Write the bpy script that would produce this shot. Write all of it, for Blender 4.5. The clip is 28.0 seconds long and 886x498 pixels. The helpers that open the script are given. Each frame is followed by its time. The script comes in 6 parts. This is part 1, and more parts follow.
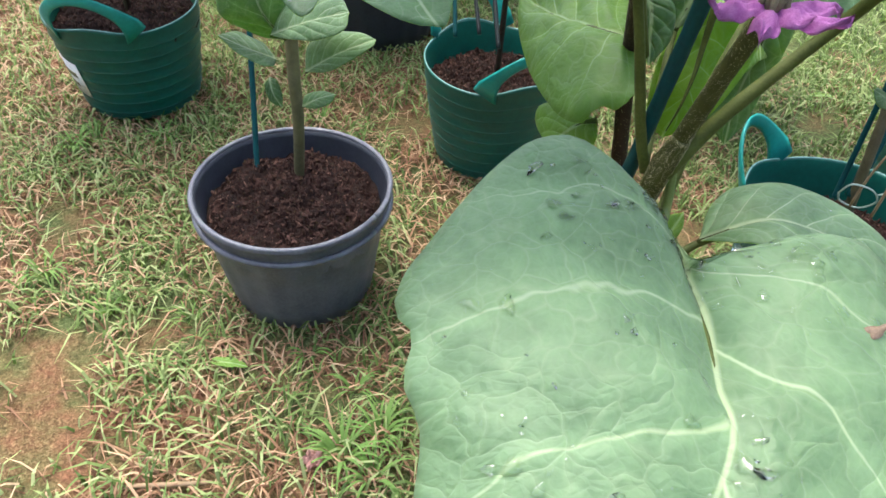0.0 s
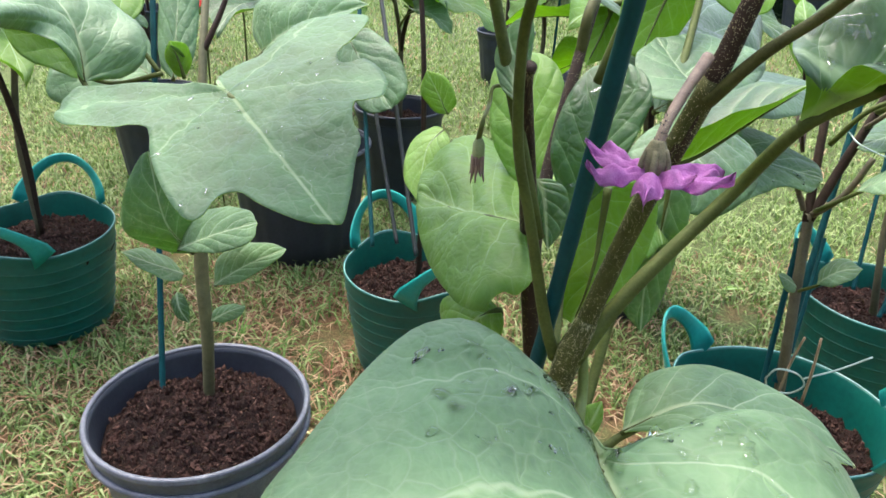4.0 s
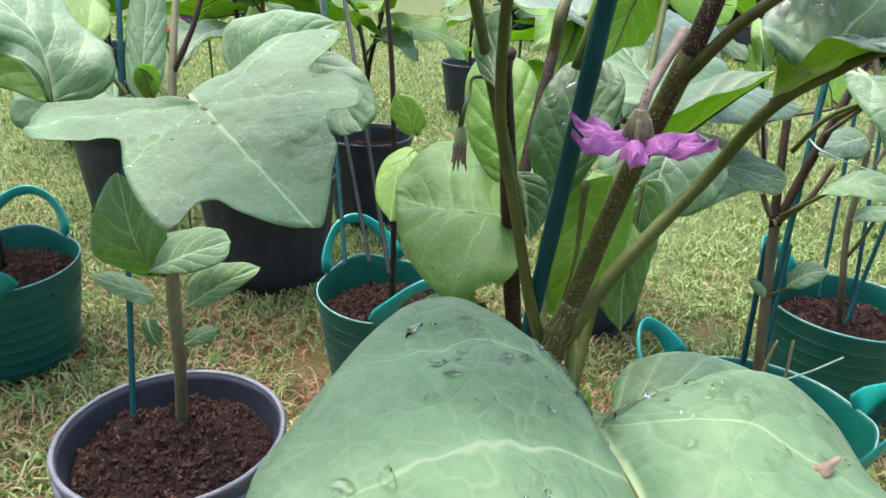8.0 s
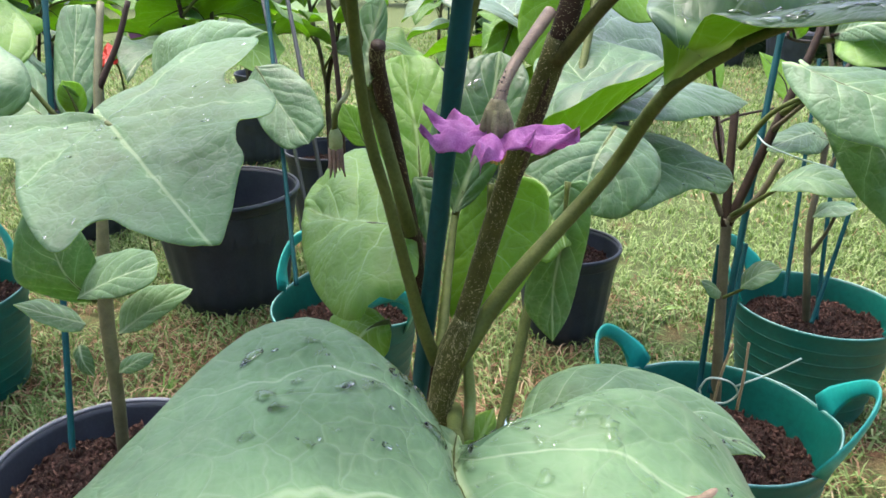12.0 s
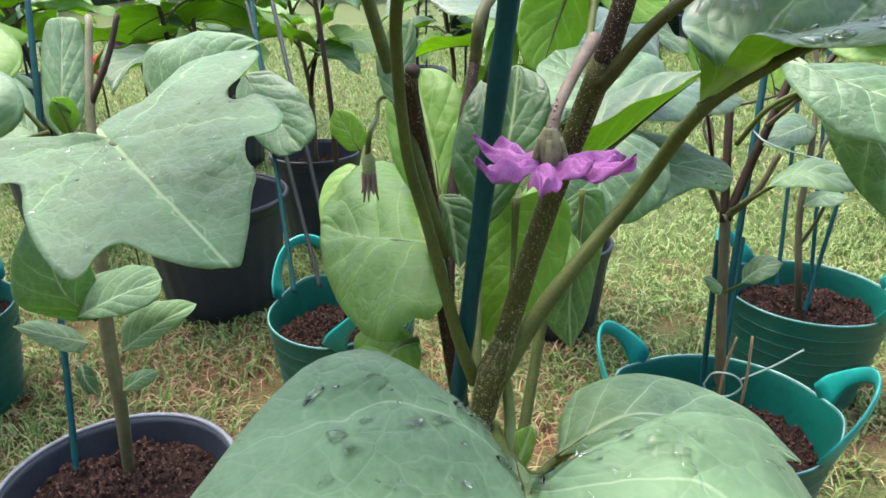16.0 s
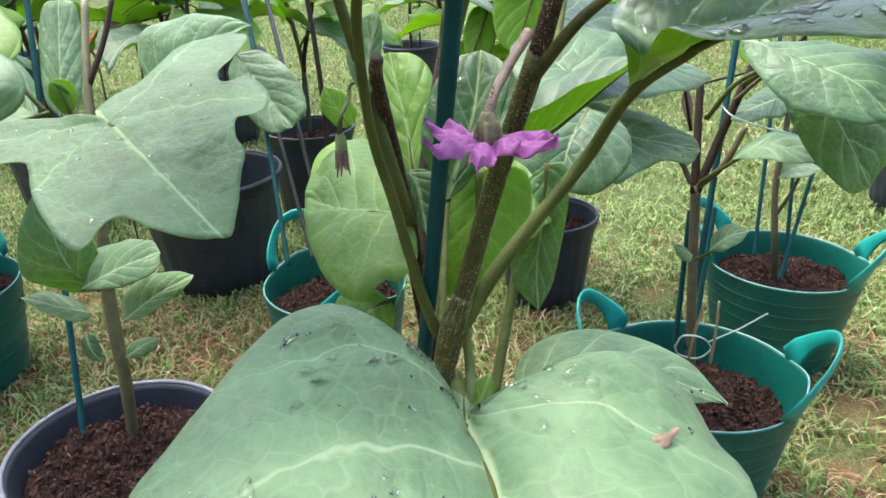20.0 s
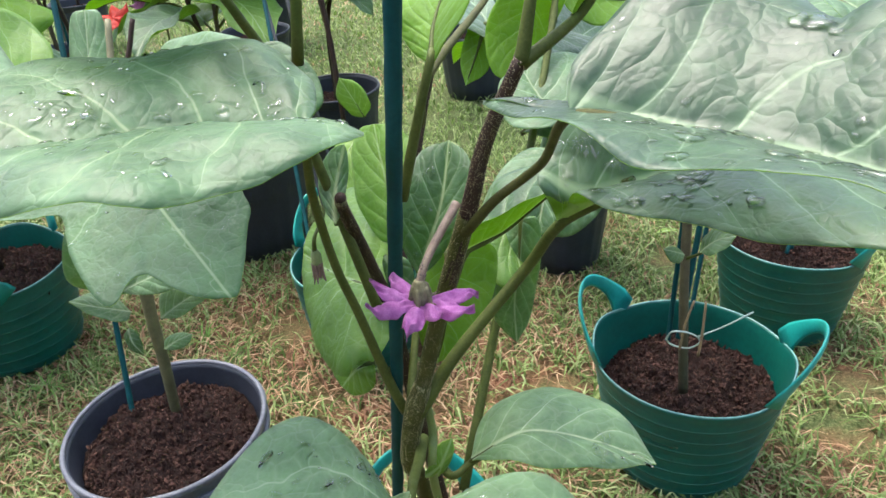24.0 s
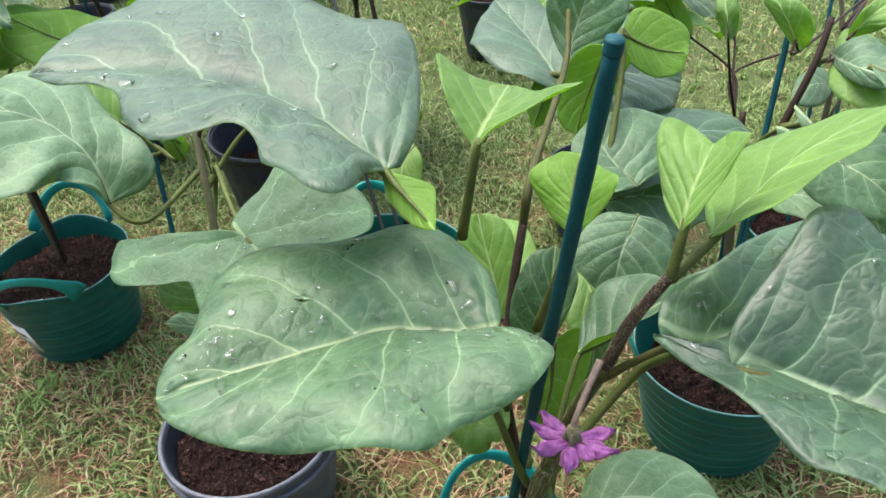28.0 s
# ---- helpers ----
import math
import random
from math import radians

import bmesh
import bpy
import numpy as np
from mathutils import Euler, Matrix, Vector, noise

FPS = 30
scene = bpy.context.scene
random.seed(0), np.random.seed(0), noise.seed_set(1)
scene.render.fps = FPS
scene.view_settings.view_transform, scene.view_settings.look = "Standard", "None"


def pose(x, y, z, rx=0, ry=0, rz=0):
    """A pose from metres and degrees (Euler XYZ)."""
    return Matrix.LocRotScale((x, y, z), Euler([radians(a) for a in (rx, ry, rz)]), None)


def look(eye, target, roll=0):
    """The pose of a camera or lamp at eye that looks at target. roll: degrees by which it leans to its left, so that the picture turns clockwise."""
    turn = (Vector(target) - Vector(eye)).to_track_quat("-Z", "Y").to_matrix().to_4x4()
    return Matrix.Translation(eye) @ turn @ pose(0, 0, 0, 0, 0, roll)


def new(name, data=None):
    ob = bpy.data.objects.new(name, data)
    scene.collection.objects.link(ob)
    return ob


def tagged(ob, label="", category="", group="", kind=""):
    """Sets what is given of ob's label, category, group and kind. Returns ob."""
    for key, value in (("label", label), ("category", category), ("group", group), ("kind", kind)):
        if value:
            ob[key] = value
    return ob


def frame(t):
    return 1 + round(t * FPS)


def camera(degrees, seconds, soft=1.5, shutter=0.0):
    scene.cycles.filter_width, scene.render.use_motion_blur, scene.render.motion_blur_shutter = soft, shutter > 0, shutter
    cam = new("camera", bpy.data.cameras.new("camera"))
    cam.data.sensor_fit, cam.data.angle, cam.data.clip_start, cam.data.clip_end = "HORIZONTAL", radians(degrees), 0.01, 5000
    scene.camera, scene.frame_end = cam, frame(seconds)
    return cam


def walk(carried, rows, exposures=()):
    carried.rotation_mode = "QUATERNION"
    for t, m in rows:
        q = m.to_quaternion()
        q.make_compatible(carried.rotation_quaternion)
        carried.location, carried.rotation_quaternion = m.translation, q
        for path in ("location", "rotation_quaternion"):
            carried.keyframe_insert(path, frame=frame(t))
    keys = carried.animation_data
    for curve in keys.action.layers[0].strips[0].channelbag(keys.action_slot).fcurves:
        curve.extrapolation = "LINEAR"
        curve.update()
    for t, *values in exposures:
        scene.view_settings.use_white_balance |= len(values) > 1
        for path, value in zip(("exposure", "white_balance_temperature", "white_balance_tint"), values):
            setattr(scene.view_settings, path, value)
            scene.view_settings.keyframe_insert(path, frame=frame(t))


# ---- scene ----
cam = camera(62.0, 28.0, soft=1.6)
PATH = [
    (0, (0.051, -0.439, 0.989), (-0.613, 0.867, -0.373), 2.7),
    (0.5, (0.053, -0.462, 0.990), (-0.570, 1.015, -0.206), 4.3),
    (1, (0.058, -0.464, 0.969), (-0.545, 1.107, -0.112), 3.7),
    (1.5, (0.058, -0.430, 0.933), (-0.523, 1.236, -0.010), 4.7),
    (2, (0.069, -0.400, 0.911), (-0.489, 1.285, -0.010), 4.3),
    (2.5, (0.087, -0.403, 0.926), (-0.482, 1.263, -0.024), 3.7),
    (3, (0.078, -0.410, 0.945), (-0.540, 1.246, 0.008), 3.3),
    (3.5, (0.064, -0.406, 0.954), (-0.607, 1.249, 0.053), 2.5),
    (5.5, (0.068, -0.382, 0.945), (-0.587, 1.300, 0.082), 1.5),
    (6, (0.082, -0.390, 0.950), (-0.555, 1.290, 0.071), 1.7),
    (6.5, (0.101, -0.451, 0.953), (-0.541, 1.216, 0.054), 2.3),
    (7, (0.088, -0.452, 0.946), (-0.548, 1.210, 0.034), 2.3),
    (7.5, (0.069, -0.431, 0.948), (-0.560, 1.259, 0.083), 1.7),
    (8, (0.060, -0.414, 0.927), (-0.550, 1.317, 0.134), 1.9),
    (8.5, (0.068, -0.405, 0.912), (-0.524, 1.347, 0.151), 1.9),
    (9, (0.091, -0.385, 0.915), (-0.477, 1.372, 0.146), 1.2),
    (9.5, (0.100, -0.374, 0.918), (-0.443, 1.387, 0.141), 0.5),
    (10, (0.107, -0.363, 0.922), (-0.424, 1.398, 0.135), -0.3),
    (10.5, (0.109, -0.370, 0.927), (-0.442, 1.369, 0.108), -0.5),
    (11, (0.103, -0.372, 0.899), (-0.470, 1.367, 0.095), -0.0),
    (11.5, (0.105, -0.365, 0.907), (-0.476, 1.391, 0.147), 0.2),
    (13.5, (0.104, -0.354, 0.917), (-0.426, 1.412, 0.141), -1.1),
    (14, (0.104, -0.339, 0.908), (-0.395, 1.438, 0.139), -1.6),
    (14.5, (0.091, -0.346, 0.901), (-0.412, 1.428, 0.127), -1.7),
    (15, (0.072, -0.359, 0.908), (-0.466, 1.405, 0.133), -1.7),
    (15.5, (0.067, -0.365, 0.922), (-0.481, 1.396, 0.147), -1.4),
    (16, (0.073, -0.364, 0.927), (-0.453, 1.402, 0.149), -1.2),
    (16.5, (0.077, -0.362, 0.924), (-0.434, 1.402, 0.133), -1.4),
    (17, (0.082, -0.357, 0.924), (-0.421, 1.402, 0.117), -1.9),
    (17.5, (0.093, -0.362, 0.927), (-0.410, 1.389, 0.103), -2.2),
    (18, (0.095, -0.372, 0.934), (-0.416, 1.374, 0.104), -1.9),
    (18.5, (0.094, -0.384, 0.934), (-0.425, 1.360, 0.104), -1.5),
    (19, (0.099, -0.389, 0.930), (-0.417, 1.353, 0.093), -1.4),
    (19.5, (0.102, -0.392, 0.941), (-0.415, 1.350, 0.104), -1.6),
    (20, (0.108, -0.407, 0.944), (-0.409, 1.333, 0.103), -1.7),
    (20.5, (0.116, -0.426, 0.959), (-0.407, 1.295, 0.085), -1.5),
    (21, (0.121, -0.426, 0.969), (-0.410, 1.288, 0.087), -1.2),
    (21.5, (0.115, -0.420, 0.974), (-0.431, 1.299, 0.109), -1.7),
    (22, (0.119, -0.410, 1.000), (-0.442, 1.315, 0.157), -2.7),
    (22.5, (0.163, -0.384, 1.030), (-0.377, 1.338, 0.169), -3.1),
    (24.5, (0.176, -0.414, 1.134), (-0.453, 1.141, 0.045), -4.4),
    (25, (0.189, -0.452, 1.191), (-0.453, 1.064, 0.056), -4.3),
    (25.5, (0.212, -0.466, 1.203), (-0.415, 1.024, 0.024), -3.8),
    (26, (0.228, -0.477, 1.214), (-0.386, 0.979, -0.012), -3.9),
    (26.5, (0.246, -0.497, 1.239), (-0.383, 0.933, -0.010), -4.3),
    (27, (0.233, -0.514, 1.265), (-0.402, 0.916, 0.020), -4.1),
    (27.5, (0.166, -0.498, 1.279), (-0.456, 0.945, 0.041), -4.2),
    (28, (0.078, -0.420, 1.286), (-0.492, 1.071, 0.082), -5.1),
]
walk(cam, [(t, look(eye, target, roll)) for t, eye, target, roll in PATH], [(0.0, 2.06), (2.0, 2.2), (22.5, 2.22), (25.0, 1.96), (28.0, 1.8)])

# ---- light: bright overcast sky with a weak, wide sun ----
world = bpy.data.worlds.new("sky")
scene.world = world
world.use_nodes = True
wn, wl = world.node_tree.nodes, world.node_tree.links
sky = wn.new("ShaderNodeTexSky")
sky.sky_type, sky.sun_disc = "NISHITA", False
sky.sun_elevation, sky.sun_rotation = radians(70), radians(300)
sky.air_density, sky.dust_density, sky.ozone_density = 1.0, 5.0, 1.0
pale = wn.new("ShaderNodeHueSaturation")
pale.inputs["Saturation"].default_value = 0.9
wl.new(sky.outputs[0], pale.inputs["Color"])
wl.new(pale.outputs[0], wn["Background"].inputs["Color"])
wn["Background"].inputs["Strength"].default_value = 0.15
sun_data = bpy.data.lights.new("sun", "SUN")
sun_data.energy, sun_data.angle, sun_data.color = 0.7, radians(34), (1.0, 0.975, 0.95)
sun = new("sun", sun_data)
sun.matrix_world = look((-0.81, 0.47, 2.57), (0, 0, 0))

# ---- materials ----


def material(name):
    m = bpy.data.materials.new(name)
    m.use_nodes = True
    nt = m.node_tree
    return m, nt.nodes, nt.links, nt.nodes["Principled BSDF"]


def ramp(nodes, links, source, stops):
    r = nodes.new("ShaderNodeValToRGB")
    els = r.color_ramp.elements
    while len(els) < len(stops):
        els.new(0.5)
    for e, (p, c) in zip(els, stops):
        e.position, e.color = p, (*c, 1)
    links.new(source, r.inputs[0])
    return r.outputs[0]


def noise_tex(nodes, links, scale, detail=4, rough=0.55, coords="Object", distort=0.0):
    c = nodes.new("ShaderNodeTexCoord")
    n = nodes.new("ShaderNodeTexNoise")
    n.inputs["Scale"].default_value, n.inputs["Detail"].default_value = scale, detail
    n.inputs["Roughness"].default_value, n.inputs["Distortion"].default_value = rough, distort
    links.new(c.outputs[coords], n.inputs["Vector"])
    return n.outputs["Fac"]


def mix(nodes, links, fac, a, b, kind="MIX"):
    n = nodes.new("ShaderNodeMix")
    n.data_type, n.blend_type = "RGBA", kind
    for socket, value in ((n.inputs[0], fac), (n.inputs[6], a), (n.inputs[7], b)):
        if isinstance(value, bpy.types.NodeSocket):
            links.new(value, socket)
        else:
            socket.default_value = value if isinstance(value, (int, float)) else (*value, 1)
    return n.outputs[2]


def calc(nodes, links, op, a, b=0.0):
    n = nodes.new("ShaderNodeMath")
    n.operation = op
    for socket, value in zip(n.inputs, (a, b)):
        if isinstance(value, bpy.types.NodeSocket):
            links.new(value, socket)
        else:
            socket.default_value = value
    return n.outputs[0]


def bump(nodes, links, bsdf, height, strength, distance):
    b = nodes.new("ShaderNodeBump")
    b.inputs["Strength"].default_value, b.inputs["Distance"].default_value = strength, distance
    links.new(height, b.inputs["Height"])
    links.new(b.outputs[0], bsdf.inputs["Normal"])


def plain(name, dark, light, scale=20.0, rough=0.5, metal=0.0, relief=0.2, depth=0.002, spec=0.5):
    """A mottled surface between two colours, with fine relief."""
    m, nodes, links, bsdf = material(name)
    f = noise_tex(nodes, links, scale)
    g = noise_tex(nodes, links, scale * 9, 3)
    both = calc(nodes, links, "ADD", calc(nodes, links, "MULTIPLY", f, 0.6), calc(nodes, links, "MULTIPLY", g, 0.4))
    links.new(ramp(nodes, links, both, [(0.3, dark), (0.7, light)]), bsdf.inputs["Base Color"])
    bsdf.inputs["Roughness"].default_value, bsdf.inputs["Metallic"].default_value = rough, metal
    bsdf.inputs["Specular IOR Level"].default_value = spec
    bump(nodes, links, bsdf, g, relief, depth)
    return m


def leaf_material(name, low, high, vein, glow, gloss, thin, coat=0.0, flecks=0.0):
    """Leaf skin: a midrib, side veins that fan out to the edge, and a net of fine veins. The first map holds metres
    along and across the blade, the second its share of the way from base to tip and from midrib to edge."""
    m, nodes, links, bsdf = material(name)
    c = lambda op, a, b=0.0: calc(nodes, links, op, a, b)  # noqa: E731
    uv = nodes.new("ShaderNodeUVMap")
    uv.uv_map = "UVMap"
    share = nodes.new("ShaderNodeUVMap")
    share.uv_map = "Blade"
    cut = nodes.new("ShaderNodeSeparateXYZ")
    links.new(uv.outputs[0], cut.inputs[0])
    part_way = nodes.new("ShaderNodeSeparateXYZ")
    links.new(share.outputs[0], part_way.inputs[0])
    av = c("ABSOLUTE", cut.outputs[1])
    s, q = part_way.outputs[0], part_way.outputs[1]
    aq = c("ABSOLUTE", q)

    def field(kind, scale, detail=3, rough=0.6):
        n = nodes.new("ShaderNodeTexNoise")
        n.inputs["Scale"].default_value, n.inputs["Detail"].default_value, n.inputs["Roughness"].default_value = scale, detail, rough
        links.new(uv.outputs[0], n.inputs["Vector"])
        return n.outputs[kind]

    wob = c("MULTIPLY", c("SUBTRACT", field("Fac", 24.0, 2, 0.5), 0.5), 0.075)
    along = c("ADD", c("SUBTRACT", s, c("MULTIPLY", c("POWER", aq, 0.85), 0.34)), wob)
    step = c("ADD", c("DIVIDE", along, 0.185), c("MULTIPLY", c("GREATER_THAN", q, 0.0), 0.3))
    saw = c("MULTIPLY", c("ABSOLUTE", c("SUBTRACT", c("FRACT", step), 0.5)), 0.185)
    slim = c("MULTIPLY", c("SUBTRACT", 1.12, aq), 0.0052)
    lines = c("MAXIMUM", c("SUBTRACT", 1.25, c("DIVIDE", saw, slim)), 0.0)
    lines = c("MULTIPLY", c("MINIMUM", lines, 1.0), c("SUBTRACT", 0.95, c("MULTIPLY", aq, 0.45)))
    mid = c("MINIMUM", c("MAXIMUM", c("SUBTRACT", 1.5, c("MULTIPLY", av, c("ADD", 420.0, c("MULTIPLY", s, 900.0)))), 0.0), 1.0)

    def net(scale, twist, thin_line):
        shift = nodes.new("ShaderNodeVectorMath")
        shift.operation = "MULTIPLY_ADD"
        shift.inputs[1].default_value = (twist, twist, 0.0)
        links.new(field("Color", 34.0, 2), shift.inputs[0])
        links.new(uv.outputs[0], shift.inputs[2])
        vor = nodes.new("ShaderNodeTexVoronoi")
        vor.feature = "DISTANCE_TO_EDGE"
        vor.inputs["Scale"].default_value = scale
        links.new(shift.outputs[0], vor.inputs["Vector"])
        d = vor.outputs["Distance"]
        return d, c("MAXIMUM", c("SUBTRACT", 1.0, c("MULTIPLY", d, thin_line)), 0.0)

    wide_d, wide_net = net(54.0, 0.024, 17.0)
    fine_d, fine_net = net(170.0, 0.012, 9.0)
    patch = field("Fac", 10.0, 3)
    mask = c("MAXIMUM", c("MAXIMUM", lines, mid), c("MAXIMUM", c("MULTIPLY", wide_net, c("MULTIPLY", patch, 0.36)), c("MULTIPLY", fine_net, 0.06)))
    halo = c("POWER", c("MAXIMUM", c("SUBTRACT", 1.0, c("DIVIDE", saw, 0.05)), 0.0), 2.0)
    tone = c("ADD", c("MULTIPLY", field("Fac", 15.0, 5, 0.68), 0.7), c("MULTIPLY", field("Fac", 130.0, 3), 0.3))
    info = nodes.new("ShaderNodeObjectInfo")
    tone = c("ADD", tone, c("MULTIPLY", c("SUBTRACT", info.outputs["Random"], 0.5), 0.22))
    tone = c("ADD", tone, c("MULTIPLY", c("SUBTRACT", halo, 0.25), 0.13))
    base = ramp(nodes, links, tone, [(0.32, low), (0.7, high)])
    if flecks:
        spots = c("MULTIPLY", c("MULTIPLY", c("MAXIMUM", c("SUBTRACT", field("Fac", 150.0, 2), 0.54), 0.0), 9.0), c("MULTIPLY", c("MAXIMUM", c("SUBTRACT", patch, 0.5), 0.0), 7.0))
        base = mix(nodes, links, c("MULTIPLY", c("MINIMUM", spots, 1.0), flecks), base, (0.34, 0.42, 0.24))
    colour = mix(nodes, links, c("MULTIPLY", mask, 0.78), base, vein)
    links.new(colour, bsdf.inputs["Base Color"])
    links.new(c("ADD", gloss, c("MULTIPLY", tone, 0.22)), bsdf.inputs["Roughness"])
    bsdf.inputs["Specular IOR Level"].default_value = 0.45
    bsdf.inputs["Sheen Weight"].default_value = 0.1
    bsdf.inputs["Sheen Roughness"].default_value = 0.5
    bsdf.inputs["Coat Weight"].default_value, bsdf.inputs["Coat Roughness"].default_value = coat, 0.24
    dome = c("POWER", c("MINIMUM", c("MULTIPLY", wide_d, 2.6), 1.0), 0.6)
    swell = c("MULTIPLY", c("SINE", c("MULTIPLY", c("MINIMUM", c("DIVIDE", saw, 0.06), 1.0), 1.57)), 1.1)
    small = c("MULTIPLY", c("MINIMUM", c("MULTIPLY", fine_d, 3.0), 1.0), 0.3)
    height = c("ADD", c("ADD", dome, swell), c("ADD", small, c("MULTIPLY", field("Fac", 95.0), 0.8)))
    bump(nodes, links, bsdf, height, 0.5, 0.0016)
    trans = nodes.new("ShaderNodeBsdfTranslucent")
    links.new(mix(nodes, links, c("MULTIPLY", mask, 0.8), mix(nodes, links, tone, tuple(0.7 * k for k in glow), glow), tuple(min(1.0, 0.45 + k * 0.6) for k in glow)), trans.inputs["Color"])
    blend = nodes.new("ShaderNodeMixShader")
    blend.inputs[0].default_value = thin
    links.new(bsdf.outputs[0], blend.inputs[1])
    links.new(trans.outputs[0], blend.inputs[2])
    links.new(blend.outputs[0], nodes["Material Output"].inputs["Surface"])
    return m


LEAF_TOP = leaf_material("leaf_top", (0.022, 0.062, 0.028), (0.118, 0.222, 0.11), (0.31, 0.4, 0.2), (0.34, 0.66, 0.06), 0.38, 0.26, flecks=0.5)
LEAF_WET = leaf_material("wet_leaf_top", (0.016, 0.046, 0.022), (0.07, 0.145, 0.072), (0.22, 0.32, 0.18), (0.28, 0.55, 0.07), 0.36, 0.22, 0.14)
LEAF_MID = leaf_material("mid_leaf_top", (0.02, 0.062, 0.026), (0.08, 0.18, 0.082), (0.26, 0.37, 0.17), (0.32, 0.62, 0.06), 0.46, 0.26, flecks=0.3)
LEAF_PALE = leaf_material("pale_leaf_top", (0.042, 0.1, 0.046), (0.175, 0.29, 0.155), (0.4, 0.5, 0.28), (0.34, 0.66, 0.06), 0.4, 0.26)
LEAF_UNDER = leaf_material("leaf_underside", (0.11, 0.24, 0.022), (0.21, 0.38, 0.05), (0.4, 0.54, 0.17), (0.56, 0.88, 0.05), 0.52, 0.5)
# Also used on grown leaves behind the stems, to show light through them.
YOUNG_TOP = leaf_material("young_leaf_top", (0.075, 0.17, 0.025), (0.18, 0.32, 0.065), (0.4, 0.54, 0.2), (0.46, 0.76, 0.05), 0.4, 0.4)
DRY_LEAF = plain("dry_leaf", (0.1, 0.075, 0.045), (0.32, 0.22, 0.16), 160, 0.8)
STEM_GREEN = plain("stem_green", (0.042, 0.058, 0.011), (0.1, 0.125, 0.03), 60, 0.6, relief=0.3, depth=0.001, spec=0.25)
STEM_PURPLE = plain("stem_purple", (0.016, 0.01, 0.008), (0.05, 0.03, 0.02), 130, 0.62, relief=0.4, depth=0.001, spec=0.22)
STEM_OLIVE = plain("stem_olive", (0.028, 0.031, 0.007), (0.08, 0.084, 0.021), 110, 0.62, relief=0.35, depth=0.001, spec=0.22)
STEM_BARK = plain("stem_bark", (0.055, 0.046, 0.024), (0.13, 0.11, 0.06), 50, 0.65, relief=0.4, depth=0.001)
HAIR = plain("pale_hair", (0.36, 0.34, 0.17), (0.55, 0.5, 0.32), 90, 0.7)
SPINE = plain("dark_spine", (0.012, 0.008, 0.012), (0.03, 0.02, 0.028), 90, 0.5)
STAKE = plain("stake_coating", (0.0, 0.036, 0.041), (0.001, 0.066, 0.074), 40, 0.6, relief=0.15, depth=0.0008, spec=0.25)
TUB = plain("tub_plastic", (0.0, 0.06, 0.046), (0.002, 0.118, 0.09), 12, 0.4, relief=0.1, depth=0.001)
# Lighter than the tub: light passing through the handles is put into the colour.
HANDLE_LIT = plain("lit_handle_plastic", (0.004, 0.22, 0.19), (0.012, 0.34, 0.3), 15, 0.4, relief=0.1, depth=0.001)
RIM = plain("tub_rim_plastic", (0.05, 0.22, 0.2), (0.25, 0.42, 0.4), 30, 0.45)
RING = plain("tub_ring_plastic", (0.001, 0.07, 0.055), (0.012, 0.13, 0.105), 25, 0.4, relief=0.1, depth=0.001)
BLACK_STAKE = plain("black_stake", (0.008, 0.012, 0.014), (0.02, 0.028, 0.03), 40, 0.55)
POT = plain("grey_pot_plastic", (0.06, 0.068, 0.088), (0.155, 0.166, 0.2), 22, 0.45, relief=0.3, depth=0.0015)
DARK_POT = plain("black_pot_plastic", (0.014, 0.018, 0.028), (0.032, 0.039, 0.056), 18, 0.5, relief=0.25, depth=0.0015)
SOIL = plain("potting_soil", (0.005, 0.0028, 0.0024), (0.036, 0.0185, 0.014), 55, 0.95, relief=0.9, depth=0.006, spec=0.2)
CHIP = plain("soil_crumbs", (0.008, 0.004, 0.0034), (0.08, 0.04, 0.03), 30, 0.9, spec=0.2)
BARK_BIT = plain("bark_bits", (0.05, 0.025, 0.018), (0.2, 0.115, 0.085), 40, 0.9, spec=0.2)
PETAL = plain("petal", (0.34, 0.08, 0.35), (0.68, 0.31, 0.68), 170, 0.6, relief=0.5, depth=0.0008, spec=0.3)
CALYX = plain("calyx", (0.06, 0.055, 0.026), (0.26, 0.24, 0.14), 210, 0.75)
ANTHER = plain("anther", (0.4, 0.25, 0.06), (0.6, 0.42, 0.14), 90, 0.6)
TWINE = plain("twine", (0.3, 0.42, 0.38), (0.45, 0.55, 0.5), 90, 0.7)
WOOD = plain("dry_stick", (0.2, 0.13, 0.07), (0.34, 0.25, 0.15), 80, 0.8)
PAPER = plain("paper_label", (0.6, 0.6, 0.58), (0.75, 0.75, 0.73), 60, 0.7)
WATER, water_nodes, water_links, water_bsdf = material("water")
clear = water_nodes.new("ShaderNodeBsdfTransparent")
clear.inputs["Color"].default_value = (0.97, 1.0, 0.97, 1)
shine = water_nodes.new("ShaderNodeBsdfGlossy")
shine.inputs["Roughness"].default_value = 0.04
edge_gloss = water_nodes.new("ShaderNodeFresnel")
edge_gloss.inputs["IOR"].default_value = 1.5
wet_mix = water_nodes.new("ShaderNodeMixShader")
water_links.new(edge_gloss.outputs[0], wet_mix.inputs[0])
water_links.new(clear.outputs[0], wet_mix.inputs[1])
water_links.new(shine.outputs[0], wet_mix.inputs[2])
water_links.new(wet_mix.outputs[0], water_nodes["Material Output"].inputs["Surface"])

# ---- mesh helpers ----


def part(name, bm, mats, parent=None, label="", smooth=True):
    """Links a bmesh as one mesh object under a thing or a part."""
    me = bpy.data.meshes.new(name)
    bm.to_mesh(me)
    bm.free()
    for mt in mats if isinstance(mats, (list, tuple)) else (mats,):
        me.materials.append(mt)
    if smooth:
        me.shade_smooth()
    ob = new(name, me)
    ob.parent = parent
    return tagged(ob, label) if label else ob


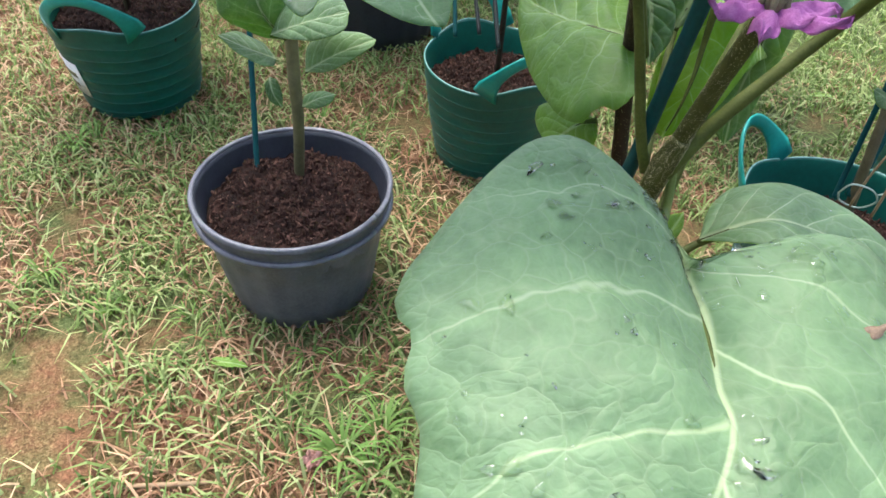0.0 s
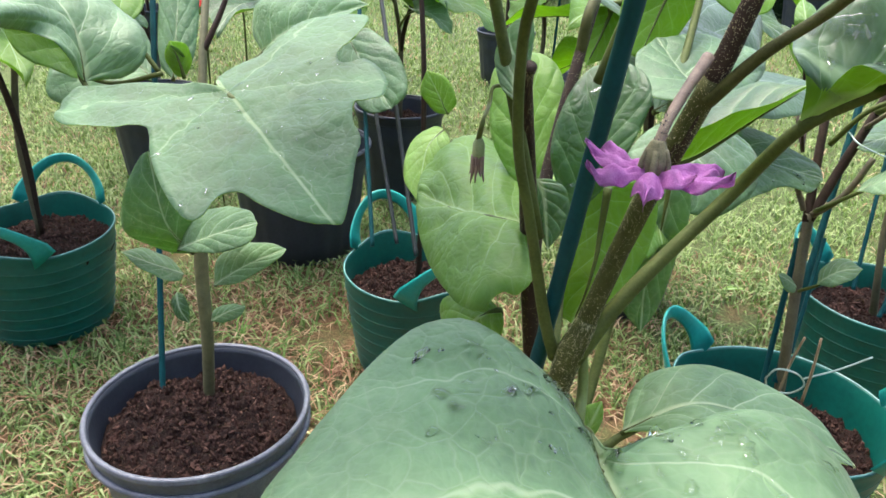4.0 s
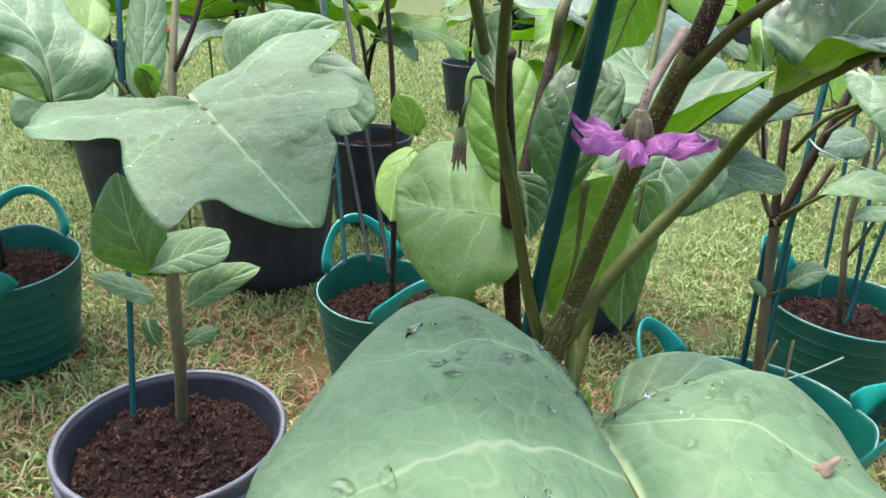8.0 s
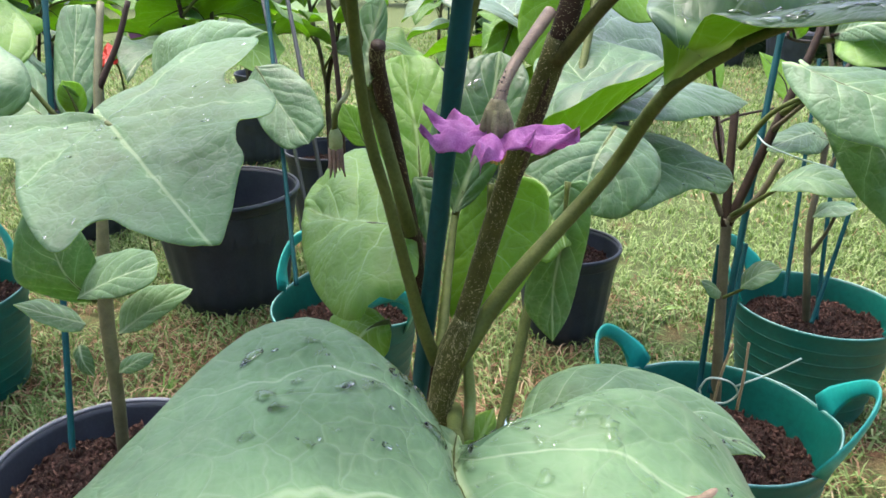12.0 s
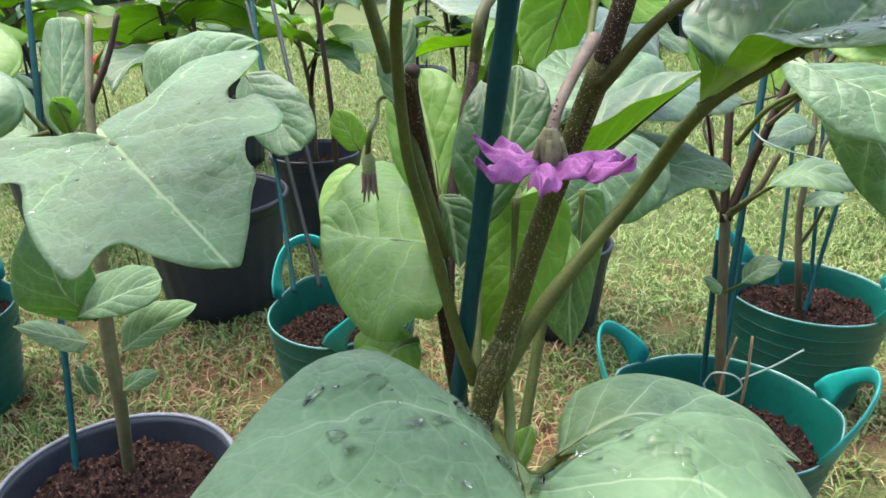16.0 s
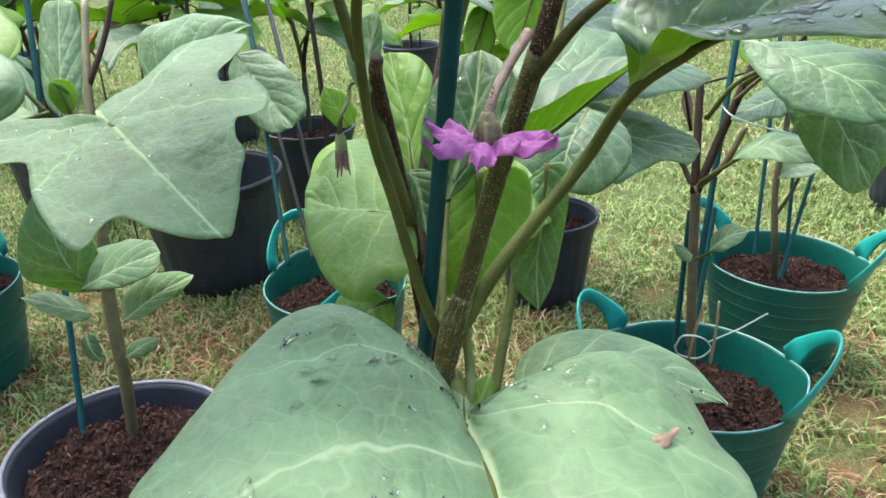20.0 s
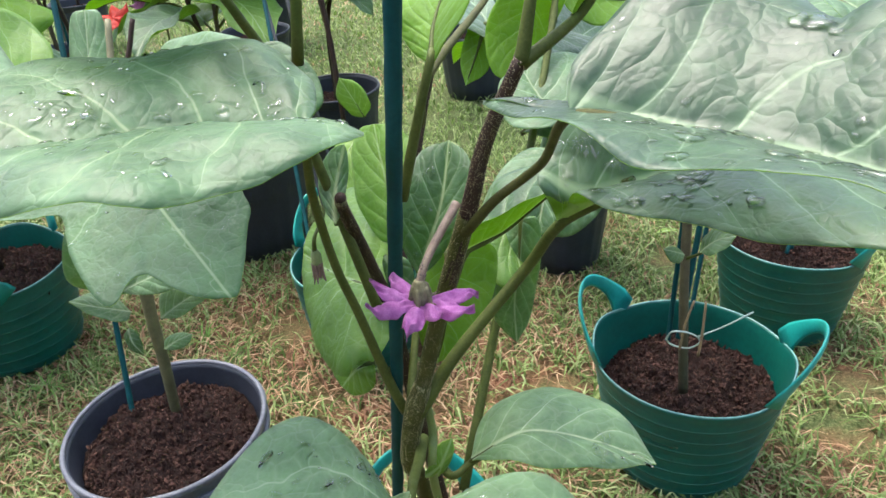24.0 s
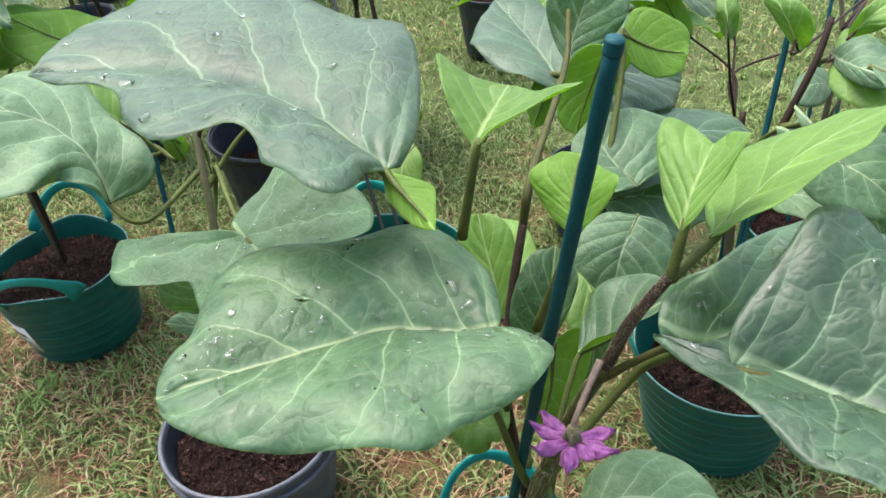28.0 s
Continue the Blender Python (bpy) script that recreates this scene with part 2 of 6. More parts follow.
def data_part(name, verts, faces, mats, parent=None, label="", smooth=True):
    me = bpy.data.meshes.new(name)
    me.from_pydata(verts, [], faces)
    for mt in mats if isinstance(mats, (list, tuple)) else (mats,):
        me.materials.append(mt)
    if smooth:
        me.shade_smooth()
    ob = new(name, me)
    ob.parent = parent
    return tagged(ob, label) if label else ob


def thing(name, place, label, category, group="", kind=""):
    ob = new(name)
    ob.location = place
    return tagged(ob, label, category, group, kind)


def local(parent, points):
    o = parent.matrix_basis.translation if parent else Vector()
    while parent is not None and parent.parent is not None:
        parent = parent.parent
        o = o + parent.matrix_basis.translation
    return [Vector(p) - o for p in points]


def smooth_line(points, steps=6):
    """Catmull-Rom line through the points."""
    p = [Vector(q) for q in points]
    p = [p[0] * 2 - p[1], *p, p[-1] * 2 - p[-2]]
    out = []
    for a, b, c, d in zip(p, p[1:], p[2:], p[3:]):
        for i in range(steps):
            s = i / steps
            out.append(0.5 * (2 * b + (c - a) * s + (2 * a - 5 * b + 4 * c - d) * s * s + (3 * b - a - 3 * c + d) * s ** 3))
    return [*out, p[-2]]


def tube(points, radii, sides=10, steps=6, knobs=0.0, seed=0):
    """A tapered round tube along a line, capped at both ends."""
    line = smooth_line(points, steps) if len(points) > 2 else [Vector(points[0]).lerp(Vector(points[1]), i / 8) for i in range(9)]
    bm = bmesh.new()
    rings = []
    a = None
    for i, c in enumerate(line):
        d = (line[min(i + 1, len(line) - 1)] - line[max(i - 1, 0)]).normalized()
        a = (d.orthogonal() if a is None else a - d * a.dot(d)).normalized()
        b = d.cross(a)
        k = i / (len(line) - 1) * (len(radii) - 1)
        j = min(int(k), len(radii) - 2)
        r = radii[j] + (radii[j + 1] - radii[j]) * (k - j)
        ring = []
        for s in range(sides):
            w = math.tau * s / sides
            q = r * (1 + knobs * noise.noise((c * 90) + Vector((math.cos(w), math.sin(w), seed)) * 1.5))
            ring.append(bm.verts.new(c + (a * math.cos(w) + b * math.sin(w)) * q))
        rings.append(ring)
    for lo, hi in zip(rings, rings[1:]):
        for s in range(sides):
            bm.faces.new((lo[s], lo[(s + 1) % sides], hi[(s + 1) % sides], hi[s]))
    bm.faces.new(rings[0][::-1])
    bm.faces.new(rings[-1])
    return bm


def lathe(profile, sides=64, warp=None):
    """A turned body from (radius, height) pairs."""
    bm = bmesh.new()
    rings = []
    for r, z in profile:
        ring = []
        for s in range(sides):
            w = math.tau * s / sides
            q, h = warp(w, r, z) if warp else (r, z)
            ring.append(bm.verts.new((q * math.cos(w), q * math.sin(w), h)))
        rings.append(ring)
    for lo, hi in zip(rings, rings[1:]):
        for s in range(sides):
            bm.faces.new((lo[s], lo[(s + 1) % sides], hi[(s + 1) % sides], hi[s]))
    bm.faces.new(rings[0][::-1])
    bm.faces.new(rings[-1])
    bmesh.ops.recalc_face_normals(bm, faces=bm.faces)
    return bm


def leaf(plant, base, tip, width, normal, stalk=None, droop=0.1, cup=0.1, lobes=0.1, count=2.5, wave=0.05, heart=0.3,
         thick=0.0016, young=False, seed=1, name="leaf", label="", stalk_radius=0.004, bend=0.0, stalk_mat=None, rows=26, wide=0.62):
    """One leaf. base: where the stalk meets the blade; normal: which way its upper face looks. width: over all."""
    rnd = random.Random(seed)
    b, t, n = Vector(base), Vector(tip), Vector(normal).normalized()
    length = (t - b).length
    ax = (t - b).normalized()
    side = n.cross(ax).normalized()
    n = ax.cross(side).normalized()
    ph, pw, pb = rnd.uniform(0, 6.28), rnd.uniform(0, 6.28), rnd.uniform(0, 6.28)
    cols = 11
    off = local(plant, [Vector()])[0]

    def outline(s, sg):
        body = max(0.0, math.sin(math.pi * min(1.0, s) ** wide)) ** 0.72
        edge = 1 + lobes * math.cos(math.tau * count * s + ph + sg * 0.5) + 0.02 * math.sin(37 * s + ph)
        return max(0.0008, 0.5 * width * body * edge)

    def spot(s, q):
        # s along the midrib, q across from -1 to 1
        w = outline(s, 1 if q > 0 else -1)
        y = w * q
        back = heart * length * (abs(q) ** 1.6) * (1 - s) ** 4
        x = length * s - back
        arch = -droop * length * (s * s - s) * 4 * 0.5
        sway = bend * length * math.sin(math.pi * s)
        h = arch + cup * abs(y) * (0.5 + abs(q)) + wave * width * abs(q) ** 1.5 * math.sin(2.2 * math.tau * s + pw + (2.0 if q > 0 else 0))
        p = b + ax * x + side * (y + sway) + n * h
        h2 = 0.012 * width * (noise.noise(p * 45 + Vector((seed, 0, 0))) + 0.6 * noise.noise(p * 110))
        return p + n * h2, x, y

    bm = bmesh.new()
    uvl = bm.loops.layers.uv.new("UVMap")
    uvb = bm.loops.layers.uv.new("Blade")
    grids = []
    coords = {}
    for layer in (0, 1):
        grid = []
        for i in range(rows + 1):
            row = []
            s = (i / rows) ** 1.15
            s = 0.004 + s * 0.994
            for j in range(-cols, cols + 1):
                q = j / cols
                p, x, y = spot(s, q)
                p = p - n * (thick * layer * (1 - 0.8 * abs(q) ** 4))
                vt = bm.verts.new(p + off)
                coords[vt] = (x + seed * 0.37, y, s, q)
                row.append(vt)
            grid.append(row)
        grids.append(grid)
    top, low = grids
    for i in range(rows):
        for j in range(2 * cols):
            f = bm.faces.new((top[i][j], top[i + 1][j], top[i + 1][j + 1], top[i][j + 1]))
            f.material_index = 0
            f = bm.faces.new((low[i][j], low[i][j + 1], low[i + 1][j + 1], low[i + 1][j]))
            f.material_index = 1
        for j in (0, 2 * cols):
            quad = (top[i][j], low[i][j], low[i + 1][j], top[i + 1][j])
            bm.faces.new(quad if j == 0 else quad[::-1]).material_index = 1
    for i in (0, rows):
        for j in range(2 * cols):
            quad = (top[i][j], top[i][j + 1], low[i][j + 1], low[i][j])
            bm.faces.new(quad if i == 0 else quad[::-1]).material_index = 1
    for f in bm.faces:
        for lp in f.loops:
            lp[uvl].uv, lp[uvb].uv = coords[lp.vert][:2], coords[lp.vert][2:]
    ob = part(name, bm, (YOUNG_TOP if young else LEAF_TOP, LEAF_UNDER), plant, label)
    # raised midrib under the blade, running on into the stalk
    rib = [spot(s, 0.0)[0] - n * (thick + 0.0008) + off for s in (0.01, 0.2, 0.4, 0.6, 0.8, 0.95)]
    k = stalk_radius
    part("midrib", tube(rib, (k * 0.8, k * 0.55, k * 0.35, k * 0.15), 7, 3), stalk_mat or STEM_GREEN, ob)
    if stalk:
        pts = [Vector(p) + off for p in stalk] + [rib[0], rib[1] * 0.15 + rib[0] * 0.85]
        part("stalk", tube(pts, (k * 1.5, k * 1.1, k * 0.95), 9, 5, 0.12, seed), stalk_mat or STEM_GREEN, ob)
    return ob


def shaped_leaf(plant, mid, left, right, face=(0, 0, 1), stalk=None, bulge=0.06, wave=0.03, pucker=0.01, thick=0.0014, young=False, seed=1,
                label="", stalk_radius=0.004, stalk_mat=None, rows=34, cols=12, wet=False, pale=False, drops=0, drop_size=0.0024, scar=None):
    """A leaf lofted between three guide lines: its midrib from base to tip, and its two edges, which start and end there too."""
    rnd = random.Random(seed)
    mid = [Vector(p) for p in mid]
    b, t = mid[0], mid[-1]

    def even(points):
        line = smooth_line(points, 10)
        at = [0.0]
        for p, q in zip(line, line[1:]):
            at.append(at[-1] + (q - p).length)
        out, k = [], 0
        for i in range(rows + 1):
            d = at[-1] * i / rows
            while k < len(at) - 2 and at[k + 1] < d:
                k += 1
            out.append(line[k].lerp(line[k + 1], min(1.0, (d - at[k]) / max(1e-9, at[k + 1] - at[k]))))
        return out

    lines = even([b, *[Vector(p) for p in left], t]), even(mid), even([b, *[Vector(p) for p in right], t])
    ax = (t - b).normalized()
    cross = sum((ax.cross(l - r) for l, _, r in zip(*lines)), Vector())
    n = cross.normalized()
    if n.dot(Vector(face)) < 0:
        n, lines = -n, lines[::-1]
    side = n.cross(ax).normalized()
    width = max((l - r).length for l, _, r in zip(*lines))
    pw = rnd.uniform(0, 6.28)
    off = local(plant, [Vector()])[0]
    bm = bmesh.new()
    uvl = bm.loops.layers.uv.new("UVMap")
    uvb = bm.loops.layers.uv.new("Blade")
    coords, grids = {}, ([], [])
    for i in range(rows + 1):
        s = i / rows
        rowt, rowb = [], []
        for j in range(-cols, cols + 1):
            q = abs(j) / cols
            c, e = lines[1][i], lines[0 if j < 0 else 2][i]
            p = c.lerp(e, q)
            w = (e - c).length
            h = bulge * w * 4 * q * (1 - q) + wave * w * q ** 3 * math.sin(3.1 * math.tau * s + pw + (1.7 if j < 0 else 0))
            h += pucker * width * (noise.noise(p * 42 + Vector((seed, 0, 0))) + 0.5 * noise.noise(p * 95)) * min(1.0, 4 * q + 0.3) * (1 if 0 < i < rows else 0)
            along = (p - b).dot(ax)
            across = (p - c).dot(side)
            step = (s - 0.34 * q ** 0.85) / 0.185 + (0.3 if j > 0 else 0.0)
            h += (0.004 * width * min(1.0, 2.6 * abs(step - math.floor(step) - 0.5)) + 0.006 * width * min(1.0, q * 9)) * min(1, w * 40) * min(1.0, (1 - q) * 5)
            p = p + n * h
            edge = 1 - 0.75 * q ** 6
            vt = bm.verts.new(p + off)
            vb = bm.verts.new(p - n * thick * edge + off)
            coords[vt] = coords[vb] = (along + seed * 0.37, across, s, j / cols)
            rowt.append(vt)
            rowb.append(vb)
        grids[0].append(rowt)
        grids[1].append(rowb)
    top, low = grids
    for i in range(rows):
        for j in range(2 * cols):
            bm.faces.new((top[i][j], top[i + 1][j], top[i + 1][j + 1], top[i][j + 1])).material_index = 0
            bm.faces.new((low[i][j], low[i][j + 1], low[i + 1][j + 1], low[i + 1][j])).material_index = 1
        for j in (0, 2 * cols):
            quad = (top[i][j], low[i][j], low[i + 1][j], top[i + 1][j])
            bm.faces.new(quad if j == 0 else quad[::-1]).material_index = 1
    # make the upper skin look the way of the face
    f0 = bm.faces[:]
    bm.normal_update()
    if sum((f.normal.dot(n) * f.calc_area() for f in f0 if f.material_index == 0)) < 0:
        bmesh.ops.reverse_faces(bm, faces=f0)
    for f in bm.faces:
        for lp in f.loops:
            lp[uvl].uv, lp[uvb].uv = coords[lp.vert][:2], coords[lp.vert][2:]
    rib = [low[i][cols].co - n * 0.0006 for i in (0, rows // 6, rows // 3, rows // 2, rows * 3 // 4, rows - 2)]
    k = stalk_radius
    spots = []
    for _ in range(drops * 12):
        i, j = rnd.randrange(max(1, rows // 9), rows - 1), rnd.randrange(2, 2 * cols - 2)
        c = top[i][j].co
        if len(spots) < drops and noise.noise(c * 22 + Vector((seed, 3, 0))) > rnd.uniform(-0.25, 0.3):
            e1, e2 = top[i + 1][j].co - c, top[i][j + 1].co - c
            m = e1.cross(e2).normalized()
            spots.append((c + e1 * rnd.random() + e2 * rnd.random(), m if m.dot(n) > 0 else -m))
    tip_of = [[v.co.copy() for v in row] for row in top] if scar else None
    ob = part("leaf", bm, (YOUNG_TOP if young else LEAF_WET if wet else LEAF_PALE if pale else LEAF_TOP, LEAF_UNDER), plant, label)
    if scar:
        i, j = min(((i, j) for i in range(2, rows - 2) for j in range(2, 2 * cols - 2)), key=lambda k: ((tip_of[k[0]][k[1]] - off).xy - Vector(scar)).length)
        dry_scar(ob, tip_of[i][j], n, rnd)
    if spots:
        rain_drops(ob, spots, drop_size, rnd)
    part("midrib", tube(rib, (k * 0.85, k * 0.6, k * 0.35, k * 0.12), 7, 3), stalk_mat or STEM_GREEN, ob)
    if stalk:
        pts = [Vector(p) + off for p in stalk] + [rib[0] - n * k * 0.3, rib[1]]
        part("stalk", tube(pts, (k * 1.4, k * 1.1, k * 0.95, k * 0.85), 10, 8, 0.03, seed), stalk_mat or STEM_GREEN, ob)
    return ob


def lobed_leaf(plant, centre, outline, base, tip, stalk, seed=1, drops=0, drop_size=0.0014, label="", stalk_radius=0.003, thick=0.0014, rings=22, n=150):
    """A deeply lobed leaf: rings that grow from its middle out to an outline, with veins that spread like fingers."""
    rnd = random.Random(seed)
    mid, b, t = Vector(centre), Vector(base), Vector(tip)
    line = smooth_line([*outline, outline[0]], 8)[:-1]
    edge = []
    for i in range(n):
        k = i / n * len(line)
        a, c = line[int(k)], line[(int(k) + 1) % len(line)]
        edge.append(a.lerp(c, k - int(k)))
    up = sum(((e - mid).cross(g - mid) for e, g in zip(edge, edge[1:] + edge[:1])), Vector()).normalized()
    if up.z < 0:
        up, edge = -up, edge[::-1]
    ax = (t - b).normalized()
    side = up.cross(ax).normalized()
    off = local(plant, [Vector()])[0]
    bm = bmesh.new()
    uvl, uvb = bm.loops.layers.uv.new("UVMap"), bm.loops.layers.uv.new("Blade")
    turns = [math.atan2((e - b).dot(side), (e - b).dot(ax)) for e in edge]
    top, low, data = [], [], []
    for r in range(rings + 1):
        f = (r + 0.02) / (rings + 0.02)
        tr, lr, dr = [], [], []
        for i, e in enumerate(edge):
            p = mid.lerp(e, f)
            h = 0.0035 * noise.noise(p * 30 + Vector((seed, 0, 0))) + 0.002 * noise.noise(p * 75) + 0.004 * f ** 3 * math.sin(i * 0.21 + 1)
            d = p - b
            w = math.atan2(d.dot(side), d.dot(ax))
            far = min(1.0, d.length / 0.2)
            h -= 0.0018 * max(0.0, 1 - abs(math.sin(w * 3)) * far * 9)
            p = p + up * h
            tr.append(bm.verts.new(p + off))
            lr.append(bm.verts.new(p - up * thick * (1 - 0.7 * f ** 6) + off))
            dr.append((d.dot(ax) + seed, d.dot(side), w, far))
        top.append(tr)
        low.append(lr)
        data.append(dr)
    share = {}
    for r in range(rings + 1):
        for i in range(n):
            share[top[r][i]] = share[low[r][i]] = data[r][i]
    for r in range(rings):
        for i in range(n):
            k = (i + 1) % n
            bm.faces.new((top[r][i], top[r + 1][i], top[r + 1][k], top[r][k])).material_index = 0
            bm.faces.new((low[r][i], low[r][k], low[r + 1][k], low[r + 1][i])).material_index = 1
    for i in range(n):
        k = (i + 1) % n
        bm.faces.new((top[rings][i], low[rings][i], low[rings][k], top[rings][k])).material_index = 1
    bm.faces.new(top[0]).material_index = 0
    bm.faces.new(low[0][::-1]).material_index = 1
    for fc in bm.faces:
        first = share[fc.loops[0].vert][2]
        for lp in fc.loops:
            x, y, w, far = share[lp.vert]
            w += math.tau if w - first < -math.pi else -math.tau if w - first > math.pi else 0.0
            q = 0.25 + 0.7 * far
            lp[uvl].uv = (x, y)
            lp[uvb].uv = (w / math.tau * 6 * 0.185 + 0.5 * 0.185 - 0.3 * 0.185 + 0.34 * q ** 0.85, q)
    spots = []
    for _ in range(drops):
        r, i = rnd.randrange(3, rings), rnd.randrange(n)
        spots.append((top[r][i].co.copy(), up))
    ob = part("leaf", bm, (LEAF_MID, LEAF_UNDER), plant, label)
    rain_drops(ob, spots, drop_size, rnd)
    k = stalk_radius
    rib = [b + off - up * 0.003, b.lerp(mid, 0.5) + off - up * 0.0035, mid.lerp(t, 0.3) + off - up * 0.004, mid.lerp(t, 0.75) + off - up * 0.003]
    part("midrib", tube(rib, (k * 0.8, k * 0.5, k * 0.2), 7, 4), STEM_GREEN, ob)
    part("stalk", tube([Vector(p) + off for p in stalk] + rib[:2], (k * 1.4, k * 1.1, k * 0.9, k * 0.6), 10, 8, 0.03, seed), STEM_GREEN, ob)
    return ob


def dry_scar(parent, at, up, rnd):
    """A torn, curled patch where the leaf has dried out."""
    a = up.orthogonal().normalized()
    b = up.cross(a)
    verts, n = [], 22
    for lift in (0.0014, 0.0007):
        for k in range(n):
            w = math.tau * k / n
            q = 0.0046 * (1 + 0.35 * math.sin(3 * w + 1) + rnd.uniform(-0.25, 0.25) * (lift > 0.002))
            verts.append(at + a * (q * 1.35 * math.cos(w)) + b * (q * 0.6 * math.sin(w)) + up * (lift + 0.001 * max(0.0, math.cos(w)) ** 2))
        verts.append(at + up * (lift + 0.0002))
    faces = [(k, (k + 1) % n, n) for k in range(n)] + [(n + 1 + (k + 1) % n, n + 1 + k, 2 * n + 1) for k in range(n)]
    faces += [(k, n + 1 + k, n + 1 + (k + 1) % n, (k + 1) % n) for k in range(n)]
    data_part("dry_patch", verts, faces, DRY_LEAF, parent, "torn dry pinkish-brown patch")


def rain_drops(parent, spots, size, rnd):
    """Flat, uneven beads and puddles of water lying on a leaf."""
    verts, faces, n = [], [], 12
    for c, m in spots:
        a = m.orthogonal().normalized()
        a = Matrix.Rotation(rnd.uniform(0, math.tau), 3, m) @ a
        b = m.cross(a)
        s = size * rnd.choice((0.4, 0.5, 0.7, 0.9, 1.2, 1.7)) * rnd.uniform(0.8, 1.2)
        lx, ph, p3, p5 = rnd.uniform(0.9, 1.9), rnd.uniform(0, 6), rnd.uniform(0, 6), rnd.uniform(0, 6)
        n0 = len(verts)
        for rr, hh in ((1.0, -0.1), (0.95, 0.16), (0.72, 0.32), (0.38, 0.38)):
            for k in range(n):
                w = math.tau * k / n
                q = s * rr * (1 + 0.2 * math.sin(2 * w + ph) + 0.22 * math.sin(3 * w + p3) + 0.12 * math.sin(5 * w + p5))
                verts.append(c + a * (q * lx * math.cos(w)) + b * (q * math.sin(w)) + m * (hh * s))
        verts.append(c + m * (0.39 * s))
        for ring in range(3):
            for k in range(n):
                faces.append((n0 + ring * n + k, n0 + ring * n + (k + 1) % n, n0 + ring * n + n + (k + 1) % n, n0 + ring * n + n + k))
        faces += [(n0 + 3 * n + k, n0 + 3 * n + (k + 1) % n, n0 + 4 * n) for k in range(n)]
        faces.append(tuple(n0 + k for k in range(n - 1, -1, -1)))
    water = tagged(data_part("rain_water", verts, faces, WATER, parent, "clear beads of rain water"), kind="stuff")
    water.visible_shadow = False


def stem(plant, points, radii, mat, name="stem", hairs=0, seed=0, label=""):
    pts = local(plant, points)
    ob = part(name, tube(pts, radii, 12, 7, 0.05, seed), mat, plant, label)
    if hairs:
        fine_hairs(ob, pts, radii, int(hairs * 3.2), seed)
    return ob


def fine_hairs(parent, pts, radii, count, seed, mat=None, size=1.0):
    """Short bristles all over a stem."""
    rnd = random.Random(seed + 5)
    line = smooth_line(pts, 10)
    verts, faces = [], []
    for _ in range(count):
        k = rnd.uniform(0, len(line) - 1.001)
        i = int(k)
        c, d = line[i].lerp(line[i + 1], k - i), (line[i + 1] - line[i]).normalized()
        a = d.orthogonal().normalized()
        w = rnd.uniform(0, math.tau)
        out = (a * math.cos(w) + d.cross(a) * math.sin(w)).normalized()
        m = k / (len(line) - 1) * (len(radii) - 1)
        j = min(int(m), len(radii) - 2)
        r = radii[j] + (radii[j + 1] - radii[j]) * (m - j)
        p = c + out * r * 0.97
        s, e = rnd.uniform(0.00018, 0.00034) * size, rnd.uniform(0.0002, 0.0004) * size
        x, n0 = out.cross(d) * s, len(verts)
        verts += [p + x, p - x * 0.5 + d * s, p - x * 0.5 - d * s, p + out * e + d * rnd.uniform(-0.4, 0.4) * e]
        faces += [(n0, n0 + 1, n0 + 3), (n0 + 1, n0 + 2, n0 + 3), (n0 + 2, n0, n0 + 3)]
    ob = data_part("spines" if mat else "bristles", verts, faces, mat or HAIR, parent, smooth=False)
    tagged(ob, kind="stuff")


def stake(foot, top, radius=0.0048, label="teal plastic-coated garden stake pushed into soil", mat=None):
    """A ribbed, coated plant stake with a flat cap."""
    f, t = Vector(foot), Vector(top)
    ob = thing("garden_stake", foot, label, "garden stake", "garden stakes")
    n = 60
    bm = bmesh.new()
    d = (t - f).normalized()
    a = d.orthogonal().normalized()
    b = d.cross(a)
    rings = []
    for i in range(n + 1):
        c = (t - f) * (i / n)
        r = radius * (1 + 0.05 * math.sin(i * 2.1) + (-0.12 if i == n else 0))
        rings.append([bm.verts.new(c + (a * math.cos(math.tau * s / 10) + b * math.sin(math.tau * s / 10)) * r * (1.04 if s % 2 else 0.97)) for s in range(10)])
    for lo, hi in zip(rings, rings[1:]):
        for s in range(10):
            bm.faces.new((lo[s], lo[(s + 1) % 10], hi[(s + 1) % 10], hi[s]))
    bm.faces.new(rings[0][::-1])
    bm.faces.new(rings[-1])
    part("shaft", bm, mat or STAKE, ob)
    part("cap", tube([(t - f) - d * 0.004, (t - f) + d * 0.004], (radius * 1.08, radius * 1.02), 12), mat or STAKE, ob)
    return ob


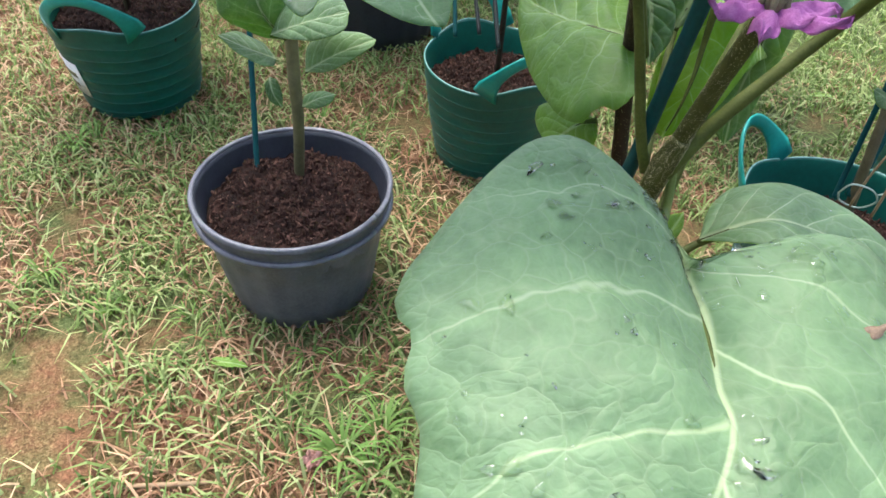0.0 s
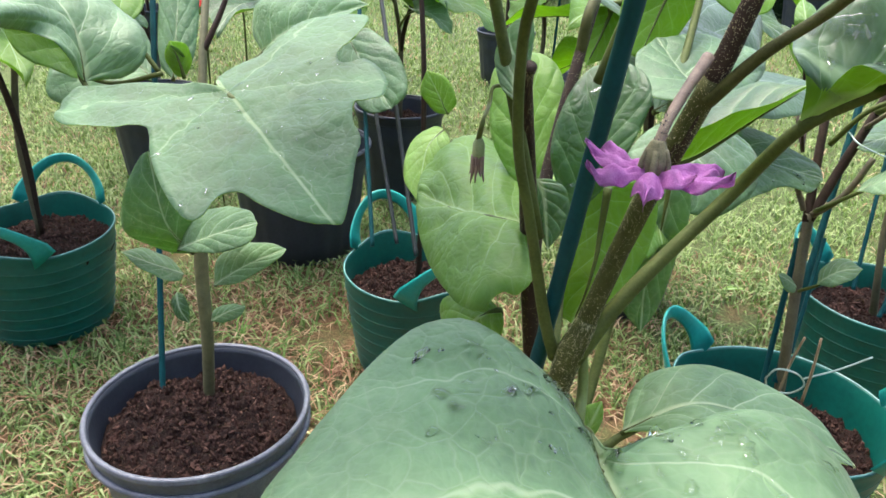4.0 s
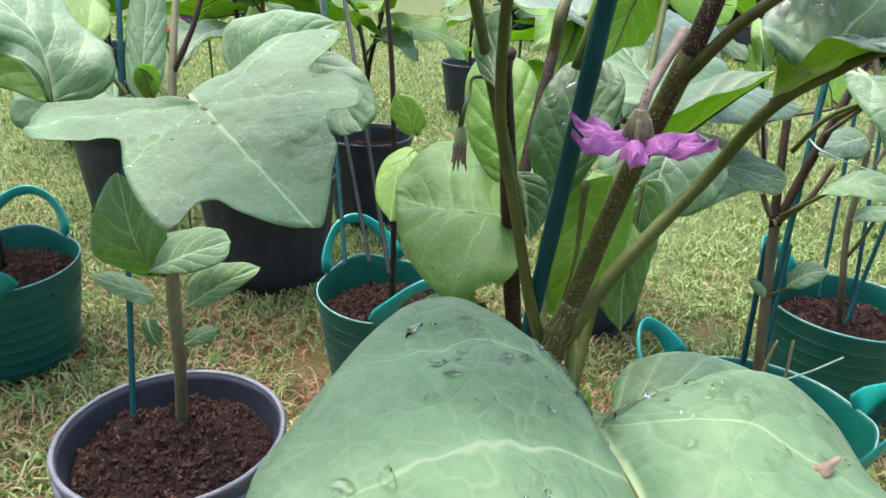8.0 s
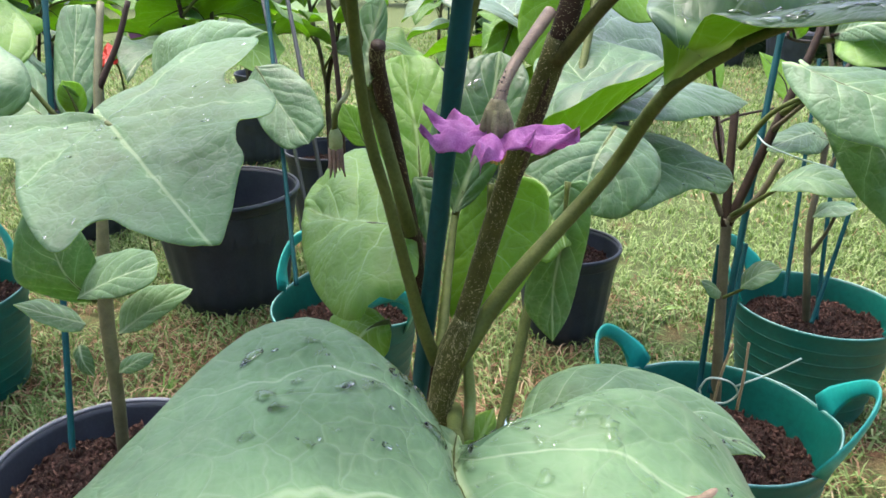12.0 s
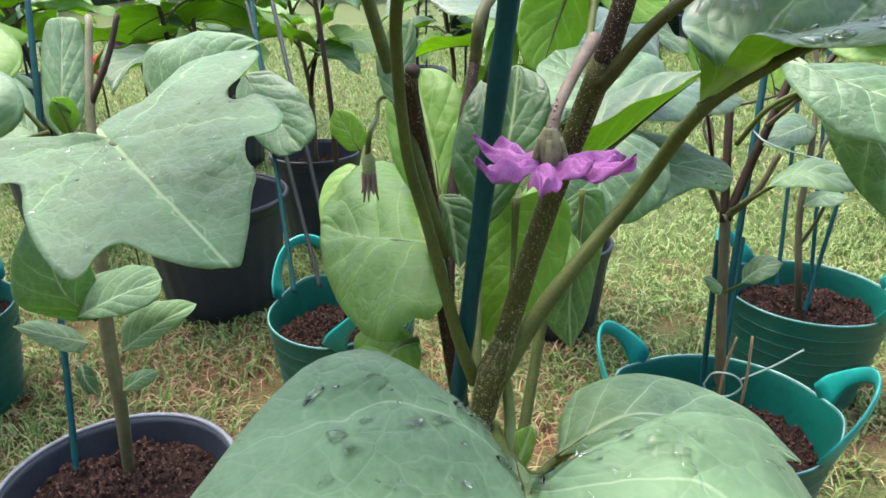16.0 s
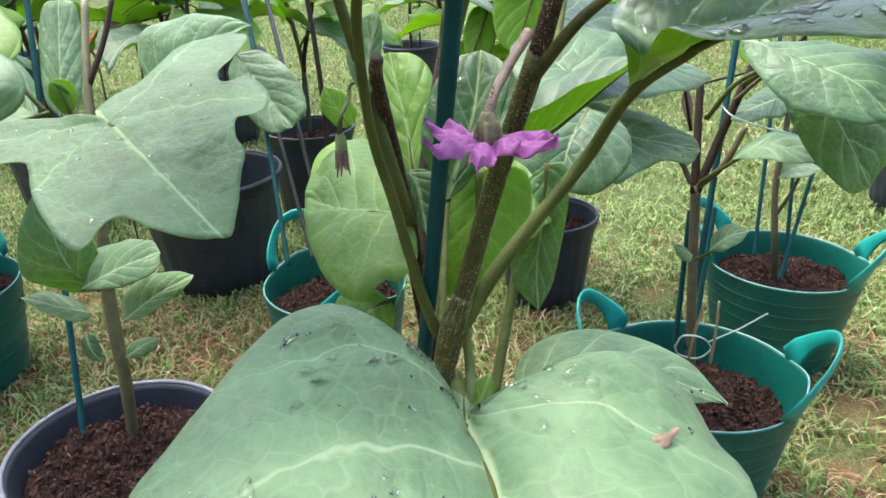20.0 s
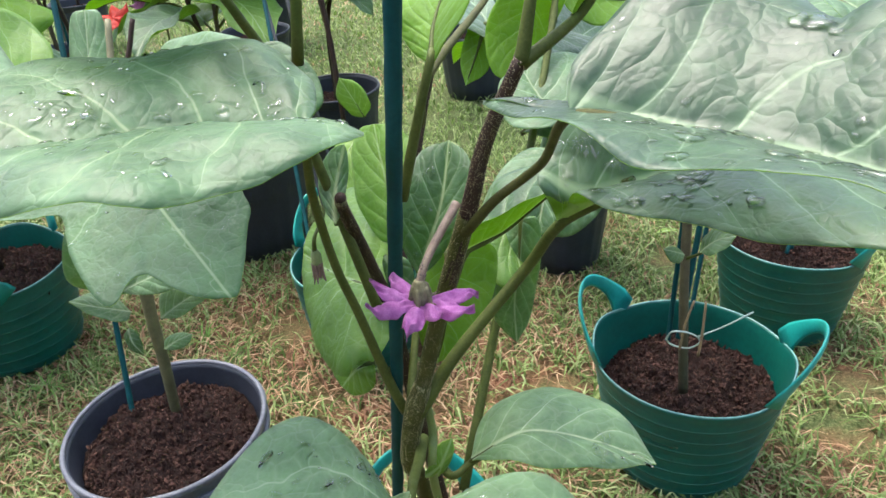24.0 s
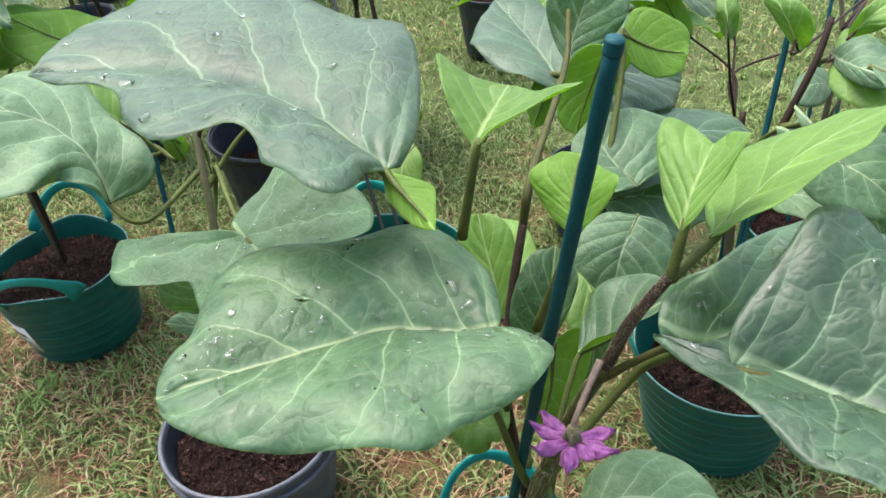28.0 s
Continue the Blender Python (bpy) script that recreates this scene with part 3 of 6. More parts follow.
def soil(place, radius, seed):
    """Crumbly dark potting soil, heaped a little in the middle."""
    rnd = random.Random(seed)
    ob = thing("potting_soil", place, "dark brown moist crumbly potting soil filling a pot", "soil", "potting soil")
    verts, faces, n, rings = [], [], 72, 30
    for i in range(rings + 1):
        r = radius * i / rings
        for s in range(n):
            w = math.tau * s / n
            p = Vector((r * math.cos(w), r * math.sin(w), 0))
            q = p + Vector((seed * 1.7, 0, 0))
            z = 0.013 * noise.noise(q * 18) + 0.013 * noise.noise(q * 45) + 0.009 * noise.noise(q * 110) - 0.012 * (i / rings) ** 3
            verts.append((p.x, p.y, z))
    for i in range(rings):
        for s in range(n):
            faces.append((i * n + s, (i + 1) * n + s, (i + 1) * n + (s + 1) % n, i * n + (s + 1) % n))
    data_part("soil_surface", verts, faces, SOIL, ob)
    for name, mat, count, least, most, long in (("loose_soil", CHIP, 2600, 0.0012, 0.0055, 2.0), ("bark_litter", BARK_BIT, 420, 0.0008, 0.0026, 3.6)):
        verts, faces = [], []
        for _ in range(count):
            r, w = radius * 0.98 * rnd.random() ** 0.5, rnd.uniform(0, math.tau)
            q = Vector((r * math.cos(w) + seed * 1.7, r * math.sin(w), 0))
            c = Vector((q.x - seed * 1.7, q.y, 0.013 * noise.noise(q * 18) + 0.013 * noise.noise(q * 45) + rnd.uniform(-0.002, 0.006) - 0.012 * (r / radius) ** 3))
            e = least + (most - least) * rnd.random() ** 2.2
            m = Euler((rnd.uniform(0, 6), rnd.uniform(0, 6), rnd.uniform(0, 6))).to_matrix()
            n0, lx = len(verts), rnd.uniform(0.7, long)
            verts += [c + m @ Vector((x * e * lx, y * e, z * e * 0.7)) for x, y, z in ((1, 0, 0), (-1, 0.2, 0), (0.1, 1, 0), (0, -1, 0.1), (0, 0.1, 1), (0.1, 0, -1))]
            faces += [tuple(n0 + k for k in f) for f in ((0, 2, 4), (2, 1, 4), (1, 3, 4), (3, 0, 4), (2, 0, 5), (1, 2, 5), (3, 1, 5), (0, 3, 5))]
        tagged(data_part(name, verts, faces, mat, ob, smooth=False), kind="stuff")
    return ob


def round_pot(place, radius, height, mat, label, group, fill=0.84, band=0.03, seed=0, empty=False):
    """A nursery pot with a rolled rim band, a fluted lower wall and an inner wall."""
    ob = thing("plant_pot", place, label, "plant pot", group)
    r, h, lo = radius, height, radius * 0.74
    k = lambda z: lo + (r * 0.93 - lo) * z / (h - band)  # noqa: E731
    prof = [(lo * 0.94, 0.0), (lo, 0.004), (k(h * 0.2), h * 0.2), (k(h * 0.5), h * 0.5), (k(h - band) - 0.001, h - band - 0.002), (r * 0.955, h - band),
            (r * 0.965, h - band + 0.004), (r * 0.975, h - 0.012), (r * 0.995, h - 0.009), (r, h - 0.004), (r * 0.99, h), (r * 0.965, h - 0.001),
            (r * 0.955, h - 0.004), (r * 0.952, h - 0.02), (k(h * 0.5) - 0.002, h * 0.5), (lo - 0.004, 0.012)]
    warp = lambda w, q, z: (q * (1 + (0.016 * max(-0.25, math.cos(w * 20)) if z < h - band - 0.004 else 0)) + 0.002 * noise.noise(Vector((math.cos(w) * 2, math.sin(w) * 2, seed))), z)  # noqa: E731
    part("wall", lathe(prof, 96, warp), mat, ob)
    # The same dark plastic colour inside every pot, grey ones too.
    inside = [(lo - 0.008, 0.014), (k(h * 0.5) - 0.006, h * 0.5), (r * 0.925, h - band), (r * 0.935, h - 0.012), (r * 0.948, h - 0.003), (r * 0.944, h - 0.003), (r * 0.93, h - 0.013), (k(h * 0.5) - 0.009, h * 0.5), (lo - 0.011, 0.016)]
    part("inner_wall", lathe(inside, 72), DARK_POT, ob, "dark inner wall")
    ring = [(r * 0.972 * math.cos(math.tau * i / 48), r * 0.972 * math.sin(math.tau * i / 48), h - 0.002) for i in range(49)]
    part("rim", tube(ring, (0.0045, 0.0045), 8, 2), mat, ob)
    if mat is POT:
        low = [(r * 0.968 * math.cos(math.tau * i / 48), r * 0.968 * math.sin(math.tau * i / 48), h - band - 0.004) for i in range(49)]
        part("outer_rim", tube(low, (0.0055, 0.0055), 8, 2), mat, ob)
    if not empty:
        soil((place[0], place[1], place[2] + h * fill), k(h * fill) - 0.01 if fill * h < h - band else r * 0.915, seed + 11)
    return ob


def flexible_tub(place, radius, height, turn, group, label="teal green flexible plastic tub holding potting soil", fill=0.86, seed=0, lift=0.085, out=0.03):
    """A soft tub with ring-marked sides, whose rim rises into two loop handles."""
    ob = thing("flexible_tub", place, label, "tub", group)
    ob.rotation_euler = (0, 0, radians(turn))
    r, h, lo = radius, height, radius * 0.76
    rise = lambda w: 0.018 * max(0.0, math.cos(2 * w)) ** 3  # noqa: E731
    prof = [(lo * 0.95, 0.0), (lo, 0.006)]
    for i in range(1, 33):
        z = h * i / 33
        prof.append((lo + (r - lo) * (i / 33) ** 0.9 + (0.0016 if i % 4 == 0 else 0.0), z))
    prof += [(r + 0.001, h - 0.003), (r + 0.0015, h), (r - 0.002, h + 0.0005), (r - 0.004, h - 0.003)]
    for i in range(8, -1, -1):
        prof.append((lo + (r - lo) * (i / 9) ** 0.9 - 0.004, max(0.01, h * i / 9)))

    def warp(w, q, z):
        f = max(0.0, z / h)
        return q * (1 + 0.03 * f * f * math.cos(2 * w) + 0.006 * f * noise.noise(Vector((math.cos(w) * 2, math.sin(w) * 2, seed)))), z + rise(w) * f ** 6

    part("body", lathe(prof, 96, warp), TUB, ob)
    edge = []
    for i in range(97):
        w = math.tau * i / 96
        q, z = warp(w, r - 0.001, h + 0.0005)
        edge.append((q * math.cos(w), q * math.sin(w), z))
    part("rim", tube(edge, (0.0014, 0.0014), 6, 1), RIM, ob, "thin pale rim")
    for i in range(1, 8):
        z0 = h * i * 4 / 33
        ring = []
        for k in range(65):
            w = math.tau * k / 64
            q, z = warp(w, lo + (r - lo) * (i * 4 / 33) ** 0.9 + 0.0015, z0)
            ring.append((q * math.cos(w), q * math.sin(w), z))
        part("moulded_ring", tube(ring, (0.0008, 0.0008), 5, 1), RING, ob)
    for w0 in (0.0, math.pi):
        bm = bmesh.new()
        rings = []
        n = 28
        for i in range(n + 1):
            s = i / n
            w = w0 + (s - 0.5) * 1.1
            up = math.sin(math.pi * s) ** 0.55
            q = r * (1 + 0.03 * math.cos(2 * w)) - 0.001 + out * up
            c = Vector((q * math.cos(w), q * math.sin(w), h + rise(w) * 0.8 - 0.004 + lift * up))
            o, d = Vector((math.cos(w), math.sin(w), 0)), Vector((0, 0, 1))
            tang = Vector((-math.sin(w) * q * 0.86, math.cos(w) * q * 0.86, lift * math.cos(math.pi * s) * 2.4)).normalized()
            acr = o.cross(tang).normalized()
            wd = 0.0118 + 0.016 * (abs(s - 0.5) * 2) ** 6
            rings.append([bm.verts.new(c + acr * (wd * math.cos(math.tau * k / 8)) + o * (0.0034 * math.sin(math.tau * k / 8))) for k in range(8)])
        for lo_r, hi_r in zip(rings, rings[1:]):
            for k in range(8):
                bm.faces.new((lo_r[k], lo_r[(k + 1) % 8], hi_r[(k + 1) % 8], hi_r[k]))
        bm.faces.new(rings[0][::-1])
        bm.faces.new(rings[-1])
        bmesh.ops.recalc_face_normals(bm, faces=bm.faces)
        part("handle", bm, HANDLE_LIT, ob, "teal loop handle, light through it put into its colour")
    soil((place[0], place[1], place[2] + h * fill), lo + (r - lo) * fill ** 0.9 - 0.004, seed + 31)
    return ob


# ---- pots and tubs ----
GREY = "mid-grey plastic nursery pot of soil standing on the lawn"
round_pot((-0.615, 0.305, 0), 0.168, 0.225, POT, GREY, "round pots", seed=1, fill=0.86)
flexible_tub((0.213, 0.69, 0), 0.165, 0.235, 172, "tubs", seed=2, fill=0.72)
flexible_tub((0.407, 1.17, 0), 0.158, 0.235, 165, "tubs", seed=3, fill=0.8)
flexible_tub((-1.34, 0.63, 0), 0.172, 0.235, 115, "tubs", "teal green flexible plastic tub with a white paper label", seed=4)
flexible_tub((-0.505, 0.85, 0), 0.15, 0.235, 140, "tubs", seed=5, fill=0.8)
flexible_tub((-0.03, 0.11, 0), 0.165, 0.235, 130, "tubs", seed=6)
BLACK = "large black plastic pot standing on the lawn"
round_pot((-1.04, 1.24, 0), 0.2, 0.315, DARK_POT, BLACK, "round pots", seed=7, fill=0.6)
round_pot((-0.13, 1.33, 0), 0.13, 0.235, DARK_POT, "small black plastic pot of soil standing on the lawn", "round pots", seed=8)
round_pot((-0.98, 1.75, 0), 0.15, 0.3, DARK_POT, BLACK, "round pots", seed=9)
round_pot((-1.78, 1.5, 0), 0.16, 0.3, DARK_POT, BLACK, "round pots", seed=10)

# ---- main aubergine plant ----
PLANT = "aubergine plant with large wet leaves and pink flower"
YOUNG_STEM = plain("young_stem", (0.12, 0.17, 0.05), (0.2, 0.26, 0.09), 90, 0.55, relief=0.2, depth=0.001)
main = thing("aubergine_plant", (-0.03, 0.11, 0.2), PLANT, "plant", "aubergine plants")
stem(main, [(-0.03, 0.11, 0.19), (-0.02, 0.05, 0.42), (-0.010, -0.005, 0.6), (-0.009, -0.026, 0.648), (-0.008, -0.020, 0.674), (-0.003, -0.015, 0.700), (0.003, -0.012, 0.722)], (0.0082, 0.0076, 0.007, 0.0066, 0.0074, 0.0088, 0.0066), STEM_OLIVE, hairs=2200, seed=1)
stem(main, [(-0.003, -0.016, 0.700), (0.003, -0.011, 0.723), (0.022, -0.011, 0.795), (0.048, -0.022, 0.875)], (0.0066, 0.0062, 0.006, 0.006), STEM_OLIVE, "branch", 1200, 2, "olive green bristly branch")
stem(main, [(0.002, -0.019, 0.700), (0.009, -0.010, 0.734), (0.019, -0.005, 0.776), (0.024, -0.001, 0.800)], (0.0026, 0.0024, 0.0022, 0.002), STEM_OLIVE, "branch", 200, 9, "thin olive side branch")
stem(main, [(0.024, -0.011, 0.801), (0.048, -0.022, 0.875), (0.062, -0.026, 0.925), (0.084, -0.03, 0.975)], (0.0058, 0.0055, 0.0046, 0.004), STEM_PURPLE, "branch", 900, 7, "dark purple bristly branch")
stem(main, [(-0.03, 0.09, 0.45), (-0.052, 0.085, 0.62), (-0.06, 0.074, 0.72), (-0.0575, 0.044, 0.785), (-0.055, 0.012, 0.85), (-0.050, 0.001, 0.865)], (0.0065, 0.0065, 0.0065, 0.0058, 0.0044, 0.004), STEM_PURPLE, "branch", 900, 3, "dark purple cut branch")
stem(main, [(0.0, 0.02, 0.5), (0.008, -0.022, 0.635), (0.006, -0.010, 0.669), (0.002, -0.007, 0.701)], (0.0035, 0.0036, 0.0034, 0.003), YOUNG_STEM, "shoot", 0, 4)
stem(main, [(-0.058, 0.08, 0.68), (-0.070, 0.143, 0.745), (-0.066, 0.197, 0.836), (-0.064, 0.228, 0.878)], (0.0055, 0.0052, 0.005, 0.0045, 0.004), STEM_PURPLE, "branch", 500, 5, "dark purple hairy branch")
stake((-0.099, 0.064, 0.19), (0.041, -0.062, 1.14), 0.0050)

# heart-shaped wet leaf in front
WET = "large heart-shaped green leaf beaded with rain drops"
shaped_leaf(main, [(0.026, -0.101, 0.712), (0.040, -0.150, 0.732), (0.056, -0.174, 0.732), (0.070, -0.210, 0.733), (0.083, -0.244, 0.730), (0.075, -0.345, 0.69), (0.08, -0.40, 0.63)],
            [(0.022, -0.130, 0.740), (0.005, -0.113, 0.747), (-0.024, -0.097, 0.750), (-0.052, -0.098, 0.750), (-0.069, -0.127, 0.749), (-0.078, -0.165, 0.747), (-0.080, -0.195, 0.744), (-0.081, -0.217, 0.738), (-0.076, -0.237, 0.732), (-0.071, -0.243, 0.728), (-0.058, -0.250, 0.727), (-0.052, -0.269, 0.719), (-0.034, -0.285, 0.716), (-0.015, -0.325, 0.70), (0.03, -0.375, 0.66)],
            [(0.045, -0.142, 0.739), (0.062, -0.129, 0.746), (0.087, -0.108, 0.751), (0.113, -0.096, 0.748), (0.136, -0.104, 0.740), (0.148, -0.124, 0.730), (0.163, -0.154, 0.719), (0.165, -0.29, 0.69), (0.125, -0.36, 0.65)],
            stalk=[(-0.005, -0.005, 0.655), (0.006, -0.04, 0.672), (0.018, -0.08, 0.695)], drops=420, drop_size=0.0017, pale=True, seed=11, scar=(0.128, -0.15), rows=56, cols=20, bulge=0.1, wave=0.05, label=WET, stalk_radius=0.0036)
# low leaf behind it
shaped_leaf(main, [(0.034, -0.005, 0.642), (0.074, 0.015, 0.664), (0.124, 0.029, 0.654), (0.174, 0.036, 0.635)], [(0.033, 0.029, 0.652), (0.049, 0.063, 0.655), (0.079, 0.085, 0.649), (0.118, 0.095, 0.640), (0.150, 0.069, 0.640)], [(0.066, -0.016, 0.663), (0.102, -0.014, 0.663), (0.144, 0.008, 0.651)],
            stalk=[(0.002, 0.0, 0.63), (0.022, -0.017, 0.634)], drops=14, pale=True, seed=12, bulge=0.12, stalk_radius=0.003, label="small smooth pale green leaf")
# wide leaf to one side, above the flower
shaped_leaf(main, [(-0.023, -0.083, 0.948), (-0.060, -0.088, 0.945), (-0.093, -0.096, 0.948), (-0.130, -0.130, 0.953), (-0.170, -0.166, 0.957), (-0.201, -0.195, 0.959)], [(-0.018, -0.079, 0.950), (-0.021, -0.063, 0.954), (-0.033, -0.039, 0.960), (-0.051, -0.021, 0.964), (-0.072, -0.012, 0.968), (-0.097, -0.010, 0.971), (-0.117, -0.015, 0.972), (-0.136, -0.025, 0.972), (-0.154, -0.036, 0.972), (-0.176, -0.047, 0.971), (-0.203, -0.067, 0.970), (-0.216, -0.086, 0.969), (-0.218, -0.106, 0.967), (-0.216, -0.122, 0.966), (-0.208, -0.144, 0.964), (-0.210, -0.163, 0.962), (-0.208, -0.183, 0.960)], [(-0.012, -0.078, 0.950), (0.007, -0.080, 0.953), (0.021, -0.093, 0.955), (0.021, -0.111, 0.956), (0.013, -0.136, 0.957), (-0.009, -0.157, 0.957), (-0.022, -0.169, 0.957), (-0.027, -0.183, 0.957), (-0.036, -0.192, 0.957), (-0.065, -0.198, 0.957), (-0.109, -0.208, 0.957), (-0.141, -0.215, 0.957), (-0.168, -0.213, 0.957), (-0.189, -0.206, 0.958)],
            stalk=[(-0.014, -0.012, 0.69), (-0.023, -0.015, 0.72), (-0.036, -0.022, 0.785), (-0.044, -0.03, 0.83), (-0.04, -0.05, 0.89)], drops=260, drop_size=0.0018, seed=13, rows=50, cols=16, bulge=0.1, wave=0.05, label=WET, stalk_radius=0.0030)
# wide leaf to the other side
shaped_leaf(main, [(0.122, -0.103, 0.976), (0.145, -0.102, 0.974), (0.182, -0.111, 0.972), (0.212, -0.123, 0.973), (0.241, -0.152, 0.977), (0.273, -0.192, 0.984), (0.295, -0.221, 0.990)], [(0.120, -0.101, 0.980), (0.120, -0.088, 0.992), (0.130, -0.067, 1.006), (0.144, -0.045, 1.018), (0.155, -0.026, 1.026), (0.167, -0.016, 1.028), (0.181, -0.014, 1.027), (0.195, -0.025, 1.022), (0.207, -0.045, 1.016), (0.221, -0.071, 1.008), (0.231, -0.070, 1.014), (0.244, -0.077, 1.016), (0.258, -0.083, 1.014), (0.266, -0.101, 1.010), (0.269, -0.113, 1.006), (0.279, -0.128, 1.003), (0.288, -0.147, 1.000), (0.293, -0.171, 0.998), (0.297, -0.192, 0.996), (0.299, -0.208, 0.993)], [(0.107, -0.099, 0.974), (0.076, -0.081, 0.972), (0.096, -0.104, 0.975), (0.121, -0.126, 0.978), (0.138, -0.145, 0.981), (0.154, -0.167, 0.985), (0.174, -0.173, 0.988), (0.190, -0.185, 0.991), (0.214, -0.196, 0.994), (0.227, -0.209, 0.996), (0.241, -0.223, 0.997), (0.254, -0.225, 0.997), (0.265, -0.229, 0.996), (0.278, -0.231, 0.994), (0.287, -0.228, 0.992)],
            stalk=[(0.047, -0.025, 0.864), (0.068, -0.029, 0.891), (0.096, -0.035, 0.919)], wet=True, drops=130, drop_size=0.002, pucker=0.007, seed=14, rows=54, cols=16, bulge=0.045, wave=0.05, label="large lobed dark green leaf with rain drops", stalk_radius=0.0026, stalk_mat=STEM_OLIVE)
# flat silvery leaf below it
shaped_leaf(main, [(0.093, 0.032, 0.846), (0.112, 0.022, 0.864), (0.143, 0.034, 0.878), (0.184, 0.045, 0.890), (0.239, 0.030, 0.900), (0.316, -0.048, 0.912)],
            [(0.090, 0.013, 0.872), (0.084, 0.014, 0.880), (0.080, 0.029, 0.886), (0.082, 0.049, 0.893), (0.095, 0.054, 0.909), (0.115, 0.062, 0.917), (0.143, 0.098, 0.920), (0.194, 0.144, 0.920), (0.226, 0.132, 0.920), (0.261, 0.116, 0.920), (0.290, 0.075, 0.920), (0.313, 0.033, 0.918), (0.325, -0.007, 0.916), (0.327, -0.032, 0.914)],
            [(0.1, 0.025, 0.862), (0.109, 0.002, 0.884), (0.128, -0.009, 0.882), (0.152, -0.018, 0.883), (0.188, -0.030, 0.886), (0.223, -0.046, 0.891), (0.256, -0.057, 0.898), (0.290, -0.062, 0.906)],
            stalk=[(-0.001, -0.017, 0.695), (0.023, 0.009, 0.737), (0.067, 0.051, 0.793)], wet=True, drops=170, drop_size=0.0026, seed=15, rows=56, cols=16, bulge=0.05, wave=0.02, pucker=0.008, stalk_radius=0.0042, label="broad silvery wet green leaf")
# high leaf over all; its unseen back edge is widened to shade the lobed leaf
shaped_leaf(main, [(-0.115, -0.015, 1.022), (-0.137, -0.003, 1.026), (-0.180, 0.027, 1.030), (-0.220, 0.046, 1.033), (-0.256, 0.057, 1.036), (-0.289, 0.059, 1.040), (-0.331, 0.051, 1.046), (-0.380, 0.037, 1.052), (-0.417, 0.024, 1.056), (-0.440, 0.014, 1.058)], [(-0.106, -0.012, 1.022), (-0.107, 0.031, 1.028), (-0.129, 0.104, 1.036), (-0.162, 0.176, 1.042), (-0.193, 0.204, 1.043), (-0.237, 0.211, 1.043), (-0.293, 0.253, 1.044), (-0.356, 0.298, 1.045), (-0.414, 0.313, 1.046), (-0.463, 0.298, 1.047), (-0.480, 0.238, 1.050), (-0.474, 0.175, 1.053), (-0.473, 0.123, 1.056), (-0.461, 0.076, 1.058), (-0.446, 0.035, 1.059)], [(-0.111, -0.028, 1.030), (-0.116, -0.040, 1.036), (-0.113, -0.070, 1.043), (-0.117, -0.088, 1.047), (-0.133, -0.089, 1.050), (-0.156, -0.074, 1.052), (-0.178, -0.065, 1.053), (-0.187, -0.052, 1.056), (-0.199, -0.041, 1.060), (-0.216, -0.037, 1.062), (-0.231, -0.048, 1.059), (-0.244, -0.056, 1.056), (-0.259, -0.061, 1.055), (-0.282, -0.054, 1.056), (-0.311, -0.032, 1.058), (-0.339, -0.003, 1.060), (-0.368, -0.001, 1.060), (-0.400, -0.002, 1.060)],
            stalk=[(-0.040, 0.019, 0.754), (-0.088, 0.022, 0.922), (-0.104, 0.004, 0.985)], wet=True, drops=90, drop_size=0.002, seed=16, rows=58, cols=16, bulge=0.07, wave=0.015, pucker=0.006, label="large wavy-edged green leaf", stalk_radius=0.0030)
# its base lobe, curled over
shaped_leaf(main, [(-0.114, -0.015, 1.020), (-0.096, -0.032, 1.017), (-0.078, -0.048, 1.014), (-0.063, -0.062, 1.011)], [(-0.104, -0.018, 1.022), (-0.088, -0.022, 1.022), (-0.076, -0.025, 1.020), (-0.068, -0.044, 1.015)], [(-0.117, -0.015, 1.014), (-0.108, -0.029, 1.008), (-0.092, -0.046, 1.006), (-0.076, -0.058, 1.008)], face=(0, 0, -1), seed=161, rows=16, cols=6, bulge=0.05, wave=0.02, label="curled leaf lobe showing its bright green underside")
# leaf beside the flower, seen half from below
shaped_leaf(main, [(0.015, 0.067, 0.793), (0.038, 0.079, 0.803), (0.054, 0.089, 0.815), (0.072, 0.097, 0.831), (0.097, 0.108, 0.851)], [(0.013, 0.104, 0.799), (0.020, 0.127, 0.818), (0.043, 0.140, 0.832), (0.071, 0.132, 0.844)], [(0.026, 0.059, 0.816), (0.038, 0.062, 0.826), (0.059, 0.067, 0.837), (0.079, 0.082, 0.844)], face=(0, 0, 1),
            stalk=[(0.003, -0.012, 0.722), (0.012, 0.046, 0.775)], seed=17, bulge=0.02, stalk_radius=0.0026, label="narrow folded green leaf lit from above")
# leaves behind the stems; young=True ones carry light shining through in their colour
shaped_leaf(main, [(-0.060, 0.082, 0.731), (-0.098, 0.093, 0.728), (-0.141, 0.121, 0.717), (-0.185, 0.151, 0.711)], [(-0.095, 0.185, 0.729), (-0.136, 0.243, 0.734), (-0.169, 0.257, 0.734), (-0.200, 0.242, 0.720), (-0.198, 0.194, 0.715)], [(-0.041, 0.028, 0.724), (-0.045, 0.011, 0.714), (-0.060, 0.007, 0.714), (-0.068, -0.001, 0.703), (-0.091, 0.013, 0.698), (-0.124, 0.048, 0.695), (-0.163, 0.106, 0.698)], face=(0.246, -0.860, 0.447), young=True, seed=18, bulge=0.1, pucker=0.026)
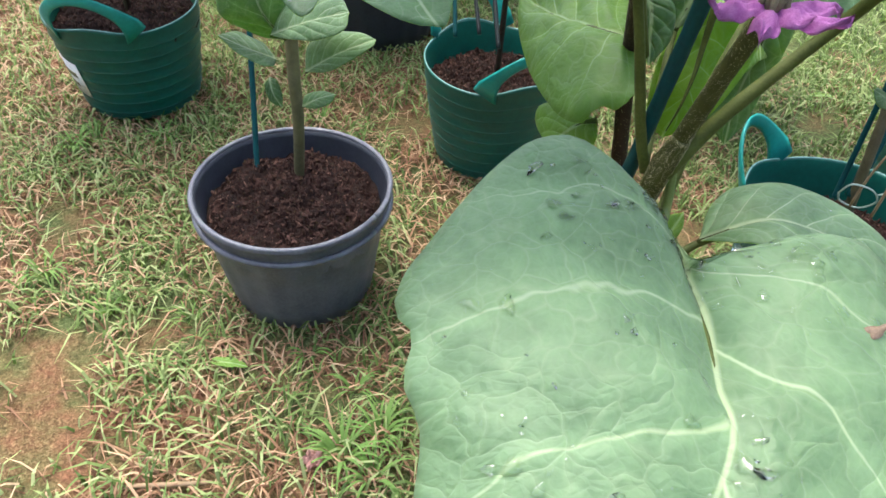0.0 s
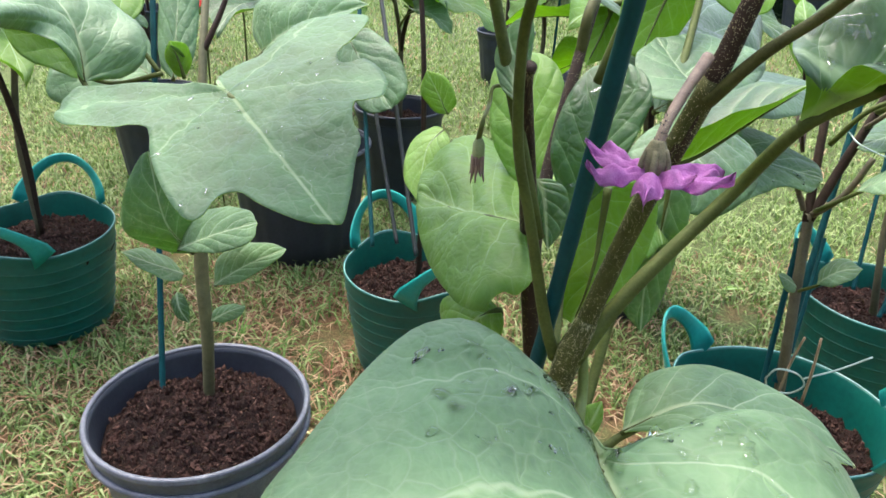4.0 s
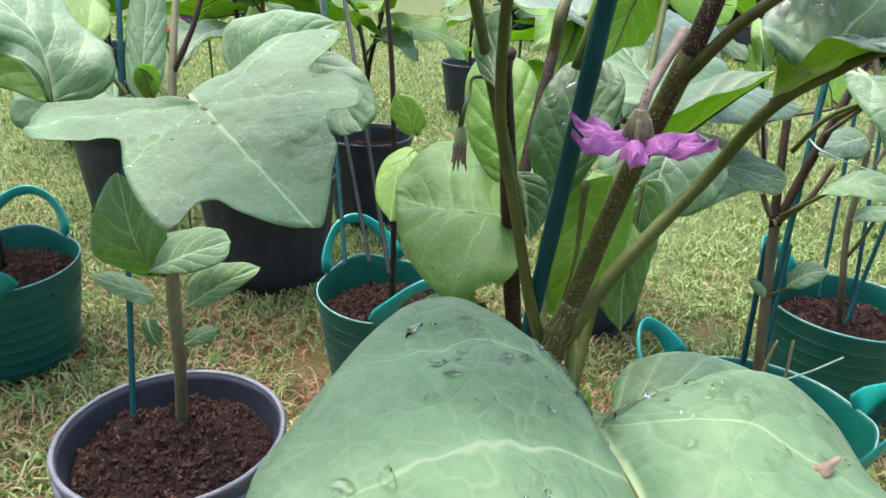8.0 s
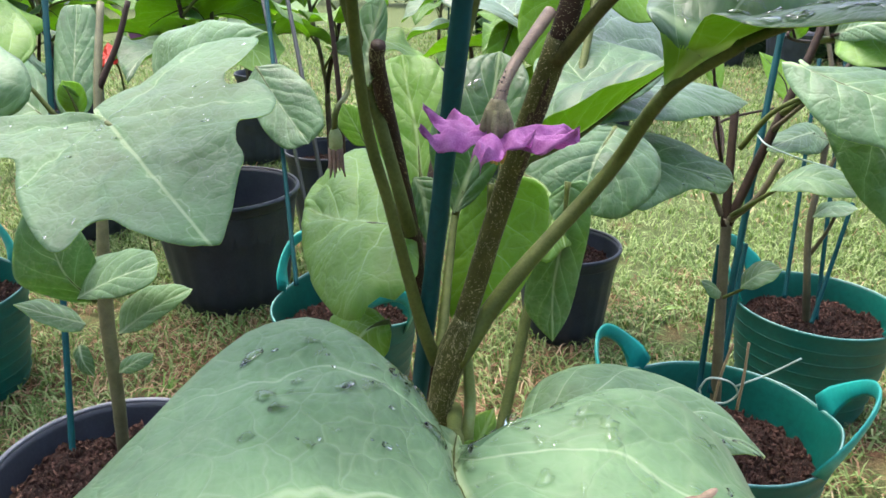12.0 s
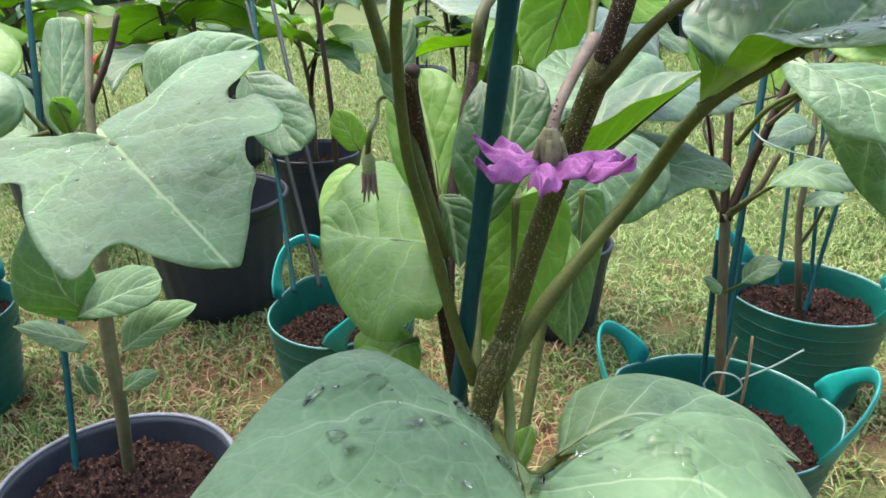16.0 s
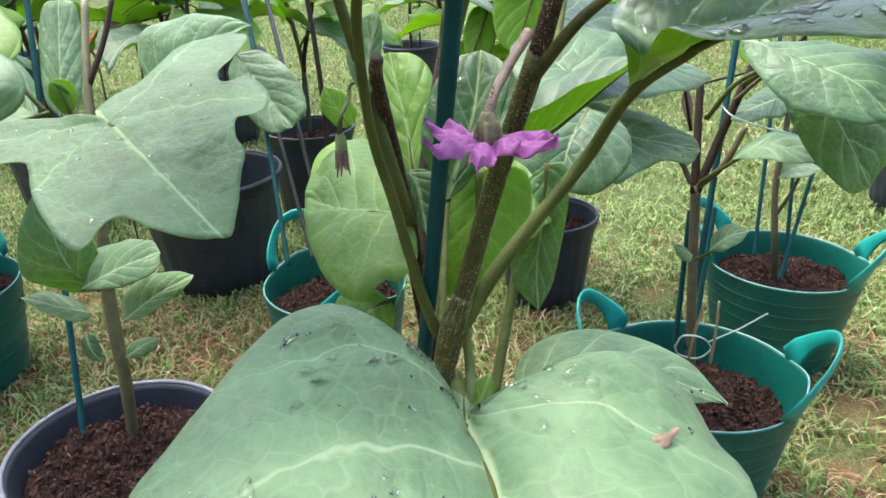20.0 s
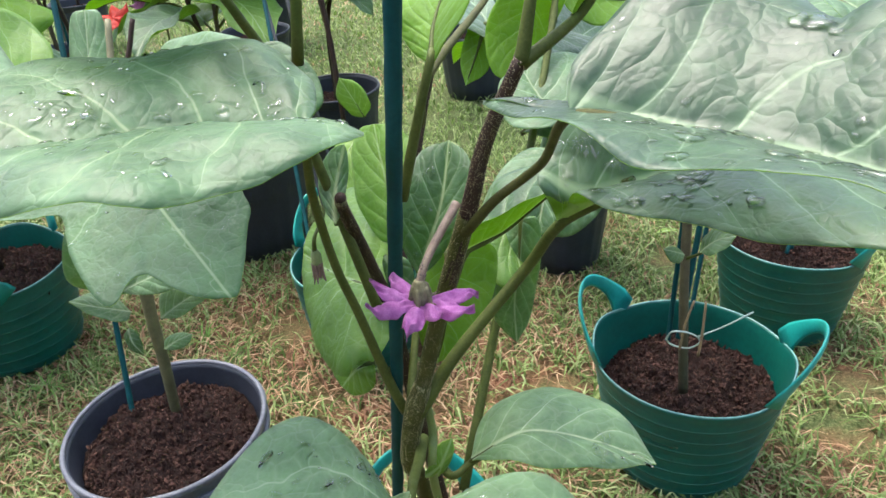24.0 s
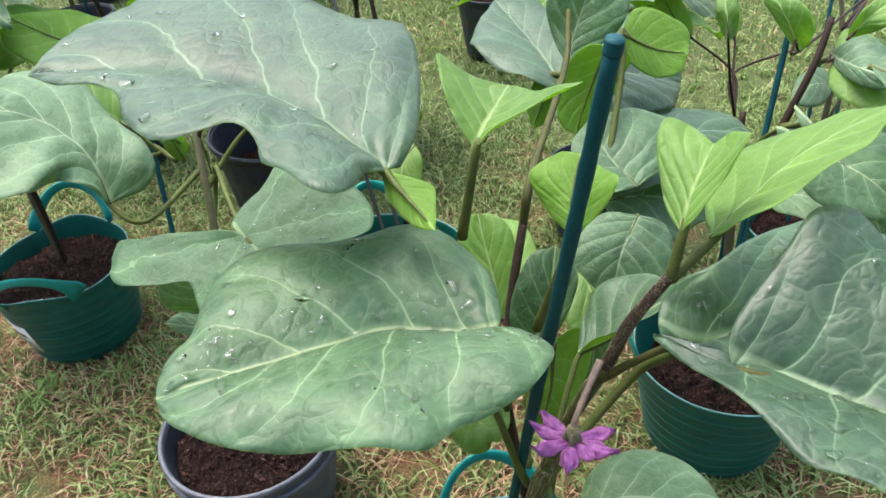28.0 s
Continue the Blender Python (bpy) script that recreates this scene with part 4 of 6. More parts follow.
shaped_leaf(main, [(-0.080, 0.148, 0.738), (-0.093, 0.173, 0.775), (-0.108, 0.194, 0.805), (-0.120, 0.213, 0.830)], [(-0.101, 0.154, 0.739), (-0.126, 0.170, 0.765), (-0.139, 0.194, 0.800), (-0.138, 0.215, 0.822)], [(-0.072, 0.158, 0.754), (-0.071, 0.186, 0.790), (-0.081, 0.206, 0.817), (-0.100, 0.218, 0.828)], face=(0.263, -0.921, 0.287), young=True, seed=19, bulge=0.08, pucker=0.016)
shaped_leaf(main, [(-0.037, 0.094, 0.742), (-0.031, 0.107, 0.768), (-0.023, 0.126, 0.802), (-0.024, 0.156, 0.844)], [(-0.050, 0.099, 0.761), (-0.059, 0.106, 0.782), (-0.058, 0.119, 0.810), (-0.047, 0.146, 0.836)], [(-0.022, 0.104, 0.755), (-0.006, 0.112, 0.787), (0.003, 0.130, 0.821), (-0.005, 0.146, 0.837)], face=(0.263, -0.921, 0.287), stalk=[(-0.020, 0.013, 0.679), (-0.030, 0.058, 0.710)], drops=10, seed=20, bulge=0.08, stalk_radius=0.0028)
shaped_leaf(main, [(-0.015, 0.109, 0.762), (-0.015, 0.103, 0.725), (-0.015, 0.090, 0.696), (-0.023, 0.083, 0.659)], [(-0.034, 0.121, 0.750), (-0.045, 0.113, 0.714), (-0.044, 0.098, 0.681), (-0.037, 0.091, 0.662)], [(0.003, 0.136, 0.760), (0.018, 0.145, 0.745), (0.019, 0.130, 0.712), (0.008, 0.103, 0.684), (-0.008, 0.090, 0.666)], face=(-0.255, 0.893, 0.371), seed=21, bulge=0.06, label="bright green leaf with light shining through")
shaped_leaf(main, [(-0.060, 0.078, 0.771), (-0.053, 0.075, 0.761), (-0.048, 0.069, 0.744), (-0.043, 0.062, 0.726)], [(-0.061, 0.075, 0.765), (-0.057, 0.070, 0.751), (-0.050, 0.065, 0.736)], [(-0.049, 0.081, 0.771), (-0.038, 0.081, 0.764), (-0.034, 0.073, 0.744)], face=(0.263, -0.921, 0.287), seed=22, rows=20, cols=7, stalk_radius=0.002)
shaped_leaf(main, [(0.018, 0.239, 0.728), (0.018, 0.231, 0.685), (0.013, 0.228, 0.632), (0.017, 0.219, 0.585)], [(0.000, 0.248, 0.708), (-0.009, 0.237, 0.664), (-0.012, 0.226, 0.619), (-0.001, 0.221, 0.600)], [(0.034, 0.244, 0.727), (0.039, 0.241, 0.693), (0.034, 0.242, 0.649), (0.028, 0.233, 0.608)], face=(0.263, -0.921, 0.287), seed=23, bulge=0.08)
shaped_leaf(main, [(-0.014, 0.465, 0.694), (0.031, 0.498, 0.690), (0.089, 0.530, 0.672), (0.170, 0.565, 0.649)], [(-0.014, 0.538, 0.705), (0.023, 0.602, 0.698), (0.072, 0.623, 0.688), (0.123, 0.618, 0.669), (0.161, 0.591, 0.661)], [(0.011, 0.442, 0.678), (0.046, 0.445, 0.663), (0.072, 0.442, 0.641), (0.098, 0.475, 0.646), (0.123, 0.507, 0.651), (0.157, 0.535, 0.641)], stalk=[(-0.043, 0.266, 0.626)], drops=40, drop_size=0.002, pale=True, seed=24, bulge=0.06, label="pale green leaf with drops")
shaped_leaf(main, [(-0.071, 0.053, 0.674), (-0.085, 0.046, 0.668), (-0.105, 0.050, 0.640)], [(-0.093, 0.069, 0.674), (-0.123, 0.077, 0.660), (-0.126, 0.069, 0.645)], [(-0.064, 0.041, 0.669), (-0.072, 0.042, 0.650), (-0.090, 0.043, 0.640)], face=(0.236, -0.824, 0.514), young=True, seed=25, rows=20, cols=8)
shaped_leaf(main, [(-0.056, 0.000, 0.844), (-0.063, 0.017, 0.858), (-0.063, 0.042, 0.886)], [(-0.069, 0.010, 0.849), (-0.080, 0.027, 0.865), (-0.073, 0.037, 0.882)], [(-0.057, 0.013, 0.848), (-0.059, 0.033, 0.864), (-0.060, 0.039, 0.878)], face=(0.550, -0.817, 0.174), seed=26, rows=20, cols=7, stalk_radius=0.002)
# leaves of the back shoots, lit through from above
shaped_leaf(main, [(-0.027, 0.535, 0.897), (-0.046, 0.527, 0.844), (-0.062, 0.502, 0.780)], [(-0.057, 0.526, 0.898), (-0.088, 0.520, 0.859), (-0.092, 0.511, 0.819), (-0.080, 0.501, 0.789)], [(0.001, 0.557, 0.874), (-0.013, 0.544, 0.834), (-0.026, 0.537, 0.804), (-0.044, 0.519, 0.779)], face=(-0.287, 0.883, 0.371), stalk=[(-0.02, 0.12, 0.45), (-0.007, 0.520, 0.852)], seed=91, young=True, bulge=-0.04, label="bright green leaf with light shining through")
shaped_leaf(main, [(-0.022, 0.622, 0.880), (0.027, 0.627, 0.857), (0.074, 0.638, 0.848)], [(-0.005, 0.662, 0.904), (0.047, 0.671, 0.888), (0.071, 0.669, 0.866)], [(-0.003, 0.600, 0.847), (0.034, 0.602, 0.826), (0.066, 0.614, 0.830)], face=(-0.287, 0.883, 0.371), seed=92, young=True, bulge=-0.04, stalk=[(-0.007, 0.520, 0.852)])
shaped_leaf(main, [(-0.115, 0.589, 0.826), (-0.122, 0.569, 0.792), (-0.133, 0.547, 0.754)], [(-0.136, 0.579, 0.820), (-0.143, 0.560, 0.786)], [(-0.102, 0.582, 0.805), (-0.106, 0.564, 0.770)], face=(-0.287, 0.883, 0.371), seed=93, young=True, rows=20, cols=8, stalk=[(-0.045, 0.541, 0.849)])
# small shoot at the foot of the fork
shaped_leaf(main, [(0.009, -0.023, 0.632), (0.014, -0.012, 0.645), (0.018, -0.000, 0.658)], [(0.004, -0.018, 0.641), (0.007, -0.008, 0.654)], [(0.017, -0.015, 0.638), (0.021, -0.006, 0.649)], face=(0.578, -0.703, 0.415), seed=27, rows=12, cols=5, young=True, stalk_radius=0.0015, stalk=[(0.004, 0.0, 0.62)])
shaped_leaf(main, [(0.005, -0.031, 0.642), (0.010, -0.028, 0.646), (0.016, -0.024, 0.651)], [(0.005, -0.029, 0.647), (0.009, -0.026, 0.651)], [(0.010, -0.029, 0.642), (0.015, -0.026, 0.647)], face=(0.123, -0.430, 0.894), seed=28, rows=12, cols=5, young=True, stalk_radius=0.0012)
# young top leaves, seen from below
shaped_leaf(main, [(0.086, -0.025, 1.007), (0.090, -0.008, 1.026), (0.099, 0.023, 1.044)], [(0.076, -0.011, 1.013), (0.067, 0.014, 1.031), (0.065, 0.041, 1.050), (0.085, 0.044, 1.044)], [(0.097, -0.030, 1.029), (0.108, -0.021, 1.052), (0.117, -0.015, 1.072), (0.109, 0.012, 1.059)], face=(-0.332, 0.867, 0.371), stalk=[(0.084, -0.03, 0.972)], seed=29, young=True, bulge=-0.04, stalk_radius=0.003)
shaped_leaf(main, [(0.105, -0.005, 0.991), (0.126, 0.010, 1.015), (0.158, 0.032, 1.043), (0.205, 0.055, 1.067)], [(0.102, 0.044, 0.985), (0.115, 0.084, 0.996), (0.146, 0.099, 1.016), (0.184, 0.091, 1.039)], [(0.121, -0.035, 1.028), (0.148, -0.023, 1.047), (0.181, 0.004, 1.065)], face=(-0.214, 0.560, 0.800), stalk=[(0.084, -0.03, 0.972)], seed=30, young=True, bulge=-0.05, stalk_radius=0.003)
shaped_leaf(main, [(0.012, 0.033, 0.949), (0.006, 0.059, 0.966), (0.006, 0.091, 0.988)], [(-0.010, 0.053, 0.952), (-0.032, 0.076, 0.973), (-0.013, 0.094, 0.985)], [(0.027, 0.030, 0.971), (0.041, 0.044, 0.996), (0.025, 0.072, 0.989)], face=(-0.361, 0.856, 0.371), stalk=[(-0.015, 0.025, 0.855), (0.001, 0.027, 0.914)], seed=31, young=True, bulge=-0.04, stalk_radius=0.003)
shaped_leaf(main, [(-0.053, -0.001, 1.037), (-0.051, 0.021, 1.045), (-0.044, 0.060, 1.057)], [(-0.071, 0.009, 1.058), (-0.093, 0.047, 1.081), (-0.088, 0.066, 1.069), (-0.066, 0.065, 1.058)], [(-0.036, -0.003, 1.059), (-0.008, 0.006, 1.073), (0.016, 0.013, 1.087), (-0.015, 0.037, 1.066)], face=(-0.332, 0.867, 0.371), stalk=[(-0.069, 0.007, 0.955)], seed=32, young=True, bulge=-0.04, stalk_radius=0.003)

# back branch with silvery upper leaves
stem(main, [(-0.066, 0.197, 0.836), (-0.064, 0.228, 0.878), (-0.071, 0.456, 0.897), (-0.091, 0.589, 0.921)], (0.0045, 0.0045, 0.004, 0.0035), STEM_OLIVE, "branch", 0, 8)
shaped_leaf(main, [(-0.089, 0.546, 0.818), (-0.136, 0.635, 0.834), (-0.251, 0.789, 0.863)], [(-0.152, 0.551, 0.838), (-0.240, 0.609, 0.851), (-0.255, 0.714, 0.856)], [(-0.091, 0.629, 0.839), (-0.125, 0.759, 0.850), (-0.194, 0.818, 0.855)], wet=True, seed=33, drops=12, bulge=0.08, wave=0.08, label="silvery wet leaf catching the sky")
shaped_leaf(main, [(-0.087, 0.571, 0.848), (-0.081, 0.598, 0.894), (-0.057, 0.618, 0.974)], [(-0.117, 0.601, 0.883), (-0.127, 0.618, 0.925), (-0.103, 0.619, 0.965)], [(-0.053, 0.576, 0.871), (-0.014, 0.583, 0.911), (-0.015, 0.601, 0.950)], face=(0.332, -0.867, 0.371), seed=34, bulge=0.05)
shaped_leaf(main, [(-0.076, 0.543, 0.808), (-0.035, 0.651, 0.806), (0.068, 0.752, 0.749)], [(-0.076, 0.690, 0.823), (-0.047, 0.874, 0.822), (0.028, 0.912, 0.801), (0.065, 0.836, 0.772)], [(-0.036, 0.548, 0.795), (0.016, 0.591, 0.774), (0.062, 0.648, 0.757)], wet=True, seed=35, drops=12, bulge=0.08, wave=0.06, label="silvery wet leaf catching the sky")
shaped_leaf(main, [(-0.028, 0.437, 0.737), (0.018, 0.509, 0.754), (0.086, 0.577, 0.756), (0.179, 0.644, 0.729)], [(-0.040, 0.541, 0.739), (-0.004, 0.639, 0.743), (0.069, 0.690, 0.739), (0.146, 0.687, 0.732)], [(0.014, 0.428, 0.739), (0.076, 0.476, 0.735), (0.148, 0.564, 0.728)], wet=True, seed=36, bulge=0.08)
shaped_leaf(main, [(-0.034, 0.285, 0.718), (-0.004, 0.265, 0.712), (0.022, 0.220, 0.677)], [(-0.038, 0.250, 0.709), (-0.021, 0.215, 0.690), (0.009, 0.196, 0.670)], [(-0.006, 0.281, 0.699), (0.018, 0.260, 0.695), (0.026, 0.235, 0.677)], young=True, seed=37, rows=22, cols=9, bulge=0.06)
# Young skin again, for light shining through this leaf.
shaped_leaf(main, [(-0.081, 0.183, 0.697), (-0.102, 0.243, 0.730), (-0.125, 0.310, 0.759)], [(-0.105, 0.200, 0.712), (-0.136, 0.244, 0.749), (-0.143, 0.283, 0.766)], [(-0.064, 0.213, 0.709), (-0.061, 0.260, 0.732), (-0.087, 0.299, 0.759)], face=(0.306, -0.801, 0.514), young=True, seed=38, bulge=0.06)

# ---- flower and spent bud on the main plant ----


def petal_mesh(length, width, curl, seed):
    """A puffed, crinkled petal along +x: a raised keel, edges rolled under and a pinched tip, bent down by curl."""
    bm = bmesh.new()
    rows, cols, grid = 16, 8, []
    for i in range(rows + 1):
        s = i / rows
        w = width * (0.34 + 0.66 * math.sin(math.pi * min(1.0, 0.04 + 0.8 * s)) ** 1.1) * max(0.05, 1 - max(0.0, s - 0.66) ** 1.3 * 4.2)
        row = []
        for j in range(-cols, cols + 1):
            q = j / cols
            z = 0.003 * math.sin(2.2 * s) - curl * s * s - 0.36 * w * abs(q) ** 1.7 + 0.0016 * math.exp(-(q * 5) ** 2) * (1 - s)
            z += 0.0042 * noise.noise((s * 4.2, q * 2.2, seed * 3.1)) * min(1.0, 3 * s) + 0.0012 * math.cos(q * 8 + seed) * s
            z += 0.03 * max(0.0, s - 0.82) ** 1.2 * (1 if seed % 3 else -1)
            row.append(bm.verts.new((length * s - 0.0012 * abs(q), w * 0.5 * q * (1 - 0.18 * abs(q)), z)))
        grid.append(row)
    for i in range(rows):
        for j in range(2 * cols):
            bm.faces.new((grid[i][j], grid[i + 1][j], grid[i + 1][j + 1], grid[i][j + 1]))
    bmesh.ops.solidify(bm, geom=bm.faces[:], thickness=0.0007)
    return bm


flower = new("flower")
flower.parent = main
flower.location = Vector((0.032, -0.068, 0.840)) - Vector(main.location)
tagged(flower, "nodding magenta pink flower with a pale hairy calyx")
tilt = Vector((0.02, 0.03, -1)).normalized().to_track_quat("Z", "Y")
for i, (way, long, wide, curl) in enumerate(((146, 0.036, 0.016, 0.0), (178, 0.034, 0.015, -0.003), (213, 0.034, 0.017, 0.002), (272, 0.03, 0.018, 0.004), (350, 0.036, 0.017, 0.001), (318, 0.026, 0.014, 0.0), (30, 0.035, 0.017, 0.001))):
    bm = petal_mesh(long * 0.9, wide * 0.95, curl, i)
    bm.transform(Matrix.Rotation(radians(way), 4, "Z") @ Matrix.Translation((0.003, 0, 0.0)))
    part("petal", bm, PETAL, flower)
for i in range(5):
    a = math.tau * i / 5 + 0.3
    q = tilt @ Vector((math.cos(a), math.sin(a), 0))
    d = tilt @ Vector((0, 0, 1))
    part("anther", tube([q * 0.002 + d * 0.002, q * 0.003 + d * 0.007, q * 0.002 + d * 0.012], (0.0014, 0.0016, 0.0008), 6, 3), ANTHER, flower)
    part("sepal", tube([-d * 0.011 + q * 0.004, -d * 0.005 + q * 0.0056, q * 0.0072 - d * 0.0005, q * 0.011 - d * 0.001], (0.0014, 0.0018, 0.0014, 0.0004), 7, 4, 0.25, i), CALYX, flower)
up = tilt @ Vector((0, 0, -1))
part("calyx", tube([up * -0.001, up * 0.005, up * 0.010, up * 0.015], (0.0045, 0.0056, 0.0048, 0.0026), 14, 5, 0.3, 4), CALYX, flower)
foot = Vector((0.032, -0.068, 0.840))
ped = [up * 0.012, Vector((0.034, -0.062, 0.863)) - foot, Vector((0.039, -0.045, 0.876)) - foot, Vector((0.044, -0.029, 0.886)) - foot]
pedicel = part("pedicel", tube(ped, (0.0028, 0.0023, 0.0026, 0.003), 10, 6, 0.12, 6), plain("pedicel_skin", (0.11, 0.075, 0.06), (0.26, 0.2, 0.16), 160, 0.7), flower)
fine_hairs(pedicel, ped, (0.0026, 0.0021, 0.0022, 0.0026), 420, 8)
fine_hairs(pedicel, ped[:3], (0.0026, 0.0021, 0.0022), 46, 9, SPINE, 2.4)

bud = new("spent_bud")
bud.parent = main
bud_at = Vector((-0.078, 0.002, 0.814))
bud.location = bud_at - Vector(main.location)
tagged(bud, "drooping spent flower bud with dry brown tips")
top_at = Vector((-0.082, 0.036, 0.842)) - bud_at
part("bud_stalk", tube([(0, 0, 0.004), (0.002, 0, 0.016), top_at * 0.7, top_at, top_at + Vector((0.012, 0.006, 0.0))], (0.0018, 0.0013, 0.0012, 0.0014), 8, 5, 0.2), STEM_GREEN, bud)
part("bud_cup", tube([(0, 0, 0.005), (0, 0, 0.001), (0, 0, -0.004), (0, 0, -0.007)], (0.002, 0.0038, 0.0042, 0.0036), 12, 5, 0.25), plain("bud_green", (0.16, 0.22, 0.08), (0.3, 0.34, 0.16), 120, 0.6), bud)
DRY = plain("dry_petal", (0.14, 0.08, 0.07), (0.32, 0.22, 0.19), 120, 0.8)
for i in range(9):
    a = math.tau * i / 9
    part("dry_tip", tube([(0.003 * math.cos(a), 0.003 * math.sin(a), -0.006), (0.0034 * math.cos(a), 0.0034 * math.sin(a), -0.015), (0.0048 * math.cos(a), 0.0046 * math.sin(a), -0.021 - 0.003 * math.sin(i * 2.2))], (0.0013, 0.0011, 0.0003), 5, 3), DRY, bud)

# ---- aubergine plant in the grey pot ----
POT_STEM = plain("pot_stem", (0.085, 0.085, 0.038), (0.18, 0.17, 0.085), 60, 0.6, relief=0.4, depth=0.001)
pa = thing("aubergine_plant", (-0.65, 0.365, 0.19), "young aubergine plant with broad lobed leaves, in a grey pot", "plant", "aubergine plants")
stem(pa, [(-0.652, 0.368, 0.18), (-0.629, 0.356, 0.314), (-0.646, 0.381, 0.433), (-0.660, 0.427, 0.594), (-0.685, 0.481, 0.730), (-0.712, 0.542, 0.835)], (0.0088, 0.0095, 0.0105, 0.0068, 0.006, 0.005), POT_STEM, hairs=0)
stem(pa, [(-0.683, 0.478, 0.723), (-0.667, 0.512, 0.784), (-0.661, 0.539, 0.838)], (0.005, 0.004, 0.004), STEM_PURPLE, "branch")
lobed_leaf(pa, (-0.385, 0.190, 0.748), [(-0.429, 0.210, 0.755), (-0.444, 0.211, 0.757), (-0.497, 0.202, 0.755), (-0.567, 0.180, 0.751), (-0.597, 0.169, 0.749), (-0.585, 0.130, 0.735), (-0.560, 0.114, 0.727), (-0.504, 0.126, 0.728), (-0.474, 0.135, 0.729), (-0.461, 0.128, 0.726), (-0.437, 0.101, 0.715), (-0.395, 0.069, 0.701), (-0.359, 0.050, 0.693), (-0.346, 0.056, 0.694), (-0.342, 0.078, 0.703), (-0.328, 0.087, 0.706), (-0.294, 0.078, 0.701), (-0.257, 0.072, 0.698), (-0.227, 0.079, 0.701), (-0.223, 0.088, 0.704), (-0.233, 0.117, 0.716), (-0.246, 0.148, 0.728), (-0.256, 0.179, 0.740), (-0.273, 0.196, 0.747), (-0.287, 0.223, 0.758), (-0.281, 0.232, 0.761), (-0.269, 0.247, 0.767), (-0.280, 0.277, 0.778), (-0.319, 0.305, 0.789), (-0.338, 0.286, 0.782), (-0.350, 0.306, 0.790), (-0.343, 0.352, 0.807), (-0.356, 0.375, 0.816), (-0.385, 0.377, 0.817), (-0.431, 0.353, 0.809), (-0.438, 0.291, 0.786), (-0.456, 0.238, 0.767), (-0.449, 0.218, 0.759)],
           (-0.429, 0.210, 0.755), (-0.227, 0.079, 0.701), stalk=[(-0.682, 0.449, 0.558), (-0.691, 0.495, 0.616), (-0.640, 0.450, 0.690), (-0.52, 0.31, 0.735)], seed=41, drops=90, drop_size=0.0014, label="broad lobed pale green leaf with fine drops", stalk_radius=0.0035)
shaped_leaf(pa, [(-0.632, 0.352, 0.458), (-0.652, 0.326, 0.517), (-0.676, 0.337, 0.612)], [(-0.665, 0.331, 0.465), (-0.704, 0.300, 0.501), (-0.698, 0.305, 0.559), (-0.687, 0.329, 0.602)], [(-0.626, 0.361, 0.499), (-0.635, 0.358, 0.551), (-0.657, 0.347, 0.592)], face=(0.549, -0.751, 0.366), seed=42, bulge=0.05)
shaped_leaf(pa, [(-0.649, 0.338, 0.467), (-0.570, 0.329, 0.512), (-0.500, 0.333, 0.543)], [(-0.655, 0.364, 0.502), (-0.608, 0.380, 0.526), (-0.533, 0.358, 0.546)], [(-0.588, 0.312, 0.488), (-0.527, 0.307, 0.507), (-0.496, 0.316, 0.528)], pale=True, seed=43, bulge=0.08, stalk_radius=0.0025)
shaped_leaf(pa, [(-0.596, 0.346, 0.418), (-0.532, 0.345, 0.467), (-0.474, 0.357, 0.500)], [(-0.604, 0.368, 0.447), (-0.575, 0.379, 0.475), (-0.508, 0.367, 0.497)], [(-0.542, 0.330, 0.442), (-0.498, 0.336, 0.473), (-0.471, 0.345, 0.496)], pale=True, seed=44, bulge=0.08, stalk_radius=0.0025)
shaped_leaf(pa, [(-0.640, 0.336, 0.431), (-0.670, 0.312, 0.450), (-0.704, 0.287, 0.474)], [(-0.669, 0.344, 0.445), (-0.703, 0.328, 0.462)], [(-0.630, 0.307, 0.434), (-0.669, 0.289, 0.452)], seed=45, rows=18, cols=7, stalk_radius=0.002)
shaped_leaf(pa, [(-0.609, 0.346, 0.353), (-0.576, 0.346, 0.378), (-0.541, 0.345, 0.398)], [(-0.608, 0.354, 0.369), (-0.580, 0.359, 0.384)], [(-0.578, 0.339, 0.363), (-0.545, 0.337, 0.385)], seed=46, rows=12, cols=5, stalk_radius=0.0015)
shaped_leaf(pa, [(-0.659, 0.336, 0.395), (-0.644, 0.322, 0.378), (-0.627, 0.320, 0.359)], [(-0.659, 0.322, 0.388), (-0.646, 0.316, 0.366)], [(-0.642, 0.332, 0.397), (-0.630, 0.327, 0.378)], face=(0.309, -0.876, 0.371), seed=47, rows=12, cols=5, stalk_radius=0.0015)
# its upper leaves
shaped_leaf(pa, [(-0.716, 0.289, 0.713), (-0.747, 0.309, 0.785), (-0.807, 0.302, 0.839), (-0.846, 0.242, 0.883)], [(-0.681, 0.334, 0.719), (-0.676, 0.359, 0.747), (-0.745, 0.395, 0.792), (-0.830, 0.423, 0.834), (-0.901, 0.397, 0.869)], [(-0.717, 0.258, 0.758), (-0.737, 0.232, 0.785), (-0.724, 0.168, 0.800), (-0.772, 0.149, 0.815)], stalk=[(-0.692, 0.471, 0.665), (-0.674, 0.303, 0.677)], pale=True, seed=48, bulge=0.06, wave=0.08, label="broad green leaf with a curled edge", stalk_radius=0.0035)
